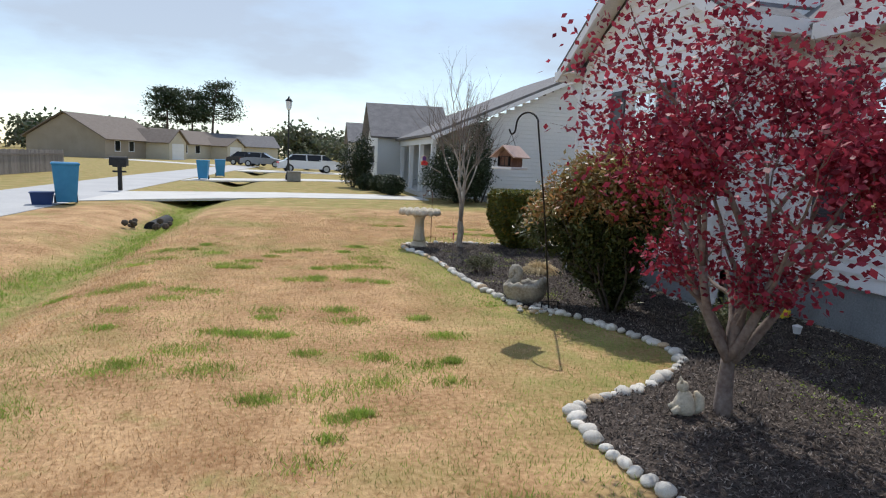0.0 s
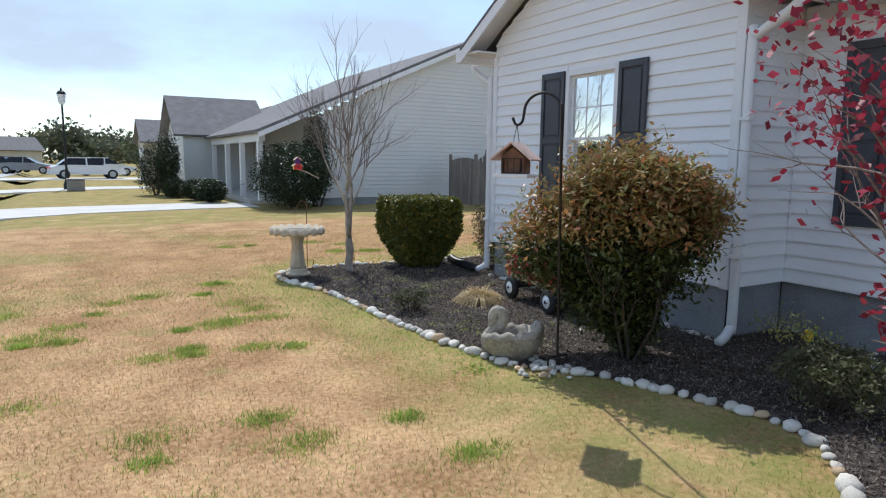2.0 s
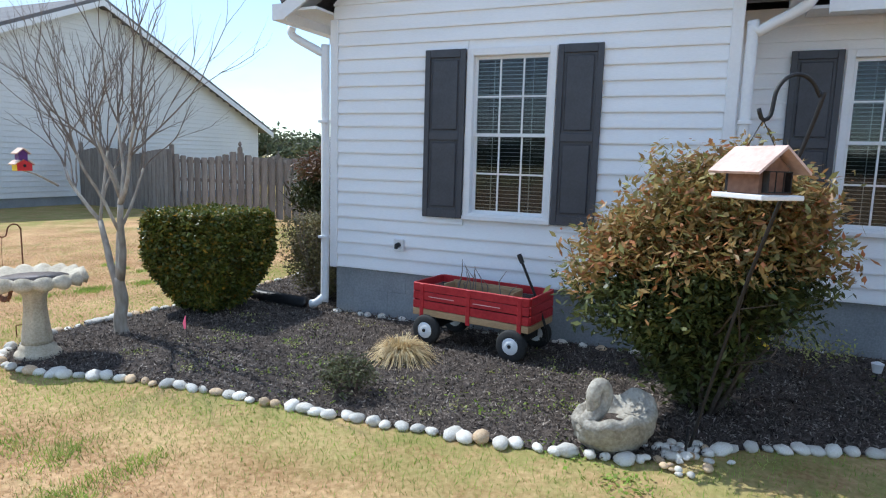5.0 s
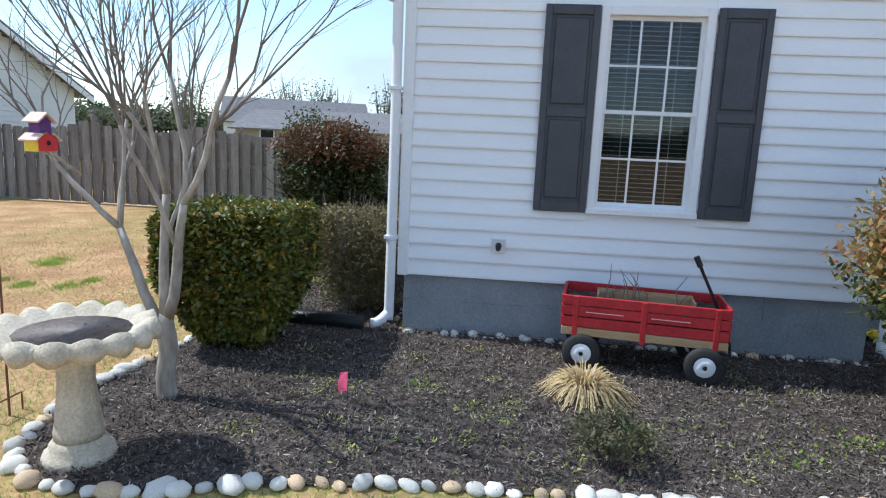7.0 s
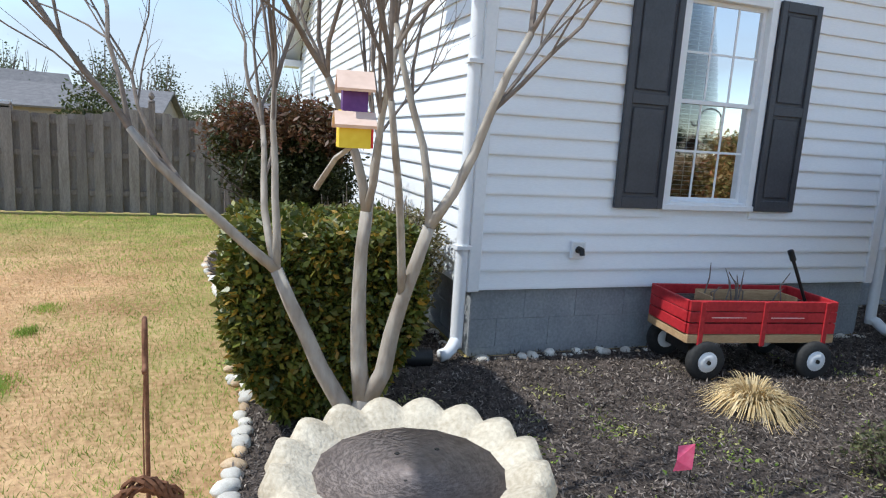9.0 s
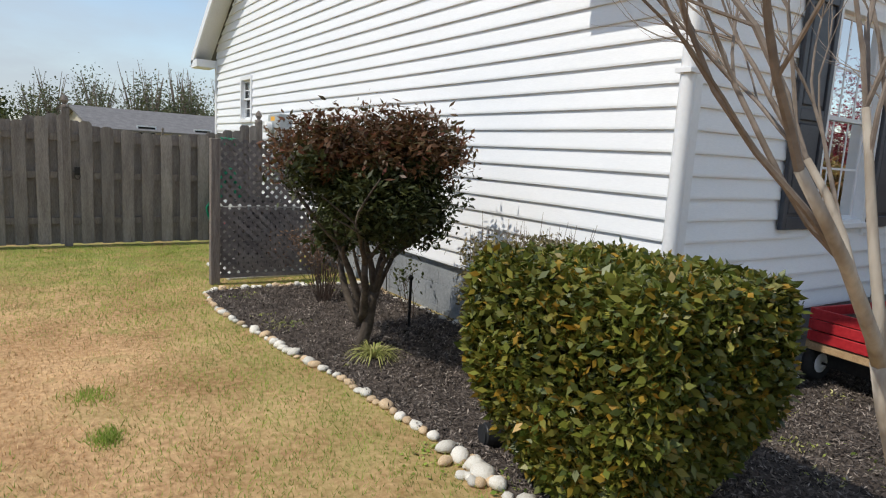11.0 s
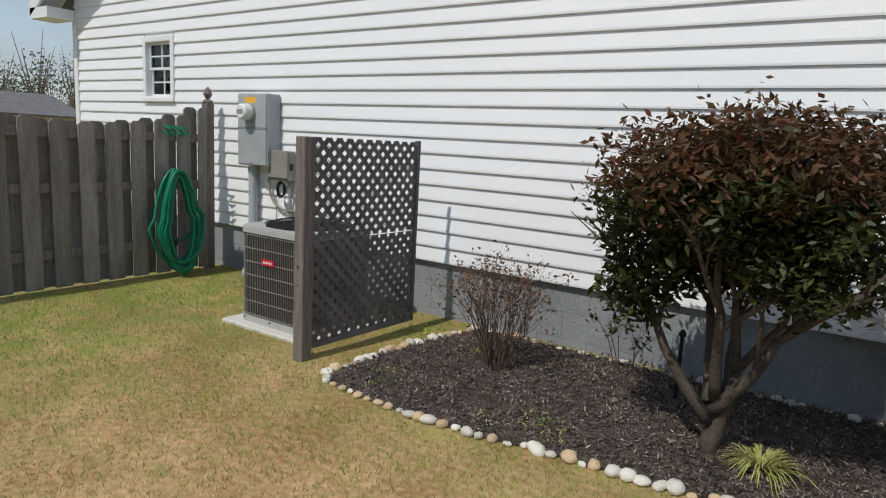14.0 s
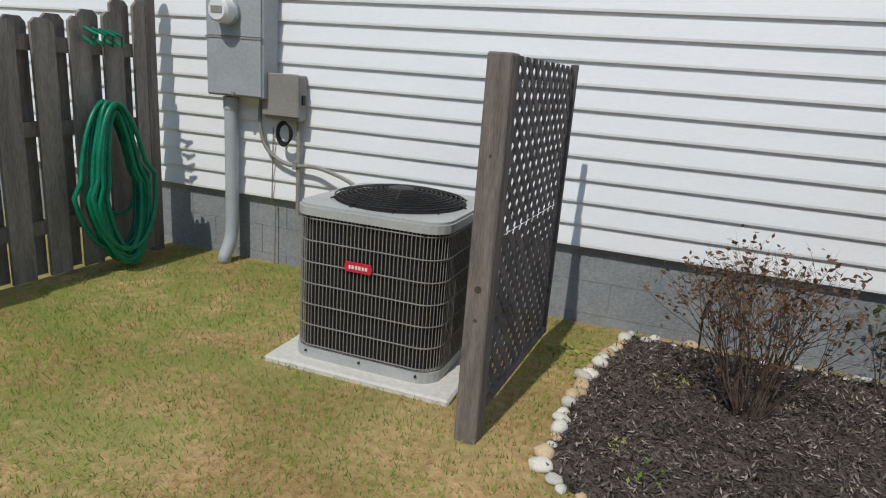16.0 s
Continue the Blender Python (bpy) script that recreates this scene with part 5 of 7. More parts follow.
def shrub(name, label, at, c, h, n, size, leafm, barkm, seed, stems=7, low=-1.0, shell=0.5, aspect=0.42, rough=0.25, stem_r=0.016, up=0.35, spread=0.5, lobes=(), newm=None, new_z=1.0, trunks=None):
    """A round shrub: bent stems with forks, inner twigs and many leaves."""
    rng = np.random.default_rng(seed)
    rnd = random.Random(seed)
    t = thing(name, label, "shrub", at)
    twig = Mesh()
    for p_, d_, ln_, r_ in (trunks or ()):
        out = []
        grow(rnd, p_, d_, ln_, r_, 0, [(3, 0.72, 0.5, 0.05), (3, 0.7, 0.5, 0.03)], out)
        for level, pts, radii in out:
            if level < 2:
                part("stem", Mesh().tube(pts, radii, 8), barkm, t, smooth=True)
            else:
                twig.tube(pts, radii, 4)
    for k in range(0 if trunks else stems):
        a = 6.28 * k / stems + rnd.uniform(-0.4, 0.4)
        d = (math.cos(a) * spread, math.sin(a) * spread, 1)
        start = (math.cos(a) * 0.05 + c[0] * 0.2, math.sin(a) * 0.05 + c[1] * 0.2, -0.02)
        out = []
        grow(rnd, start, d, (c[2]) * 0.6, stem_r * rnd.uniform(0.8, 1.3), 0, [(3, 0.6, 0.5, 0.05), (3, 0.7, 0.5, 0.03)], out)
        for level, pts, radii in out:
            if level == 0:
                part("stem", Mesh().tube(pts, radii, 6), barkm, t, smooth=True)
            else:
                twig.tube(pts, radii, 4)
    tagged(part("twigs", twig, barkm, t), kind="stuff")
    p = ellipsoid_points(rng, n // 9, c, h, shell, low, rough, seed * 1.7)
    p = (p[:, None, :] + rng.normal(size=(len(p), 9, 3)) * size * 0.8).reshape(-1, 3)
    inner = ellipsoid_points(rng, n // 6, c, [q * 0.7 for q in h], 0.1, low, 0.1, seed)
    p = np.concatenate([p, inner])
    for lc, lh in lobes:
        q = ellipsoid_points(rng, n // 30, lc, lh, shell, low, rough, seed + lc[0])
        p = np.concatenate([p, (q[:, None, :] + rng.normal(size=(len(q), 9, 3)) * size * 0.8).reshape(-1, 3)])
    p = p[p[:, 2] > 0.03]
    if newm:
        e = np.linalg.norm((p - np.array(c)) / np.array(h), axis=1)
        wob = np.array([noise.noise(Vector(q * 4.0)) for q in p])
        top = (p[:, 2] + 0.22 * wob + 0.12 * (e - 0.8) > new_z) & (e > 0.62)
        tagged(part("new_growth", leaves(p[top], size, rng, newm, "new_growth", up=up, aspect=aspect), newm, t, "bronze and reddish young leaves"), kind="stuff")
        p = p[~top]
    tagged(part("foliage", leaves(p, size, rng, leafm, "foliage", up=up, aspect=aspect), leafm, t), kind="stuff")
    return t


ph1 = shrub("photinia", "rounded photinia bush with bronze and green leaves in the bed", (-1.12, -3.60, 0.0), (-0.10, 0.06, 1.0), (0.60, 0.68, 0.54), 19000, 0.058, L_PHOT, M_DBARK, 3, stems=9, low=-0.98, rough=0.34, aspect=0.40, lobes=(((-0.42, 0.40, 0.85), (0.42, 0.42, 0.36)), ((-0.14, 0.12, 0.58), (0.34, 0.36, 0.36)), ((0.0, 0.08, 0.46), (0.24, 0.26, 0.34)), ((0.20, -0.22, 1.12), (0.36, 0.36, 0.30)), ((0.02, 0.06, 0.30), (0.15, 0.15, 0.28)), ((-0.1, -0.1, 1.28), (0.42, 0.44, 0.27))), up=0.7, newm=L_PHOTNEW, new_z=0.93)
ph1.scale = (1.03, 1.03, 1.05)
ph2 = shrub("photinia", "tree-shaped photinia with dark bronze leaves and bare forked stems", (1.74, 1.06, 0.0), (-0.03, -0.05, 1.27), (0.55, 0.53, 0.35), 12500, 0.055, L_PHOTD, M_DBARK, 5, low=-0.95, rough=0.34, aspect=0.40, up=0.6, newm=L_BRONZE, new_z=1.32, lobes=(((-0.35, 0.1, 1.05), (0.34, 0.32, 0.26)), ((0.35, -0.1, 1.10), (0.34, 0.34, 0.28)), ((-0.05, -0.3, 0.98), (0.36, 0.30, 0.24)), ((0.1, 0.25, 1.35), (0.5, 0.4, 0.26)), ((-0.25, -0.2, 1.42), (0.4, 0.36, 0.22))),
    trunks=(((0.0, 0.0, -0.03), (0.10, -0.05, 1), 0.46, 0.052), ((0.02, -0.01, 0.20), (-0.55, 0.25, 0.8), 0.55, 0.036), ((0.02, 0.0, 0.16), (0.62, 0.05, 0.75), 0.52, 0.034), ((0.03, 0.0, 0.26), (0.1, -0.6, 0.85), 0.50, 0.032), ((0.0, 0.0, 0.28), (-0.15, 0.4, 0.95), 0.52, 0.032)))
rng = np.random.default_rng(12)
p = np.concatenate([ellipsoid_points(rng, 700, (0.42, 0.05, 0.78), (0.22, 0.2, 0.2), 0.1), ellipsoid_points(rng, 500, (0.30, -0.45, 0.85), (0.2, 0.2, 0.2), 0.1)])
tagged(part("low_foliage", leaves(p, 0.06, rng, L_PHOTD, "low_foliage"), L_PHOTD, ph2), kind="stuff")


def hedge(at, h, n, seed):
    rng = np.random.default_rng(seed)
    rnd = random.Random(seed)
    t = thing("clipped_hedge", "clipped boxy evergreen hedge bush with glossy green leaves", "hedge", at)
    for k in range(7):
        a = 6.28 * k / 7
        pts, _ = branch_path(rnd, (math.cos(a) * 0.06, math.sin(a) * 0.06, -0.02), (math.cos(a) * 0.45, math.sin(a) * 0.45, 1), 0.75, 5, 0.12, 0.02)
        part("stem", Mesh().tube(pts, [0.02, 0.018, 0.015, 0.012, 0.009, 0.006], 6), M_DBARK, t, smooth=True)
    c = (0, 0, h[2] + 0.03)
    p = np.concatenate([box_points(rng, n, c, h, 0.44, 0.16), box_points(rng, n // 3, c, [q * 0.85 for q in h], 0.42, 0.3)])
    p = p[p[:, 2] > 0.05]
    tagged(part("foliage", leaves(p, 0.046, rng, L_HEDGE, "foliage", up=0.25, aspect=0.52), L_HEDGE, t), kind="stuff")
    return t


hedge((-0.57, 1.08, 0.0), (0.51, 0.455, 0.49), 34000, 6)

sh2 = shrub("sparse_shrub", "half-bare boxy shrub with grey-green leaves against the wall", (0.55, 0.50, 0.0), (0.0, -0.02, 0.54), (0.40, 0.40, 0.40), 6500, 0.038, L_DRYBUSH, M_TWIG, 7, stems=14, low=-1.0, rough=0.12, stem_r=0.008, shell=0.3, spread=0.55)
rnd = random.Random(9)
tw = Mesh()
for k in range(170):
    a, r = rnd.uniform(0, 6.28), rnd.uniform(0.05, 0.42)
    x, y = r * math.cos(a), r * math.sin(a)
    z = rnd.uniform(0.6, 0.85)
    tw.tube([(x * 0.8, y * 0.8, z - 0.25), (x, y, z), (x * 1.06 + rnd.uniform(-0.03, 0.03), y * 1.06 + rnd.uniform(-0.03, 0.03), z + rnd.uniform(0.1, 0.24))], [0.0035, 0.003, 0.0015], 3)
tagged(part("bare_twigs", tw, M_TWIG, sh2), kind="stuff")
rng = np.random.default_rng(19)
p = box_points(rng, 7500, (0, -0.02, 0.48), (0.39, 0.38, 0.43), 0.6, 0.4)
tagged(part("outer_foliage", leaves(p[p[:, 2] > 0.06], 0.038, rng, L_DRYBUSH, "outer_foliage"), L_DRYBUSH, sh2), kind="stuff")


def withered(name, label, at, h, n_stems, seed, leafn, leafm, spread=0.5, size=0.04):
    rnd = random.Random(seed)
    rng = np.random.default_rng(seed)
    t = thing(name, label, "shrub", at)
    tw, tips = Mesh(), []
    for k in range(n_stems):
        a = rnd.uniform(0, 6.28)
        d = (math.cos(a) * spread * rnd.random(), math.sin(a) * spread * rnd.random(), 1)
        out = []
        grow(rnd, (math.cos(a) * 0.05, math.sin(a) * 0.05, -0.01), d, h * 0.5, 0.0042, 0, [(3, 0.62, 0.45, 0.02), (3, 0.6, 0.5, 0.0)], out)
        for level, pts, radii in out:
            tw.tube(pts, radii, 4 if level == 0 else 3)
            if level:
                tips += [tuple(q) for q in pts[1:]]
    tagged(part("stems", tw, M_DTWIG, t), kind="stuff")
    tp = np.array(tips)
    p = tp[rng.integers(0, len(tp), leafn)] + rng.normal(size=(leafn, 3)) * 0.02
    p = p[p[:, 2] > 0.02]
    tagged(part("leaves", leaves(p, size, rng, leafm, "leaves"), leafm, t), kind="stuff")
    return t


withered("withered_shrub", "withered brown shrub with few leaves in the side bed", (3.12, 0.76, 0.0), 0.76, 46, 14, 1300, L_DEAD, 0.5, 0.03)
withered("rose_bush", "low rose bush with sparse green leaves by the wall", (2.45, 0.22, 0.0), 0.50, 5, 15, 90, L_PHOT, 0.75, 0.05)
withered("small_shrub", "small twiggy evergreen shrub in the mulch", (-1.95, -1.40, 0.0), 0.26, 30, 16, 1700, L_SMALL, 0.9, 0.026)
withered("low_shrub", "low sprawling grey-green shrub in the mulch", (-0.80, -4.98, 0.0), 0.42, 44, 17, 4200, L_SMALL, 1.3, 0.032)
withered("yellow_flowering_shrub", "small shrub with yellow buds beside the bronze bush", (-0.05, -4.25, 0.0), 0.45, 12, 18, 420, L_LILY, 0.8, 0.03)


def clump(name, label, at, n, h, w, leafm, seed, fall=1.0):
    """Arching strap leaves from one foot, each a bent strip."""
    rng = np.random.default_rng(seed)
    t = thing(name, label, "grass clump", at)
    v = []
    for k in range(n):
        a = rng.uniform(0, 6.28)
        ln = h * rng.uniform(0.65, 1.25)
        out_ = rng.uniform(0.25, 1.0) * fall
        r0 = rng.uniform(0, 0.07)
        s = np.array([-math.sin(a), math.cos(a), 0]) * w / 2
        prev = None
        for i in range(6):
            f = i / 5
            r = r0 + ln * out_ * f
            z = ln * (1.5 * f - 1.75 * f * f * min(1.0, out_ + 0.25)) * 0.62 + 0.01
            q = np.array([math.cos(a) * r, math.sin(a) * r, max(z, 0.012)])
            ww = s * (1 - f * 0.85)
            if prev is not None:
                v += [prev[0], prev[1], q + ww, q - ww]
            prev = (q - ww, q + ww)
    tagged(part("blades", fast_mesh("blades", np.array(v), 4, leafm), leafm, t), kind="stuff")
    return t


clump("dry_grass_clump", "clump of dry straw-coloured strap leaves in the mulch", (-1.10, -1.36, 0.0), 820, 0.36, 0.013, L_STRAW, 31, 0.82)
clump("lily_clump", "small clump of yellow-green strap leaves in the mulch", (1.50, 1.09, 0.0), 150, 0.22, 0.012, L_LILY, 32)

# weeds in the mulch
rng = np.random.default_rng(40)
wb = []
for cx, cy, r, k in ((-1.75, -2.35, 0.20, 160), (-1.5, -2.75, 0.22, 160), (-2.1, -2.9, 0.16, 110), (-1.9, -0.35, 0.3, 90), (-2.2, -1.1, 0.3, 110), (-1.5, -1.95, 0.3, 110), (-0.9, -2.6, 0.35, 130), (-1.0, -0.4, 0.25, 60), (-1.3, 0.12, 0.12, 80), (-1.2, -0.35, 0.12, 80), (-1.55, -0.8, 0.14, 90), (-0.9, -6.3, 0.35, 260), (-0.7, -5.9, 0.3, 160),
                     (2.5, 1.3, 0.1, 50), (3.5, 1.45, 0.08, 40), (-0.25, 1.35, 0.12, 60), (-2.35, -3.25, 0.14, 120), (-1.95, 0.5, 0.1, 40), (3.9, 0.5, 0.2, 120), (0.1, 1.5, 0.12, 60)):
    wb.append(np.stack([rng.normal(cx, r * 0.6, k), rng.normal(cy, r * 0.6, k), np.full(k, 0.012)], 1))
tagged(new("weeds", leaves(np.concatenate(wb), 0.028, rng, M_TUFT, "weeds", up=0.6, aspect=0.6)), "low green weeds sprouting through the mulch", "weeds", kind="stuff")


# neighbour's bushes and the far trees
def round_bush(x, y, r, h, seed, label="dark evergreen bush beside the neighbouring house", n=5200, leafm=None, size=0.07):
    leafm = leafm or L_DARKEV
    rng = np.random.default_rng(seed)
    t = thing("round_bush", label, "shrub", (x, y, 0))
    rnd = random.Random(seed)
    for k in range(4):
        pts, _ = branch_path(rnd, (rnd.uniform(-0.1, 0.1), rnd.uniform(-0.1, 0.1), -0.02), (rnd.uniform(-0.5, 0.5), rnd.uniform(-0.5, 0.5), 1), h * 0.6, 4, 0.1, 0)
        part("stem", Mesh().tube(pts, [0.03, 0.025, 0.02, 0.015, 0.01], 5), M_DBARK, t)
    p = np.concatenate([ellipsoid_points(rng, n, (0, 0, h * 0.52), (r, r, h * 0.52), 0.55, -1, 0.2, seed), ellipsoid_points(rng, n // 2, (0, 0, h * 0.5), (r * 0.75, r * 0.75, h * 0.4), 0.3, -1, 0.1, seed)])
    p = p[p[:, 2] > 0.04]
    tagged(part("foliage", leaves(p, size, rng, leafm, "foliage", up=0.3, aspect=0.55), leafm, t), kind="stuff")
    return t


round_bush(1.0, 12.6, 1.3, 2.0, 51, n=13000)
round_bush(1.9, 13.0, 0.45, 3.1, 52, "tall narrow evergreen at the neighbouring wall", 4500)
round_bush(-0.9, 15.9, 0.55, 0.8, 53)
round_bush(-1.1, 17.6, 0.6, 0.75, 54)
round_bush(-1.6, 19.3, 0.5, 0.7, 55)
round_bush(-2.1, 21.5, 0.75, 2.1, 56, "tall dark evergreen by the neighbouring garage")
round_bush(-1.7, 20.6, 0.5, 2.5, 57, "tall dark evergreen by the neighbouring garage")
round_bush(8.9, 3.6, 0.7, 2.1, 58, "evergreen bush behind the board fence", 4000, L_PHOT)


def pine(x, y, h, r, seed, lean=0.0):
    rng = np.random.default_rng(seed)
    rnd = random.Random(seed)
    t = thing("pine_tree", "tall pine with layered dark green crown", "tree", (x, y, 0))
    trunk = [(lean * (i / 8) ** 2, 0, h * 0.95 * i / 8) for i in range(9)]
    part("trunk", Mesh().tube(trunk, [0.28 - 0.026 * i for i in range(9)], 8), M_DBARK, t, smooth=True)
    cl = []
    limb = Mesh()
    for k in range(34):
        f = rnd.uniform(0.52, 1.0)
        a = rnd.uniform(0, 6.28)
        ln = r * (1.25 - 0.75 * f) * rnd.uniform(0.6, 1.15)
        o = Vector((lean * f * f, 0, h * 0.95 * f))
        e = o + Vector((math.cos(a) * ln, math.sin(a) * ln, rnd.uniform(-0.1, 0.5)))
        limb.tube([o, (o + e) / 2 + Vector((0, 0, -0.1)), e], [0.09, 0.06, 0.03], 4)
        for q in (0.55, 0.8, 1.0):
            c = o.lerp(e, q)
            cl.append(np.array(c) + rng.normal(size=(60, 3)) * np.array([0.5, 0.5, 0.2]) * r / 3)
    tagged(part("limbs", limb, M_DBARK, t), kind="stuff")
    p = np.concatenate(cl)
    tagged(part("crown", leaves(p, 0.5, rng, L_PINE, "crown", up=0.5, aspect=0.35), L_PINE, t), kind="stuff")


pine(-28.5, 112.0, 12.5, 4.2, 61)
pine(-21.5, 115.0, 14.2, 4.8, 62, 1.0)
pine(-25.5, 119.0, 12.5, 4.0, 63)


def woods(name, label, spots, leafm, seed, size):
    """Far trees, joined: each an uneven crown over a few bare stems."""
    rng = np.random.default_rng(seed)
    cl = []
    for x, y, h, r in spots:
        n = int(900 * max(1.0, h / 8))
        k = rng.integers(3, 6)
        for _ in range(k):
            c = np.array([x + rng.normal(0, r * 0.4), y + rng.normal(0, r * 0.4), h * rng.uniform(0.22, 0.78)])
            cl.append(c + rng.normal(size=(n // k, 3)) * np.array([r * 0.33, r * 0.33, h * 0.13]))
    p = np.concatenate(cl)
    p = p[p[:, 2] > 0]
    return tagged(new(name, leaves(p, size, rng, leafm, name, up=0.1, aspect=0.6)), label, "woods", kind="stuff")


rnd = random.Random(77)
ring, pines_, bare = [], [], []
for i in range(300):
    a = rnd.uniform(0, 2 * math.pi)
    d = rnd.uniform(150, 230)
    x, y = -2 + d * math.sin(a), d * math.cos(a)
    (pines_ if rnd.random() < 0.3 else ring).append((x, y, rnd.uniform(5.5, 9.5), rnd.uniform(6.0, 11.0)))
for i in range(46):
    y = rnd.uniform(-40, 45)
    bare.append((rnd.uniform(62, 85), y, rnd.uniform(5.5, 9.0), rnd.uniform(2.0, 3.2)))
woods("far_woods", "line of far spring woods on the horizon with haze painted into the leaves", ring, L_FARHAZE, 71, 1.2)
woods("far_pine_woods", "dark far pines on the horizon", pines_, L_PINE, 72, 1.1)
woods("back_woods", "thin spring trees behind the back gardens", bare, L_FARHAZE, 73, 0.28)
stems = Mesh()
for x, y, h, r in bare:
    for k in range(9):
        a = rnd.uniform(0, 6.28)
        stems.tube([(x, y, 0), (x + 0.3 * math.cos(a), y + 0.3 * math.sin(a), h * 0.4), (x + r * 0.6 * math.cos(a), y + r * 0.6 * math.sin(a), h * rnd.uniform(0.8, 1.15))], [0.14, 0.09, 0.02], 3)
solid("back_woods_stems", stems, M_TWIG, "bare grey stems of the trees behind the gardens", "woods", "stuff")


# ---- garden things ----
BATH = Matrix.Diagonal((0.94, 0.94, 0.925, 1))


def bird_bath(x, y):
    t = thing("bird_bath", "pale cast-stone bird bath with a scalloped shell basin", "bird bath", (x, y, 0.0))
    part("base", Mesh().lathe([(0.165, -0.02), (0.168, 0.03), (0.16, 0.05), (0.135, 0.065), (0.135, 0.09), (0.12, 0.11), (0.105, 0.125)], 32).move(BATH), M_CAST, t, smooth=True)
    part("pedestal", Mesh().lathe([(0.112, 0.12), (0.108, 0.16), (0.092, 0.28), (0.080, 0.42), (0.082, 0.50), (0.10, 0.56), (0.135, 0.60)], 32, (0, 0, 0),
         lambda k, a, r, z: (r * (1 + (0.045 if 0 < k < 6 else 0.0) * math.cos(8 * a)), z)).move(BATH), M_CAST, t, smooth=True)
    def shell(k, a, r, z):
        s = abs(math.cos(8 * a))
        amp = (0, 0.005, 0.02, 0.05, 0.06, 0.055, 0.045, 0.02, 0.0)[min(k, 8)]
        drop = (0, 0, 0.0, -0.030, -0.012, 0.028, 0.022, 0.008, 0)[min(k, 8)]
        return r * (1 + amp * (s - 0.5)), z + drop * s
    part("basin", Mesh().lathe([(0.13, 0.590), (0.22, 0.600), (0.31, 0.622), (0.366, 0.632), (0.378, 0.662), (0.352, 0.692), (0.315, 0.688), (0.27, 0.668), (0.235, 0.655)], 128, (0, 0, 0), shell).move(BATH), M_CAST, t, smooth=True)
    part("basin_floor", Mesh().lathe([(0.262, 0.664), (0.20, 0.655), (0.1, 0.648), (0.01, 0.646)], 32).move(BATH), M_BASIN, t, "brown stained basin floor", smooth=True)
    rr = random.Random(2)
    for i in range(9):
        s = rr.uniform(0.006, 0.011)
        part("pebble", Mesh().lathe([(s * 0.5, 0), (s, s * 0.6), (s * 0.6, s * 1.2)], 6, (rr.uniform(-0.11, 0.11), rr.uniform(-0.12, 0.12), 0.653)).move(BATH), M_IRON, t)


bird_bath(-2.37, 1.09)


def swan(x, y, rz):
    """Swan-shaped planter: one moulded mesh."""
    me = Mesh()
    n = 28
    prof = [(0.11, 0.0), (0.145, 0.012), (0.16, 0.045), (0.182, 0.05), (0.188, 0.085), (0.208, 0.09), (0.206, 0.13), (0.222, 0.136), (0.212, 0.175), (0.224, 0.182), (0.20, 0.215), (0.172, 0.225), (0.145, 0.20), (0.12, 0.15), (0.02, 0.14)]
    def w(k, a, r, z):
        ridge = 1 + 0.02 * math.cos(11 * a + k * 1.9) * (1 if 1 < k < 10 else 0)
        tail = 0.11 * max(0, -math.cos(a)) ** 4
        wing = 0.035 * math.sin(a) ** 2 + 0.01 * math.cos(9 * a)
        lift_ = min(1.0, z / 0.2) if k < 12 else 0.5
        return r * ridge * (1.0 + 0.30 * math.cos(a) ** 2), z + (tail + wing) * lift_
    me.lathe(prof, 56, (0, 0, 0), w)
    neck = smooth_line([(0.22, 0, 0.10), (0.235, 0, 0.16), (0.19, 0, 0.22), (0.125, 0, 0.27), (0.09, 0, 0.33), (0.105, 0, 0.39), (0.155, 0, 0.405), (0.185, 0, 0.36), (0.18, 0, 0.30)], 0.02)
    me.tube(neck, [0.060 - 0.016 * i / len(neck) for i in range(len(neck))], 12)
    me.tube([(0.18, 0, 0.36), (0.185, 0, 0.30), (0.20, 0, 0.25), (0.21, 0, 0.22)], [0.045, 0.044, 0.026, 0.008], 10)
    me.move(pose(x, y, 0.0, 0, 0, rz) @ Matrix.Diagonal((0.86, 0.86, 0.92, 1)))
    solid("swan_planter", me, M_SWAN, "weathered pale cast-stone swan planter at the bed edge", "planter", smooth=True)


swan(-1.93, -3.13, 140)
soil = solid("planter_soil", Mesh().lathe([(0.115, 0.150), (0.08, 0.165), (0.01, 0.17)], 20, (-1.93, -3.13, 0)), M_MULCH, "dark soil filling the swan planter", "soil")

# seated animal figure by the maple: one plain mesh
fig = Mesh()
fig.lathe([(0.02, 0), (0.062, 0.01), (0.07, 0.05), (0.055, 0.10), (0.036, 0.14), (0.012, 0.155)], 18, (0, 0, 0))
fig.lathe([(0.006, 0.14), (0.034, 0.155), (0.038, 0.18), (0.024, 0.205), (0.005, 0.212)], 14, (-0.018, 0, 0))
fig.tube([(0.05, 0, 0.02), (0.09, 0, 0.05), (0.085, 0, 0.11), (0.06, 0, 0.15)], [0.026, 0.034, 0.032, 0.012], 10)
fig.tube([(-0.03, 0.04, 0.05), (-0.075, 0.045, 0.018)], [0.026, 0.02], 8).tube([(-0.03, -0.04, 0.05), (-0.075, -0.045, 0.018)], [0.026, 0.02], 8)
fig.tube([(-0.03, 0.018, 0.20), (-0.03, 0.022, 0.23)], [0.012, 0.004], 6).tube([(-0.03, -0.018, 0.20), (-0.03, -0.022, 0.23)], [0.012, 0.004], 6)
fig.move(pose(-1.97, -6.20, 0.012, 0, 0, -20))
solid("animal_figure", fig, M_CAST, "small grey cast-stone animal figure in the mulch", "garden figure", smooth=True)


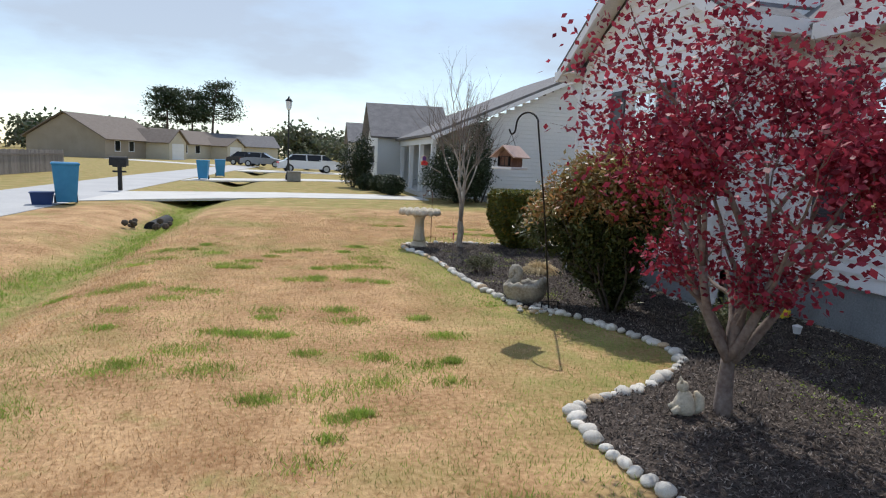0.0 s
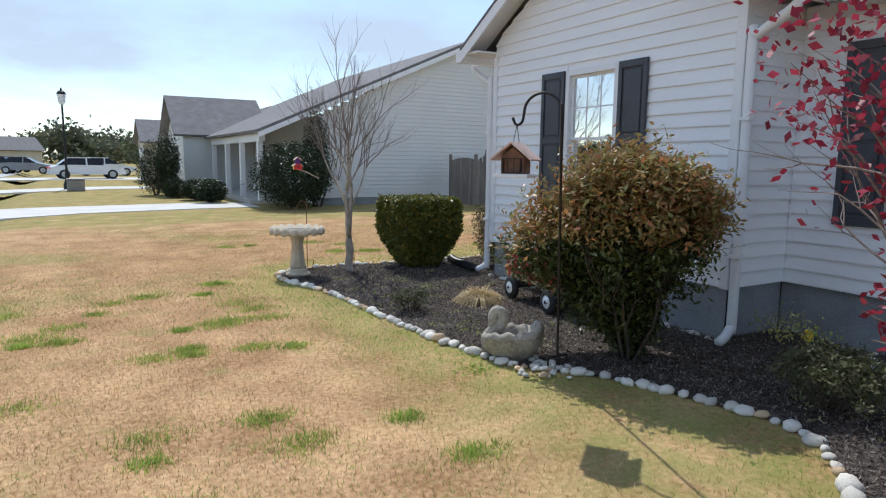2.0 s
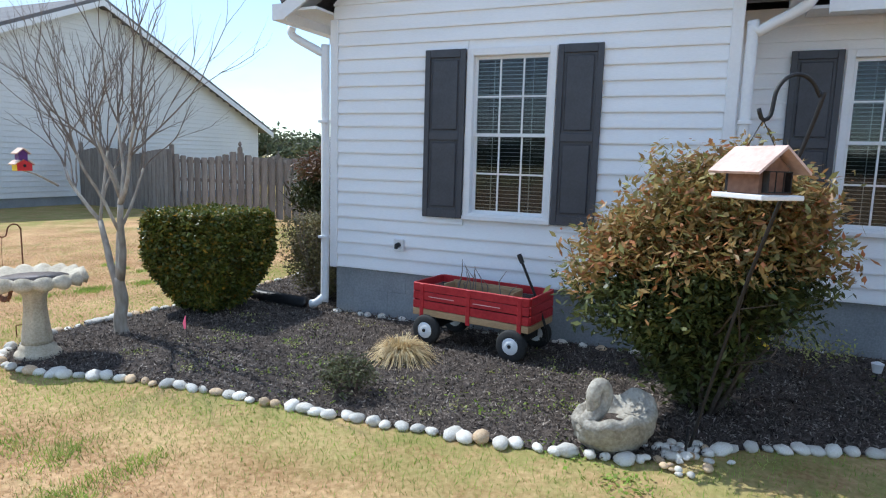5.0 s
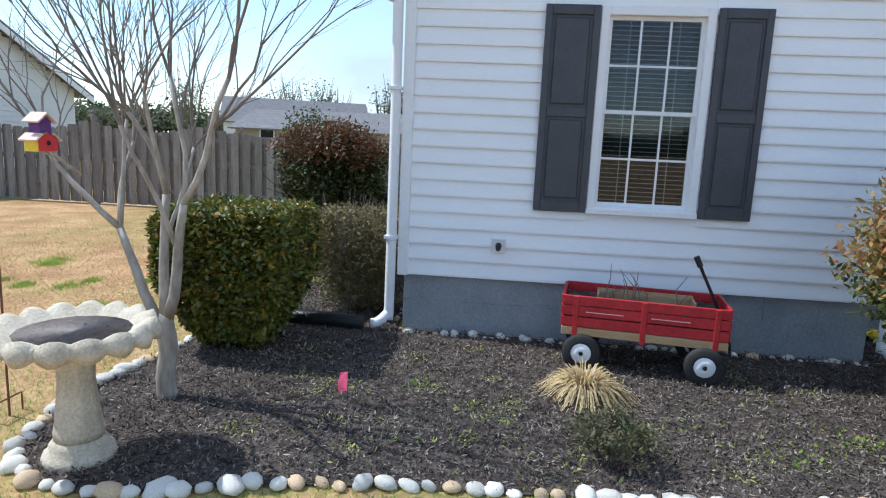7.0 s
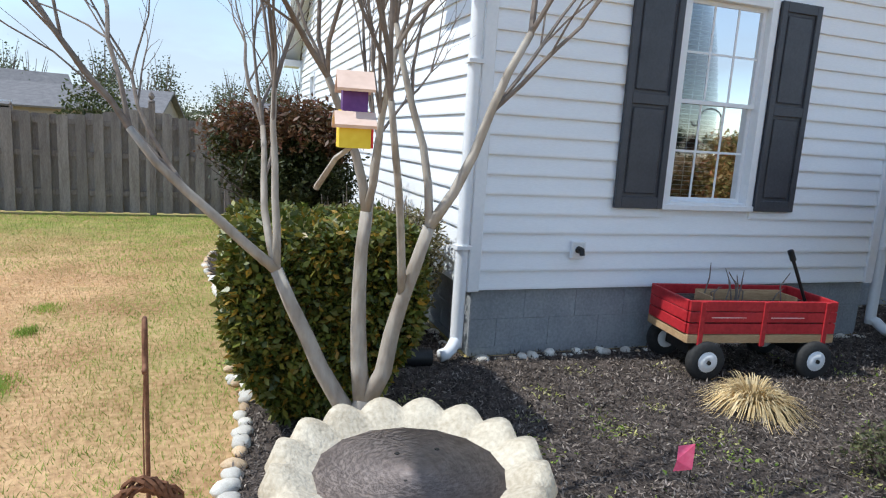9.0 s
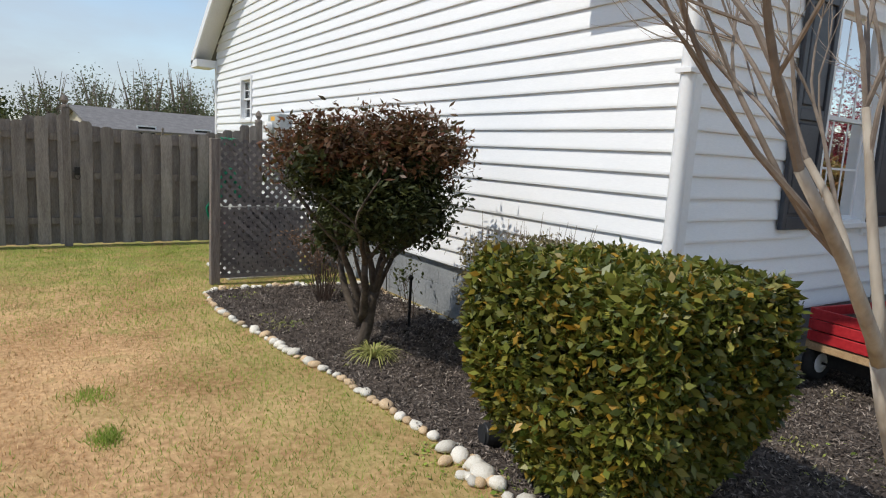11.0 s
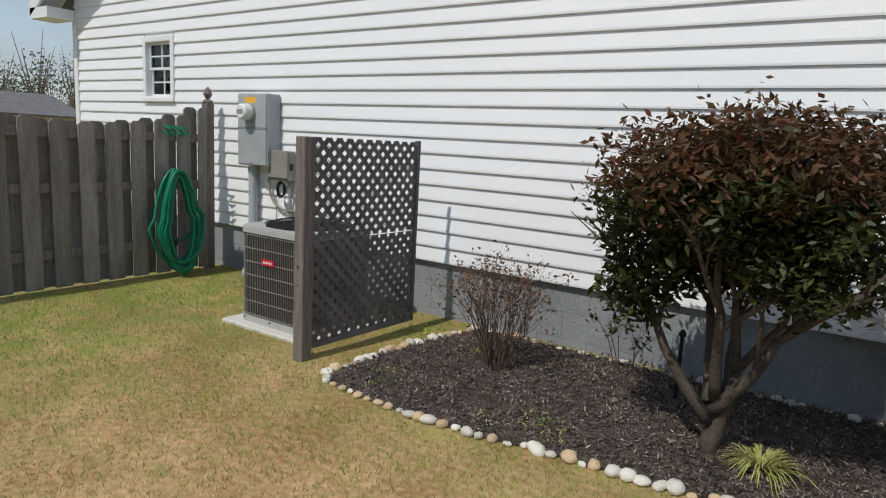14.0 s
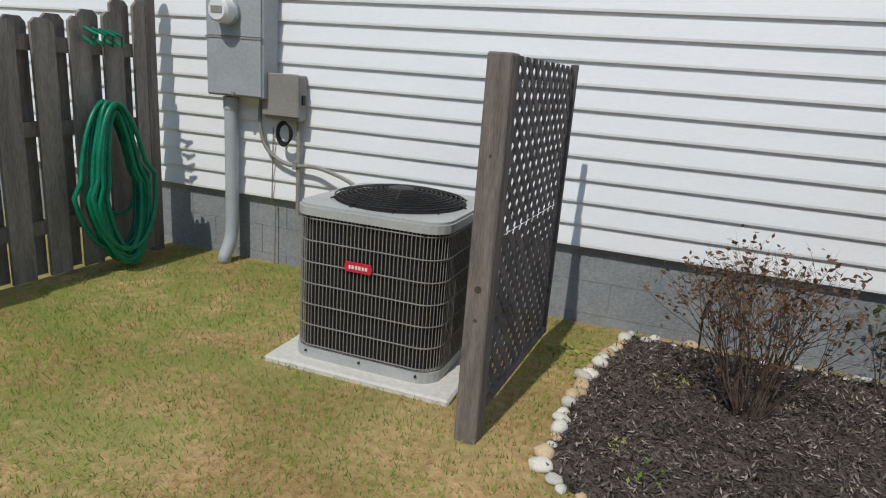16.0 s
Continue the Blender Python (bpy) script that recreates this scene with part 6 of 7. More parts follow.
def hook_pole(name, x, y, z_top, reach, az, radius, material, label, lean=(0.0, 0.0)):
    """A shepherd's hook: pole, curl and tip as one bent rod; lean: how far its foot stands off from below the top."""
    t = thing(name, label, "garden hook", (x, y, 0))
    u = Vector((math.cos(radians(az)), math.sin(radians(az)), 0))
    lx, ly = lean
    arc = [Vector((lx, ly, -0.05)), Vector((lx * 0.5, ly * 0.5, z_top * 0.5)), Vector((0, 0, z_top - reach * 0.6))]
    for k in range(1, 11):
        a = math.pi * k / 10
        arc.append(u * (reach / 2) * (1 - math.cos(a)) + Vector((0, 0, z_top - reach * 0.5 + reach * 0.5 * math.sin(a))))
    arc += [u * (reach + 0.012) + Vector((0, 0, z_top - reach * 0.75)), u * (reach + 0.05) + Vector((0, 0, z_top - reach * 0.82)), u * (reach + 0.075) + Vector((0, 0, z_top - reach * 0.62))]
    part("rod", Mesh().tube(smooth_line(arc, 0.02), radius, 8), material, t, smooth=True)
    part("foot", Mesh().tube([(lx - 0.09, ly, 0.10), (lx + 0.09, ly, 0.10)], radius * 0.8, 6).tube([(lx - 0.09, ly, 0.10), (lx - 0.09, ly, -0.03)], radius * 0.8, 6).tube([(lx + 0.09, ly, 0.10), (lx + 0.09, ly, -0.03)], radius * 0.8, 6), material, t)
    return t, Vector((x, y, 0)) + u * (reach + 0.045) + Vector((0, 0, z_top - reach * 0.82))


_, hang = hook_pole("shepherd_hook", -2.19, -3.93, 1.97, 0.24, 130, 0.009, M_IRON, "black iron shepherd's hook holding a bird feeder", (0.40, 0.42))
bf = thing("bird_feeder", "wooden hopper bird feeder with a copper roof hanging from a hook", "bird feeder", (hang.x, hang.y, 1.44), 40)
part("tray", Mesh().box(-0.15, -0.11, 0, 0.15, 0.11, 0.022, 0.004), M_WHITE, bf, "pale tray")
part("body", Mesh().prism([(-0.075, 0.022), (0.075, 0.022), (0.075, 0.13), (0.0, 0.19), (-0.075, 0.13)], "x", -0.09, 0.09), M_CEDAR, bf)
for s in (-1, 1):
    part("roof_panel", Mesh().prism([(0, 0.225), (s * 0.135, 0.115), (s * 0.13, 0.105), (0, 0.212)], "x", -0.15, 0.15), M_COPPER, bf)
    part("suet_cage", Mesh().box(s * 0.092, -0.06, 0.03, s * 0.125, -0.055, 0.12).box(s * 0.092, 0.055, 0.03, s * 0.125, 0.06, 0.12).box(s * 0.122, -0.06, 0.03, s * 0.126, 0.06, 0.035).box(s * 0.122, -0.06, 0.115, s * 0.126, 0.06, 0.12).box(s * 0.122, -0.02, 0.03, s * 0.126, -0.016, 0.12).box(s * 0.122, 0.02, 0.03, s * 0.126, 0.024, 0.12), M_IRON, bf)
for s in (-1, 1):
    part("hanging_wire", Mesh().tube([(s * 0.1, 0, 0.19), (0, 0, hang.z - 1.44)], 0.0025, 5), M_IRON, bf)

hk2, hang2 = hook_pole("rusty_hook", -2.04, 1.72, 0.95, 0.12, 185, 0.006, M_RUST, "thin rusty garden hook in the lawn beside the bird bath")
orn = thing("wire_ornament", "rusty twig ring ornament hanging beside the bird bath", "ornament", (-2.21, 1.71, 0.44))
for k in range(7):
    ring_ = []
    for i in range(25):
        a = 2 * math.pi * i / 24
        r = 0.085 + 0.012 * math.sin(5 * a + k * 1.3)
        ring_.append((0.012 * math.sin(3 * a + k), r * math.cos(a), r * 1.35 * math.sin(a) + 0.004 * k))
    part("ring", Mesh().tube(ring_, 0.006, 5), M_RUST, orn)
part("hanger", Mesh().tube([(0, 0, 0.115), (0.0, 0.0, 0.3), (hang2.x + 2.21, hang2.y - 1.71, hang2.z - 0.44)], 0.002, 5), M_RUST, orn)

# painted birdhouse in the bare tree
bh = thing("birdhouse", "painted birdhouse in yellow, red and purple on a bare branch", "birdhouse", (-2.30, 1.25, 1.40), 84)
SMALL = Matrix.Diagonal((0.70, 0.70, 0.70, 1))
part("lower_body", Mesh().prism([(-0.075, 0), (0.075, 0), (0.075, 0.075), (0.0, 0.12), (-0.075, 0.075)], "x", -0.05, 0.05).move(SMALL), M_YELLOW, bh)
part("front", Mesh().prism([(-0.073, 0.002), (0.073, 0.002), (0.073, 0.075), (0.0, 0.118), (-0.073, 0.075)], "x", -0.058, -0.051).move(SMALL), M_REDPAINT, bh, "red front")
part("side", Mesh().box(-0.05, -0.081, 0.003, 0.05, -0.0755, 0.078).move(SMALL), M_REDPAINT, bh)
# entrance is a black disc on the front, its inner shade painted
part("hole_shade", Mesh().tube([(-0.0585, 0, 0.055), (-0.06, 0, 0.055)], 0.016, 12).move(SMALL), M_DARK, bh)
part("upper_body", Mesh().prism([(-0.045, 0.10), (0.045, 0.10), (0.045, 0.19), (0.0, 0.225), (-0.045, 0.19)], "x", -0.04, 0.04).move(SMALL), M_PURPLE, bh)
for s in (-1, 1):
    part("roof_board", Mesh().prism([(0, 0.245), (s * 0.075, 0.185), (s * 0.072, 0.176), (0, 0.232)], "x", -0.06, 0.06).move(SMALL), M_PALEROOF, bh)
    part("lower_roof_board", Mesh().prism([(s * 0.046, 0.115), (s * 0.105, 0.072), (s * 0.1, 0.062), (s * 0.046, 0.102)], "x", -0.065, 0.065).move(SMALL), M_PALEROOF, bh)
part("mount", Mesh().tube([(0, 0, 0.004), (0.03, -0.12, -0.03), (0.07, -0.30, -0.12)], [0.006, 0.007, 0.009], 6), M_BARK, bh)


def wagon(x, y, rz):
    """A child's wagon: deck, stake sides, four wheels, axles and the raised handle. Length along local x, handle at +x."""
    t = thing("wagon", "red wooden stake-side wagon full of soil against the house", "wagon", (x, y, 0.012), rz)
    L, Wd = 0.48, 0.21
    part("deck", Mesh().box(-L, -Wd, 0.215, L, Wd, 0.262, 0.004), M_BARE, t, "bare worn wooden deck frame")
    for s in (-1, 1):
        for k, z in enumerate((0.272, 0.340, 0.405)):
            sl = part("side_slat", Mesh().box(-L, s * Wd - 0.009, z, L, s * Wd + 0.009, z + 0.060, 0.003), M_RED, t)
            if k != 1:
                continue
            for a in (-0.28, 0.10):
                part("painted_line", Mesh().box(a - 0.06, s * (Wd + 0.0093) - 0.0006, z + 0.026, a + 0.16, s * (Wd + 0.0093) + 0.0006, z + 0.031), M_PINKWOOD, sl)
        for a in (-L + 0.08, 0.0, L - 0.07):
            part("stake", Mesh().box(a - 0.016, s * Wd + s * 0.009 - 0.007, 0.20, a + 0.016, s * Wd + s * 0.009 + 0.009, 0.462, 0.003), M_RED, t)
        for k, z in enumerate((0.272, 0.340, 0.405)):
            part("end_slat", Mesh().box(s * L - 0.009, -Wd + 0.01, z, s * L + 0.009, Wd - 0.01, z + 0.060, 0.003), M_RED, t)
        part("worn_board", Mesh().box(-L, s * Wd - 0.010, 0.218, L, s * Wd + 0.0115, 0.268, 0.003), M_BARE, t, "bare yellow wood lower board")
    for a in (-L + 0.13, L - 0.12):
        part("axle", Mesh().tube([(a, -Wd - 0.02, 0.115), (a, Wd + 0.02, 0.115)], 0.008, 8), M_IRON, t)
        part("bolster", Mesh().box(a - 0.05, -0.12, 0.12, a + 0.05, 0.12, 0.215), M_IRON, t)
        for s in (-1, 1):
            yc = s * (Wd + 0.01)
            prof = [(0.055, -0.028), (0.10, -0.032), (0.115, -0.015), (0.115, 0.015), (0.10, 0.032), (0.055, 0.028)]
            ty = Mesh().lathe(prof, 28)
            ty.move(Matrix.Translation((a, yc, 0.115)) @ Matrix.Rotation(radians(90), 4, "X"))
            w = part("wheel", ty, M_RUBBER, t, "black rubber tyre", smooth=True)
            part("hub", Mesh().lathe([(0.062, -0.027), (0.06, -0.03), (0.03, -0.033), (0.014, -0.04), (0.014, 0.04), (0.03, 0.033), (0.06, 0.03), (0.062, 0.027)], 20).move(Matrix.Translation((a, yc, 0.115)) @ Matrix.Rotation(radians(90), 4, "X")), M_WHITE, w, "white steel hub", smooth=True)
            part("hub_cap", Mesh().tube([(a, yc + s * 0.04, 0.115), (a, yc + s * 0.046, 0.115)], 0.012, 10), M_IRON, w)
    part("handle", Mesh().tube([(L + 0.0, 0, 0.14), (L + 0.06, 0, 0.13), (L + 0.05, 0, 0.2), (L - 0.04, 0, 0.42), (L - 0.17, 0, 0.68)], 0.010, 8), M_IRON, t, "black steel handle")
    part("grip", Mesh().tube([(L - 0.165, 0, 0.67), (L - 0.195, 0, 0.73)], 0.018, 10), M_BLACK, t)
    part("planter_soil", Mesh().box(-L + 0.02, -Wd + 0.02, 0.262, L - 0.02, Wd - 0.02, 0.405), M_MULCH, t)
    part("inner_box", Mesh().box(-0.28, 0.05, 0.40, 0.30, 0.062, 0.47).box(-0.28, -0.1, 0.40, -0.268, 0.05, 0.46).box(0.288, -0.1, 0.40, 0.30, 0.05, 0.46), M_BARE, t)
    rr = random.Random(12)
    for k in range(12):
        a, b = rr.uniform(-0.25, 0.25), rr.uniform(-0.1, 0.1)
        h = rr.uniform(0.08, 0.24)
        part("dry_stem", Mesh().tube([(a, b, 0.40), (a + rr.uniform(-0.03, 0.03), b, 0.40 + h * 0.6), (a + rr.uniform(-0.08, 0.08), b, 0.40 + h)], [0.005, 0.004, 0.002], 4), M_TWIG, t)
    return t


wagon(-0.48, -1.80, -98).scale = (1.12, 1.12, 1.12)
fl = thing("marker_flag", "small pink marker flag on a wire in the mulch", "flag", (-2.05, -0.09, 0.0), 30)
part("wire", Mesh().tube([(0, 0, -0.02), (0.01, 0, 0.2), (0.0, 0, 0.40)], 0.0016, 5), M_IRON, fl)
part("flag", Mesh().add([(0, 0, 0.40), (0.05, 0.02, 0.38), (0.045, 0.035, 0.33), (0.055, 0.03, 0.28), (0.0, 0.002, 0.30), (0.0, 0.003, 0.40), (0.052, 0.023, 0.38), (0.047, 0.038, 0.33), (0.057, 0.033, 0.28), (0.0, 0.005, 0.30)], [(0, 1, 2, 4), (2, 3, 4), (5, 9, 7, 6), (7, 9, 8)]), M_PINK, fl)
yf = thing("toy_truck", "small yellow plastic toy beside the downspout", "toy", (0.60, -4.0, 0.012), 20)
part("body", Mesh().box(-0.08, -0.04, 0.02, 0.08, 0.04, 0.06, 0.01), M_YELLOW, yf)
part("cab", Mesh().box(0.02, -0.035, 0.06, 0.075, 0.035, 0.10, 0.01), M_YELLOW, yf)
for a in (-0.05, 0.05):
    for s in (-1, 1):
        part("wheel", Mesh().tube([(a, s * 0.035, 0.02), (a, s * 0.05, 0.02)], 0.02, 10), M_BLACK, yf)
so = thing("garden_stake", "short black garden stake standing in the mulch", "stake", (2.05, 0.48, 0.0))
part("rod", Mesh().tube([(0, 0, -0.03), (0, 0, 0.40)], 0.012, 8), M_IRON, so)
part("cap", Mesh().lathe([(0.02, 0.40), (0.022, 0.42), (0.008, 0.44)], 10), M_IRON, so)
sl_ = thing("solar_light", "small white solar garden light in the mulch", "garden light", (0.1, -4.75, 0.0))
part("stake", Mesh().tube([(0, 0, -0.02), (0, 0, 0.08)], 0.008, 8), M_BLACK, sl_)
part("lantern", Mesh().lathe([(0.03, 0.08), (0.04, 0.13), (0.045, 0.15), (0.01, 0.165)], 12), M_WHITE, sl_)


# ---- side yard equipment ----
def condenser(x0, y0, x1, y1):
    cx, cy = (x0 + x1) / 2, (y0 + y1) / 2
    t = thing("air_conditioner", "grey outdoor air conditioner with black fan guard on concrete pad", "air conditioner", (cx, cy, 0.028))
    h, r, H = (x1 - x0) / 2, 0.105, 0.735
    def ring(s, rr_):
        pts = []
        for qx, qy, a0 in ((1, 1, 0), (-1, 1, 90), (-1, -1, 180), (1, -1, 270)):
            for k in range(6):
                a = radians(a0 + 18 * k)
                pts.append((qx * (s - rr_) + rr_ * math.cos(a), qy * (s - rr_) + rr_ * math.sin(a)))
        return pts
    part("base_pan", Mesh().prism(ring(h, r), "z", 0.0, 0.05), M_ACGREY, t)
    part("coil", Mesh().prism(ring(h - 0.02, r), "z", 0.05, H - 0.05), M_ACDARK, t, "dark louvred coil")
    outer = ring(h - 0.006, r)
    # wire guard: every upright and band a piece
    per = []
    n = len(outer)
    for i in range(n):
        a, b = Vector(outer[i]), Vector(outer[(i + 1) % n])
        ln = (b - a).length
        k = max(1, round(ln / 0.0195))
        for j in range(k):
            per.append(a.lerp(b, j / k))
    rod = Mesh().tube([(0, 0, 0.05), (0, 0, H - 0.05)], 0.0024, 4).data("guard_rod", M_ACWIRE)
    for p in per:
        o = part("guard_rod", rod, M_ACWIRE, t)
        o.location = (p.x, p.y, 0)
    for k in range(7):
        z = 0.065 + (H - 0.13) * k / 6
        part("guard_band", Mesh().tube([(p[0] * 1.003, p[1] * 1.003, z) for p in outer] + [(outer[0][0], outer[0][1], z)], 0.0034, 5), M_ACWIRE, t)
    part("top_cover", Mesh().prism(ring(h + 0.004, r + 0.004), "z", H - 0.05, H - 0.012).prism(ring(h - 0.004, r), "z", H - 0.012, H), M_ACGREY, t)
    # no well is cut: a black disc paints the shade below the guard
    part("fan_opening_shade", Mesh().lathe([(0.318, H + 0.001), (0.312, H + 0.004), (0.02, H + 0.004)], 32), M_DARK, t)
    for k in range(13):
        rr_ = 0.03 + 0.0235 * k
        z = H + 0.012 + 0.045 * (1 - (rr_ / 0.33) ** 2)
        part("fan_guard_ring", Mesh().tube([(rr_ * math.cos(2 * math.pi * i / 36), rr_ * math.sin(2 * math.pi * i / 36), z) for i in range(37)], 0.0036, 5), M_IRON, t)
    for k in range(10):
        a = 2 * math.pi * k / 10
        part("fan_guard_spoke", Mesh().tube([(0.03 * math.cos(a), 0.03 * math.sin(a), H + 0.057), (0.19 * math.cos(a), 0.19 * math.sin(a), H + 0.042), (0.335 * math.cos(a), 0.335 * math.sin(a), H + 0.004)], 0.004, 5), M_IRON, t)
    part("fan_hub", Mesh().lathe([(0.07, H + 0.05), (0.06, H + 0.06), (0.01, H + 0.064)], 18), M_IRON, t)
    bd = part("badge", Mesh().prism([(-0.062, -0.022), (0.062, -0.022), (0.068, 0.0), (0.062, 0.022), (-0.062, 0.022), (-0.068, 0.0)], "y", 0, 0.008).move(Matrix.Translation((0.02, h, 0.485))), M_BADGE, t, "red maker's badge")
    for k, (a, w_) in enumerate(((-0.045, 0.011), (-0.029, 0.009), (-0.013, 0.011), (0.003, 0.011), (0.02, 0.011), (0.036, 0.009))):
        part("badge_mark", Mesh().box(a, 0.0, -0.008, a + w_, 0.0095, 0.008).move(Matrix.Translation((0.02, h, 0.485))), M_WHITE, bd)
    for k in (-0.28, 0.0, 0.28):
        part("screw", Mesh().tube([(k, h + 0.002, H - 0.055), (k, h + 0.009, H - 0.055)], 0.006, 8), M_IRON, t)
        part("screw", Mesh().tube([(k, h + 0.0, 0.035), (k, h + 0.006, 0.035)], 0.006, 8), M_IRON, t)


solid("concrete_pad", Mesh().box(4.32, 0.40, -0.03, 5.25, 1.30, 0.028, 0.01), M_CONC, "worn concrete pad under the air conditioner", "pad")
condenser(4.42, 0.48, 5.16, 1.22)

# lattice screen on a post
LX, LY0, LY1 = 4.17, 0.41, 1.43
lat = thing("lattice_screen", "weathered grey wooden lattice screen on a post", "lattice screen", (LX, LY1, 0.0), -3.2)
post = part("post", Mesh().box(-0.045, 0.0, -0.05, 0.045, 0.09, 1.44, 0.006), M_POSTWOOD, lat)
for z, r in ((0.62, 0.014), (0.50, 0.008), (1.1, 0.006)):
    part("knot", Mesh().tube([(0.0, 0.0895, z), (0.0, 0.0915, z)], r, 12), M_DBARK, post)


def slats(z0, z1, step, wide):
    y0, y1 = -(LY1 - LY0), 0.0
    for s, xo in ((1, -0.0019), (-1, 0.0019)):
        c = -3.0
        while c < 4.0:
            # centre line: y = y0 + c + s * (z - z0)
            pts = []
            for e in (-wide, wide):
                cc = c + e
                seg = []
                for zz in (z0, z1):
                    seg.append((y0 + cc + (zz - z0 if s > 0 else z1 - zz), zz))
                pts.append(seg)
            # clip to the panel
            poly = [pts[0][0], pts[0][1], pts[1][1], pts[1][0]]
            for axis_lim, keep in ((y0, 1), (y1, -1)):
                outp = []
                for i in range(len(poly)):
                    a, b = poly[i], poly[(i + 1) % len(poly)]
                    ina, inb = (a[0] - axis_lim) * keep >= 0, (b[0] - axis_lim) * keep >= 0
                    if ina:
                        outp.append(a)
                    if ina != inb:
                        f = (axis_lim - a[0]) / (b[0] - a[0])
                        outp.append((axis_lim, a[1] + f * (b[1] - a[1])))
                poly = outp
                if not poly:
                    break
            if poly and len(poly) > 2:
                ar = abs(sum(poly[i][0] * poly[(i + 1) % len(poly)][1] - poly[(i + 1) % len(poly)][0] * poly[i][1] for i in range(len(poly)))) / 2
                if ar > 0.0004:
                    part("slat", Mesh().prism(poly, "x", xo - 0.0018, xo + 0.0018), M_LATTICE, lat)
            c += step


slats(0.78, 1.44, 0.092, 0.024)
slats(0.10, 0.772, 0.092, 0.028)
part("end_batten", Mesh().box(-0.016, LY0 - LY1 - 0.03, 0.06, 0.016, LY0 - LY1 + 0.0, 1.45), M_LATTICE, lat)
part("bottom_batten", Mesh().box(-0.014, LY0 - LY1, 0.06, 0.014, -0.001, 0.10), M_LATTICE, lat)

# electric meter, its conduit, the small box, cables
mt = thing("electric_meter", "grey electric meter cabinet with a glass meter on the siding", "electric meter", (6.275, 0.02, 1.13))
part("cabinet", Mesh().box(-0.215, 0, 0, 0.215, 0.16, 0.69, 0.008), M_METER, mt)
part("lower_door", Mesh().box(-0.205, 0.161, 0.01, 0.205, 0.172, 0.355, 0.004), M_METER, mt)
ud = part("upper_door", Mesh().box(-0.205, 0.161, 0.365, 0.205, 0.172, 0.68, 0.004), M_METER, mt)
part("collar", Mesh().tube([(0.03, 0.172, 0.51), (0.03, 0.20, 0.51)], 0.088, 24), M_METER, ud)
part("meter_glass", Mesh().tube([(0.03, 0.20, 0.51), (0.03, 0.27, 0.51), (0.03, 0.285, 0.51)], [0.078, 0.074, 0.06], 24), M_WHITE, ud, "pale round meter face under glass", smooth=False)
part("dial", Mesh().box(-0.01, 0.2855, 0.49, 0.07, 0.288, 0.53), M_TAUPE, ud)
part("warning_label", Mesh().box(-0.06, 0.1725, 0.60, 0.10, 0.174, 0.655), M_ORANGE, ud, "orange warning label")
part("hinge", Mesh().box(-0.212, 0.15, 0.352, 0.212, 0.176, 0.364), M_TAUPE, mt)
part("latch", Mesh().tube([(0.0, 0.17, 0.02), (0.0, 0.185, 0.02)], 0.012, 10), M_TAUPE, mt)
cd = thing("conduit", "grey plastic conduit from the meter cabinet to the ground", "conduit", (6.385, 0.08, 0.0))
part("pipe", Mesh().tube(smooth_line([(0, 0, 1.12), (0, 0, 0.6), (0, 0.01, 0.2), (0.01, 0.07, 0.05), (0.012, 0.09, -0.03)], 0.06), 0.045, 16), M_PVC, cd, smooth=True)
part("coupling", Mesh().tube([(0, 0, 1.04), (0, 0, 1.12)], 0.05, 16), M_PVC, cd)
jb = thing("junction_box", "taupe cable junction box on the siding", "junction box", (5.97, 0.02, 1.01))
part("box", Mesh().box(-0.13, 0, 0, 0.13, 0.10, 0.28, 0.008), M_TAUPE, jb)
part("lid", Mesh().box(-0.135, 0.1, 0.02, 0.135, 0.115, 0.285, 0.006), M_TAUPE, jb)
part("stub_conduit", Mesh().tube([(-0.09, 0.03, 0.0), (-0.09, 0.03, -0.62)], 0.017, 10), M_TAUPE, jb)
part("hasp", Mesh().box(-0.14, 0.04, 0.1, -0.131, 0.07, 0.16), M_IRON, jb)
for k in range(4):
    c = [(0.0 + 0.05 * math.cos(a) , 0.05 + 0.008 * k, -0.09 + (0.06 + 0.006 * k) * math.sin(a)) for a in [2 * math.pi * i / 20 for i in range(21)]]
    part("cable_loop", Mesh().tube(c, 0.006, 6), M_BLACK, jb)
wc = thing("power_cable", "grey flexible conduit running to the air conditioner", "cable", (6.17, 0.03, 0.0))
part("cable", Mesh().tube(smooth_line([(0, 0.02, 1.14), (0.0, 0.03, 0.95), (-0.06, 0.03, 0.80), (-0.22, 0.03, 0.72), (-0.45, 0.06, 0.73), (-0.75, 0.2, 0.70), (-0.98, 0.5, 0.70), (-1.06, 0.75, 0.68)], 0.03), 0.013, 8), M_TAUPE, wc, smooth=True)
part("clip", Mesh().box(-0.29, 0.0, 0.695, -0.26, 0.05, 0.745), M_TAUPE, wc)
gw = thing("ground_wire", "thin grounding wire on the foundation", "wire", (6.09, 0.01, 0.0))
part("wire", Mesh().tube([(0, 0.02, 0.95), (0.01, 0.02, 0.45), (0.0, -0.01, 0.42), (0.0, 0.0, 0.0)], 0.004, 5), M_TWIG, gw)
vw = thing("wall_wire", "thin dark wire rising from the bed against the foundation", "wire", (3.30, -0.015, 0.0))
part("wire", Mesh().tube([(0, 0.02, -0.02), (0.01, 0.02, 0.2), (-0.02, 0.03, 0.36), (-0.06, 0.08, 0.46)], 0.006, 5), M_IRON, vw)

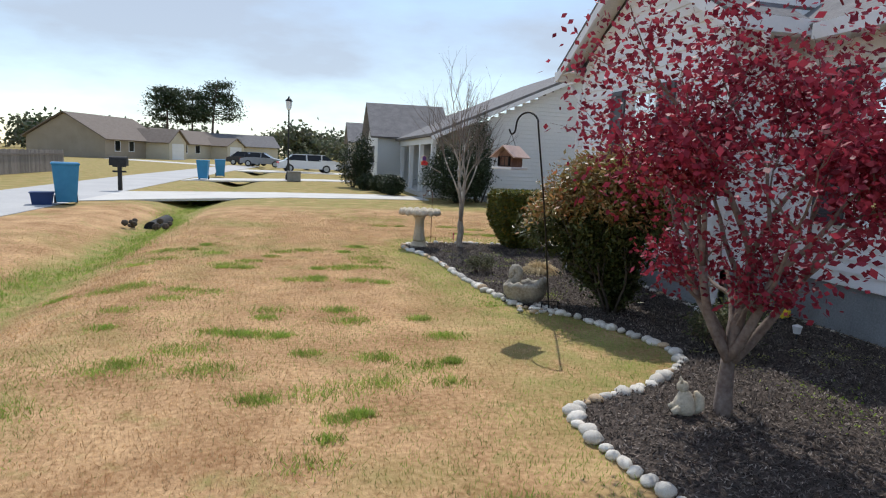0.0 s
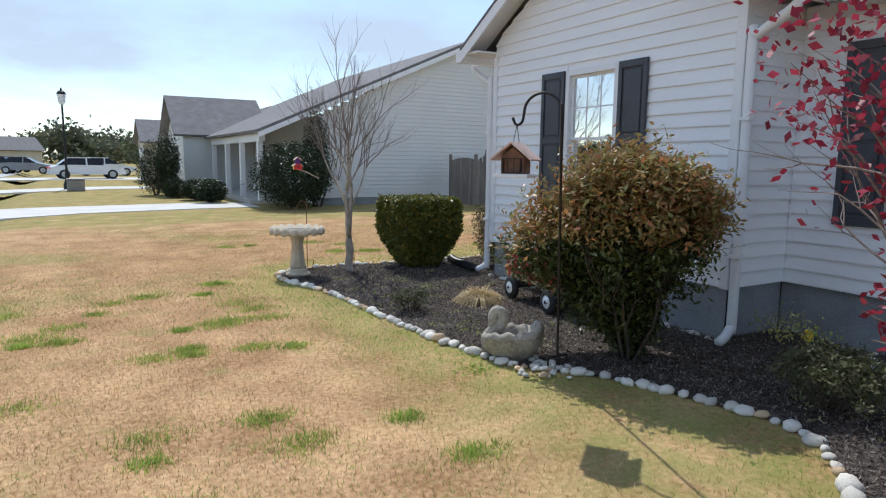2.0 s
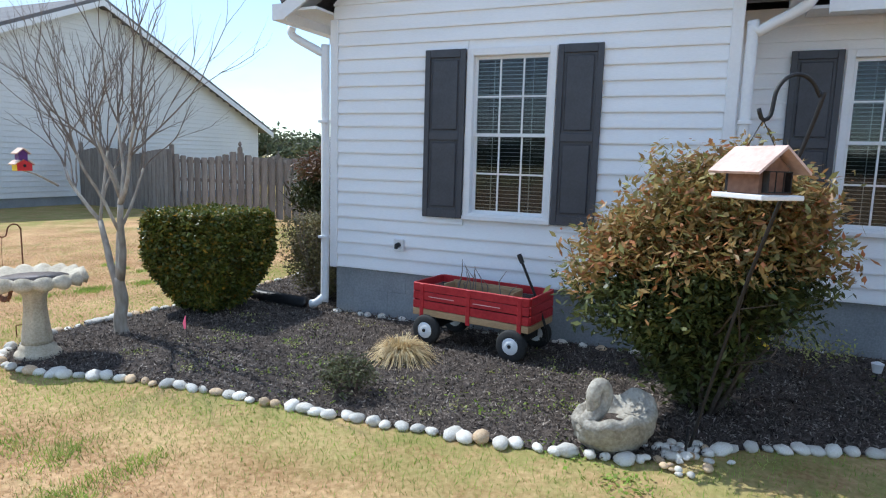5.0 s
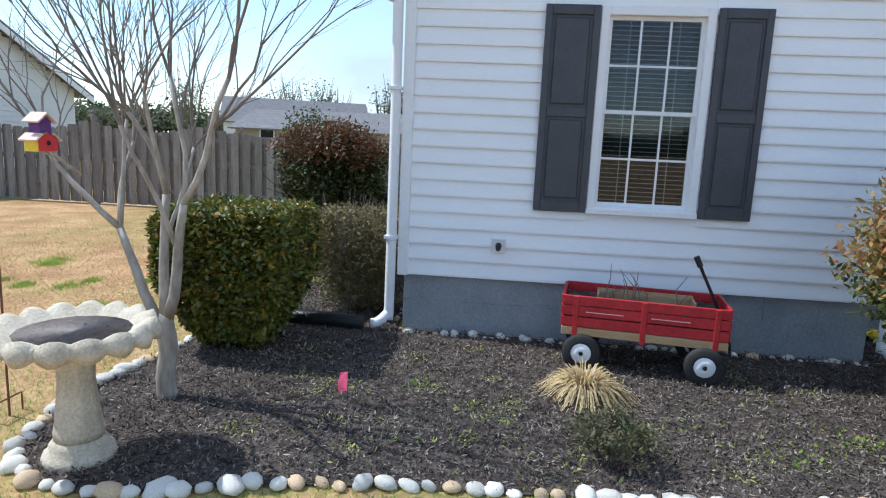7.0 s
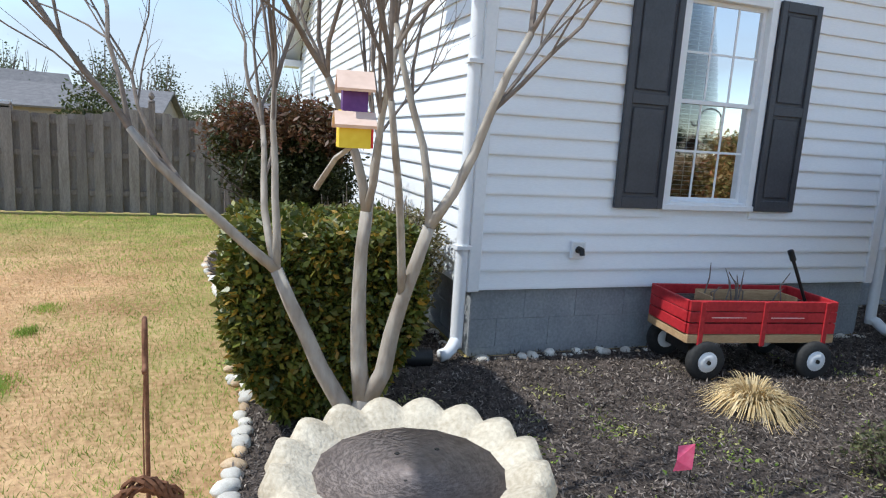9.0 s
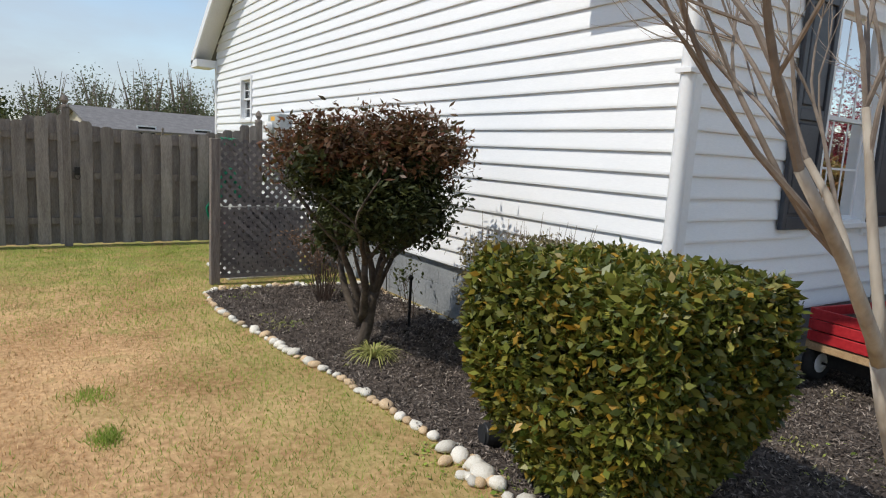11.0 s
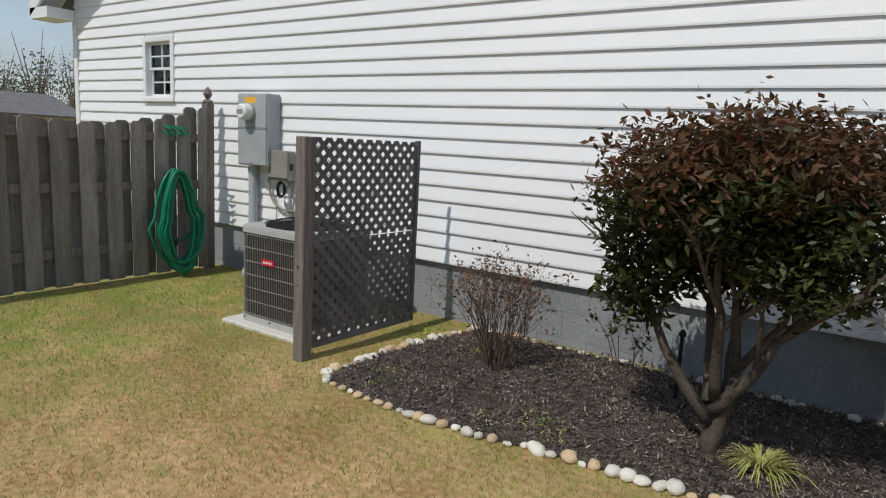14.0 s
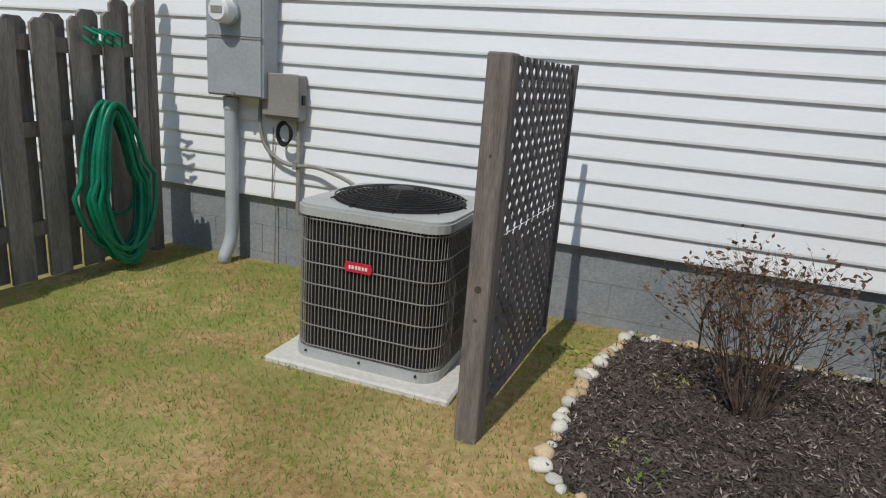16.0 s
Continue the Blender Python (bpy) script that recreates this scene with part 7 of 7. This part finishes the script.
# hose coil and hanger on the fence
hz = thing("garden_hose", "coiled green garden hose hanging on the board fence", "garden hose", (FX - 0.10, 0.62, 0.0))
rr = random.Random(4)
for k in range(17):
    w_, top, bot = rr.uniform(0.13, 0.30), 1.02 + rr.uniform(-0.04, 0.04), rr.uniform(0.03, 0.16)
    off, xo = rr.uniform(-0.03, 0.03), -0.012 * k * 0.5 - rr.uniform(0, 0.03)
    pts = []
    for i in range(33):
        a = 2 * math.pi * i / 32
        z = (top + bot) / 2 + (top - bot) / 2 * math.cos(a)
        wid = w_ * (0.55 + 0.45 * (0.5 - 0.5 * math.cos(a))) if math.cos(a) > 0 else w_
        pts.append((xo - 0.03 * (1 - math.cos(a)), off + wid * math.sin(a), z))
    part("hose_loop", Mesh().tube(pts, 0.015, 7), M_HOSE, hz, smooth=True)
part("loose_end", Mesh().tube(smooth_line([(-0.05, 0.16, 0.50), (-0.06, 0.08, 0.40), (-0.06, -0.06, 0.36), (-0.06, -0.2, 0.5)], 0.03), 0.0105, 7), M_HOSE, hz, smooth=True)
part("nozzle", Mesh().tube([(-0.06, 0.17, 0.50), (-0.07, 0.13, 0.53), (-0.08, 0.10, 0.545)], [0.018, 0.022, 0.014], 8), M_PVC, hz, "pale spray nozzle")
hg = thing("hose_hanger", "teal plant-hanger bracket screwed to the fence", "bracket", (FX - 0.05, 0.60, 1.42))
for k in range(4):
    part("hook", Mesh().tube([(0, -0.12 + 0.07 * k, 0.0), (-0.06, -0.14 + 0.07 * k, -0.04), (-0.10, -0.10 + 0.06 * k, 0.02), (-0.04, -0.04 + 0.05 * k, 0.05)], 0.011, 6), M_HOSE, hg)
ln_ = thing("fence_latch", "black iron gate latch on the board fence", "latch", (FX - 0.05, 2.45, 0.95))
part("plate", Mesh().box(-0.012, -0.03, -0.05, 0.0, 0.03, 0.05), M_IRON, ln_)
part("ring", Mesh().tube([(-0.02 , 0.03 * math.cos(a), -0.06 + 0.04 * math.sin(a)) for a in [2 * math.pi * i / 16 for i in range(17)]], 0.005, 5), M_IRON, ln_)


# ---- grass, chips and stones: many small pieces last ----
rng = np.random.default_rng(90)


def scatter(n, x0, x1, y0, y1, keep):
    x, y = rng.uniform(x0, x1, n), rng.uniform(y0, y1, n)
    m = keep(x, y)
    x, y = x[m], y[m]
    return np.stack([x, y, far_height(x, y) - 0.002], 1)


def on_lawn(x, y):
    m = ~inside(BED_POLY, x, y)
    m &= ~((x > -0.02) & (y < 0.02))
    m &= ~((x > 4.33) & (x < 5.24) & (y > 0.41) & (y < 1.29))
    return m


edge = np.array([(p.x, p.y) for p in BED_EDGE])


def edge_dist(p):
    return np.min(np.linalg.norm(p[:, None, :2] - edge[None, ::2, :], axis=2), axis=1)


def greenness(p):
    """How green the lawn is: by patches, along the bed and in the side yard by the fence."""
    q = np.array([noise.noise(Vector((a * 0.55, b * 0.55, 0.3))) + 0.6 * noise.noise(Vector((a * 2.2, b * 2.2, 4.1))) for a, b in p[:, :2]])
    d = edge_dist(p)
    return q * 0.55 + 0.80 * np.exp(-(d / 0.75) ** 2) + 0.85 * np.clip((p[:, 0] - 2.5) / 3.5, 0, 1) * np.clip((5.5 - p[:, 1]) / 1.5, 0, 1) + 0.5 * np.exp(-((p[:, 0] + 7.5) / 0.55) ** 2) + 0.25 * np.clip((p[:, 1] - 6) / 4, 0, 1)


def lawn_density(x, y):
    """Lawn points, thick along the walked line and thinning smoothly away from it."""
    m = on_lawn(x, y)
    line_ = np.array([(-4.3, -9.5), (-5.0, -7.5), (-5.4, -4.5), (-5.2, -2.0), (-4.4, 0.2), (-3.4, 2.4), (-2.2, 3.6), (0.0, 3.6), (2.2, 3.2), (3.8, 2.5), (5.4, 1.9)])
    d = np.min([np.hypot(x - a, y - b) for a, b in line_], axis=0)
    return m & (rng.uniform(0, 1, len(x)) < np.clip(1.25 - 0.20 * d, 0.12, 1.0) ** 1.3)


near = scatter(900000, -9.6, 6.9, -9.8, 11.8, lawn_density)
gr = greenness(near) + rng.normal(0, 0.16, len(near))
tagged(new("lawn_blades", blades(near[gr < 0.22], 0.022, 0.0048, rng, M_BLADE, "lawn_blades", 1.1)), "short dry tan grass blades of the dormant lawn", "grass", kind="stuff")
mid_ = near[(gr >= 0.22) & (gr < 0.48)]
tagged(new("lawn_blades", blades(mid_, 0.024, 0.0048, rng, M_MIXBLADE, "lawn_blades", 0.9)), "short half-green grass blades of the lawn", "grass", kind="stuff")
tagged(new("lawn_blades", blades(near[gr >= 0.48], 0.029, 0.005, rng, M_TUFT, "lawn_blades", 0.8)), "greener grass blades of the lawn", "grass", kind="stuff")
tu = []
rt = random.Random(15)
for k in range(95):
    x, y = (rt.uniform(-6.9, -2.9), rt.uniform(-8.8, 1.0)) if k < 78 else (rt.uniform(-3.0, 1.8), rt.uniform(2.6, 4.4))
    r = rt.uniform(0.05, 0.19)
    n = int(rt.uniform(200, 520))
    q = np.stack([rng.normal(x, r * 0.8, n), rng.normal(y, r * 0.55, n)], 1)
    ok = on_lawn(q[:, 0], q[:, 1])
    q = q[ok]
    tu.append(np.column_stack([q, far_height(q[:, 0], q[:, 1])]))
tagged(new("green_tufts", blades(np.concatenate(tu), 0.038, 0.0065, rng, M_TUFT, "green_tufts", 0.8)), "tufts of fresh green grass in the dormant lawn", "grass", kind="stuff")
yy_ = rng.uniform(-8, 14, 15000)
xx_ = rng.normal(-7.52 + 0.22 * np.sin(yy_ * 0.45) + 0.1 * np.sin(yy_ * 1.3), 0.2, 15000)
dt = np.stack([xx_, yy_, far_height(xx_, yy_)], 1)
tagged(new("ditch_grass", blades(dt, 0.05, 0.010, rng, M_TUFT, "ditch_grass", 0.7)), "lush green grass along the roadside ditch", "grass", kind="stuff")

x, y = rng.uniform(-2.8, 4.0, 420000), rng.uniform(-8.8, 1.8, 420000)
m = inside(BED_POLY, x, y)
x, y = x[m][:150000], y[m][:150000]
chips = np.stack([x, y, np.full(len(x), 0.016) + rng.uniform(0, 0.012, len(x))], 1)
tagged(new("mulch_chips", leaves(chips, 0.030, rng, M_CHIP, "mulch_chips", up=0.9, aspect=0.27)), "loose dark shredded bark chips on the bed", "mulch", kind="stuff")
# weeds sprouting through the mulch
wd_ = []
for k in range(64):
    wx, wy = (rt.uniform(-2.1, -0.4), rt.uniform(-3.0, 0.6)) if k < 40 else ((rt.uniform(2.2, 3.6), rt.uniform(0.5, 1.5)) if k < 46 else (rt.uniform(-1.2, 0.5), rt.uniform(-5.6, -4.6)))
    n = int(rt.uniform(12, 60))
    wd_.append(np.stack([rng.normal(wx, 0.055, n), rng.normal(wy, 0.055, n), np.full(n, 0.016)], 1))
tagged(new("weed_sprouts", leaves(np.concatenate(wd_), 0.030, rng, L_LILY, "weed_sprouts", up=0.8, aspect=0.4)), "small yellow-green weeds sprouting through the mulch", "weeds", kind="stuff")


def rock_mesh(seed):
    rr_ = random.Random(seed)
    bm = bmesh.new()
    bmesh.ops.create_icosphere(bm, subdivisions=2, radius=1.0)
    for v in bm.verts:
        k = 1 + 0.22 * noise.noise(v.co * 1.3 + Vector((seed * 3.1, 0, 0))) + 0.08 * noise.noise(v.co * 3 + Vector((0, seed, 0)))
        v.co = v.co * k
        v.co.z *= 0.72
    me = bpy.data.meshes.new("stone")
    bm.to_mesh(me)
    bm.free()
    me.polygons.foreach_set("use_smooth", [True] * len(me.polygons))
    return me


ROCKS = []
for k in range(7):
    a = rock_mesh(k)
    a.materials.append(M_STONE)
    b = a.copy()
    b.materials.clear()
    b.materials.append(M_STONE2)
    ROCKS.append((a, b))
rs = random.Random(33)


def stone(parent, x, y, s, z=None, tan=0.2):
    a, b = rs.choice(ROCKS)
    o = new("stone", b if rs.random() < tan else a)
    o.parent = parent
    sx, sy, sz = s * rs.uniform(0.85, 1.35), s * rs.uniform(0.75, 1.05), s * rs.uniform(0.7, 1.0)
    o.matrix_local = Matrix.LocRotScale((x, y, (sz * 0.5 if z is None else z)), Euler((rs.uniform(-0.2, 0.2), rs.uniform(-0.2, 0.2), rs.uniform(0, 6.28))), (sx, sy, sz))


edging = tagged(new("stone_edging"), "row of rounded white and tan stones edging the mulch bed", "stone edging", kind="structure")
line = smooth_line([(x, y, 0) for x, y in BED], 0.096)
for p in line:
    if p.y < -8.3:
        continue
    if p.x > 0.2:
        continue
    stone(edging, p.x + rs.uniform(-0.018, 0.018), p.y + rs.uniform(-0.018, 0.018), rs.choice((0.034, 0.042, 0.05, 0.058)))
for p in smooth_line([(x, y, 0) for x, y in BED], 0.072):
    if p.x > 0.2 and p.y > 0:
        stone(edging, p.x + rs.uniform(-0.014, 0.014), p.y + rs.uniform(-0.014, 0.014), rs.choice((0.024, 0.030, 0.036, 0.042)), tan=0.45)
pile = tagged(new("stone_pile"), "small heap of white pebbles beside the swan planter", "stones")
for k in range(46):
    stone(pile, rs.gauss(-1.88, 0.10), rs.gauss(-3.46, 0.08), rs.uniform(0.016, 0.032), rs.uniform(0.01, 0.03))
row = tagged(new("wall_pebbles"), "white pebbles lying along the house foundation", "stones")
for k in range(52):
    stone(row, -0.07 + rs.uniform(-0.03, 0.02), -0.1 - k * 0.068 + rs.uniform(-0.03, 0.03), rs.choice((0.016, 0.022, 0.028, 0.045)))
for k in range(42):
    stone(row, 0.2 + k * 0.085 + rs.uniform(-0.03, 0.03), 0.06 + rs.uniform(-0.02, 0.03), rs.choice((0.018, 0.024, 0.03, 0.04)))
for k in range(18):
    stone(row, 0.74 + rs.uniform(-0.03, 0.02), -3.9 - k * 0.11 + rs.uniform(-0.03, 0.03), rs.choice((0.018, 0.024, 0.03)))
for k in range(16):
    stone(edging, rs.gauss(-0.12, 0.12), rs.gauss(1.40, 0.06), rs.uniform(0.02, 0.04))
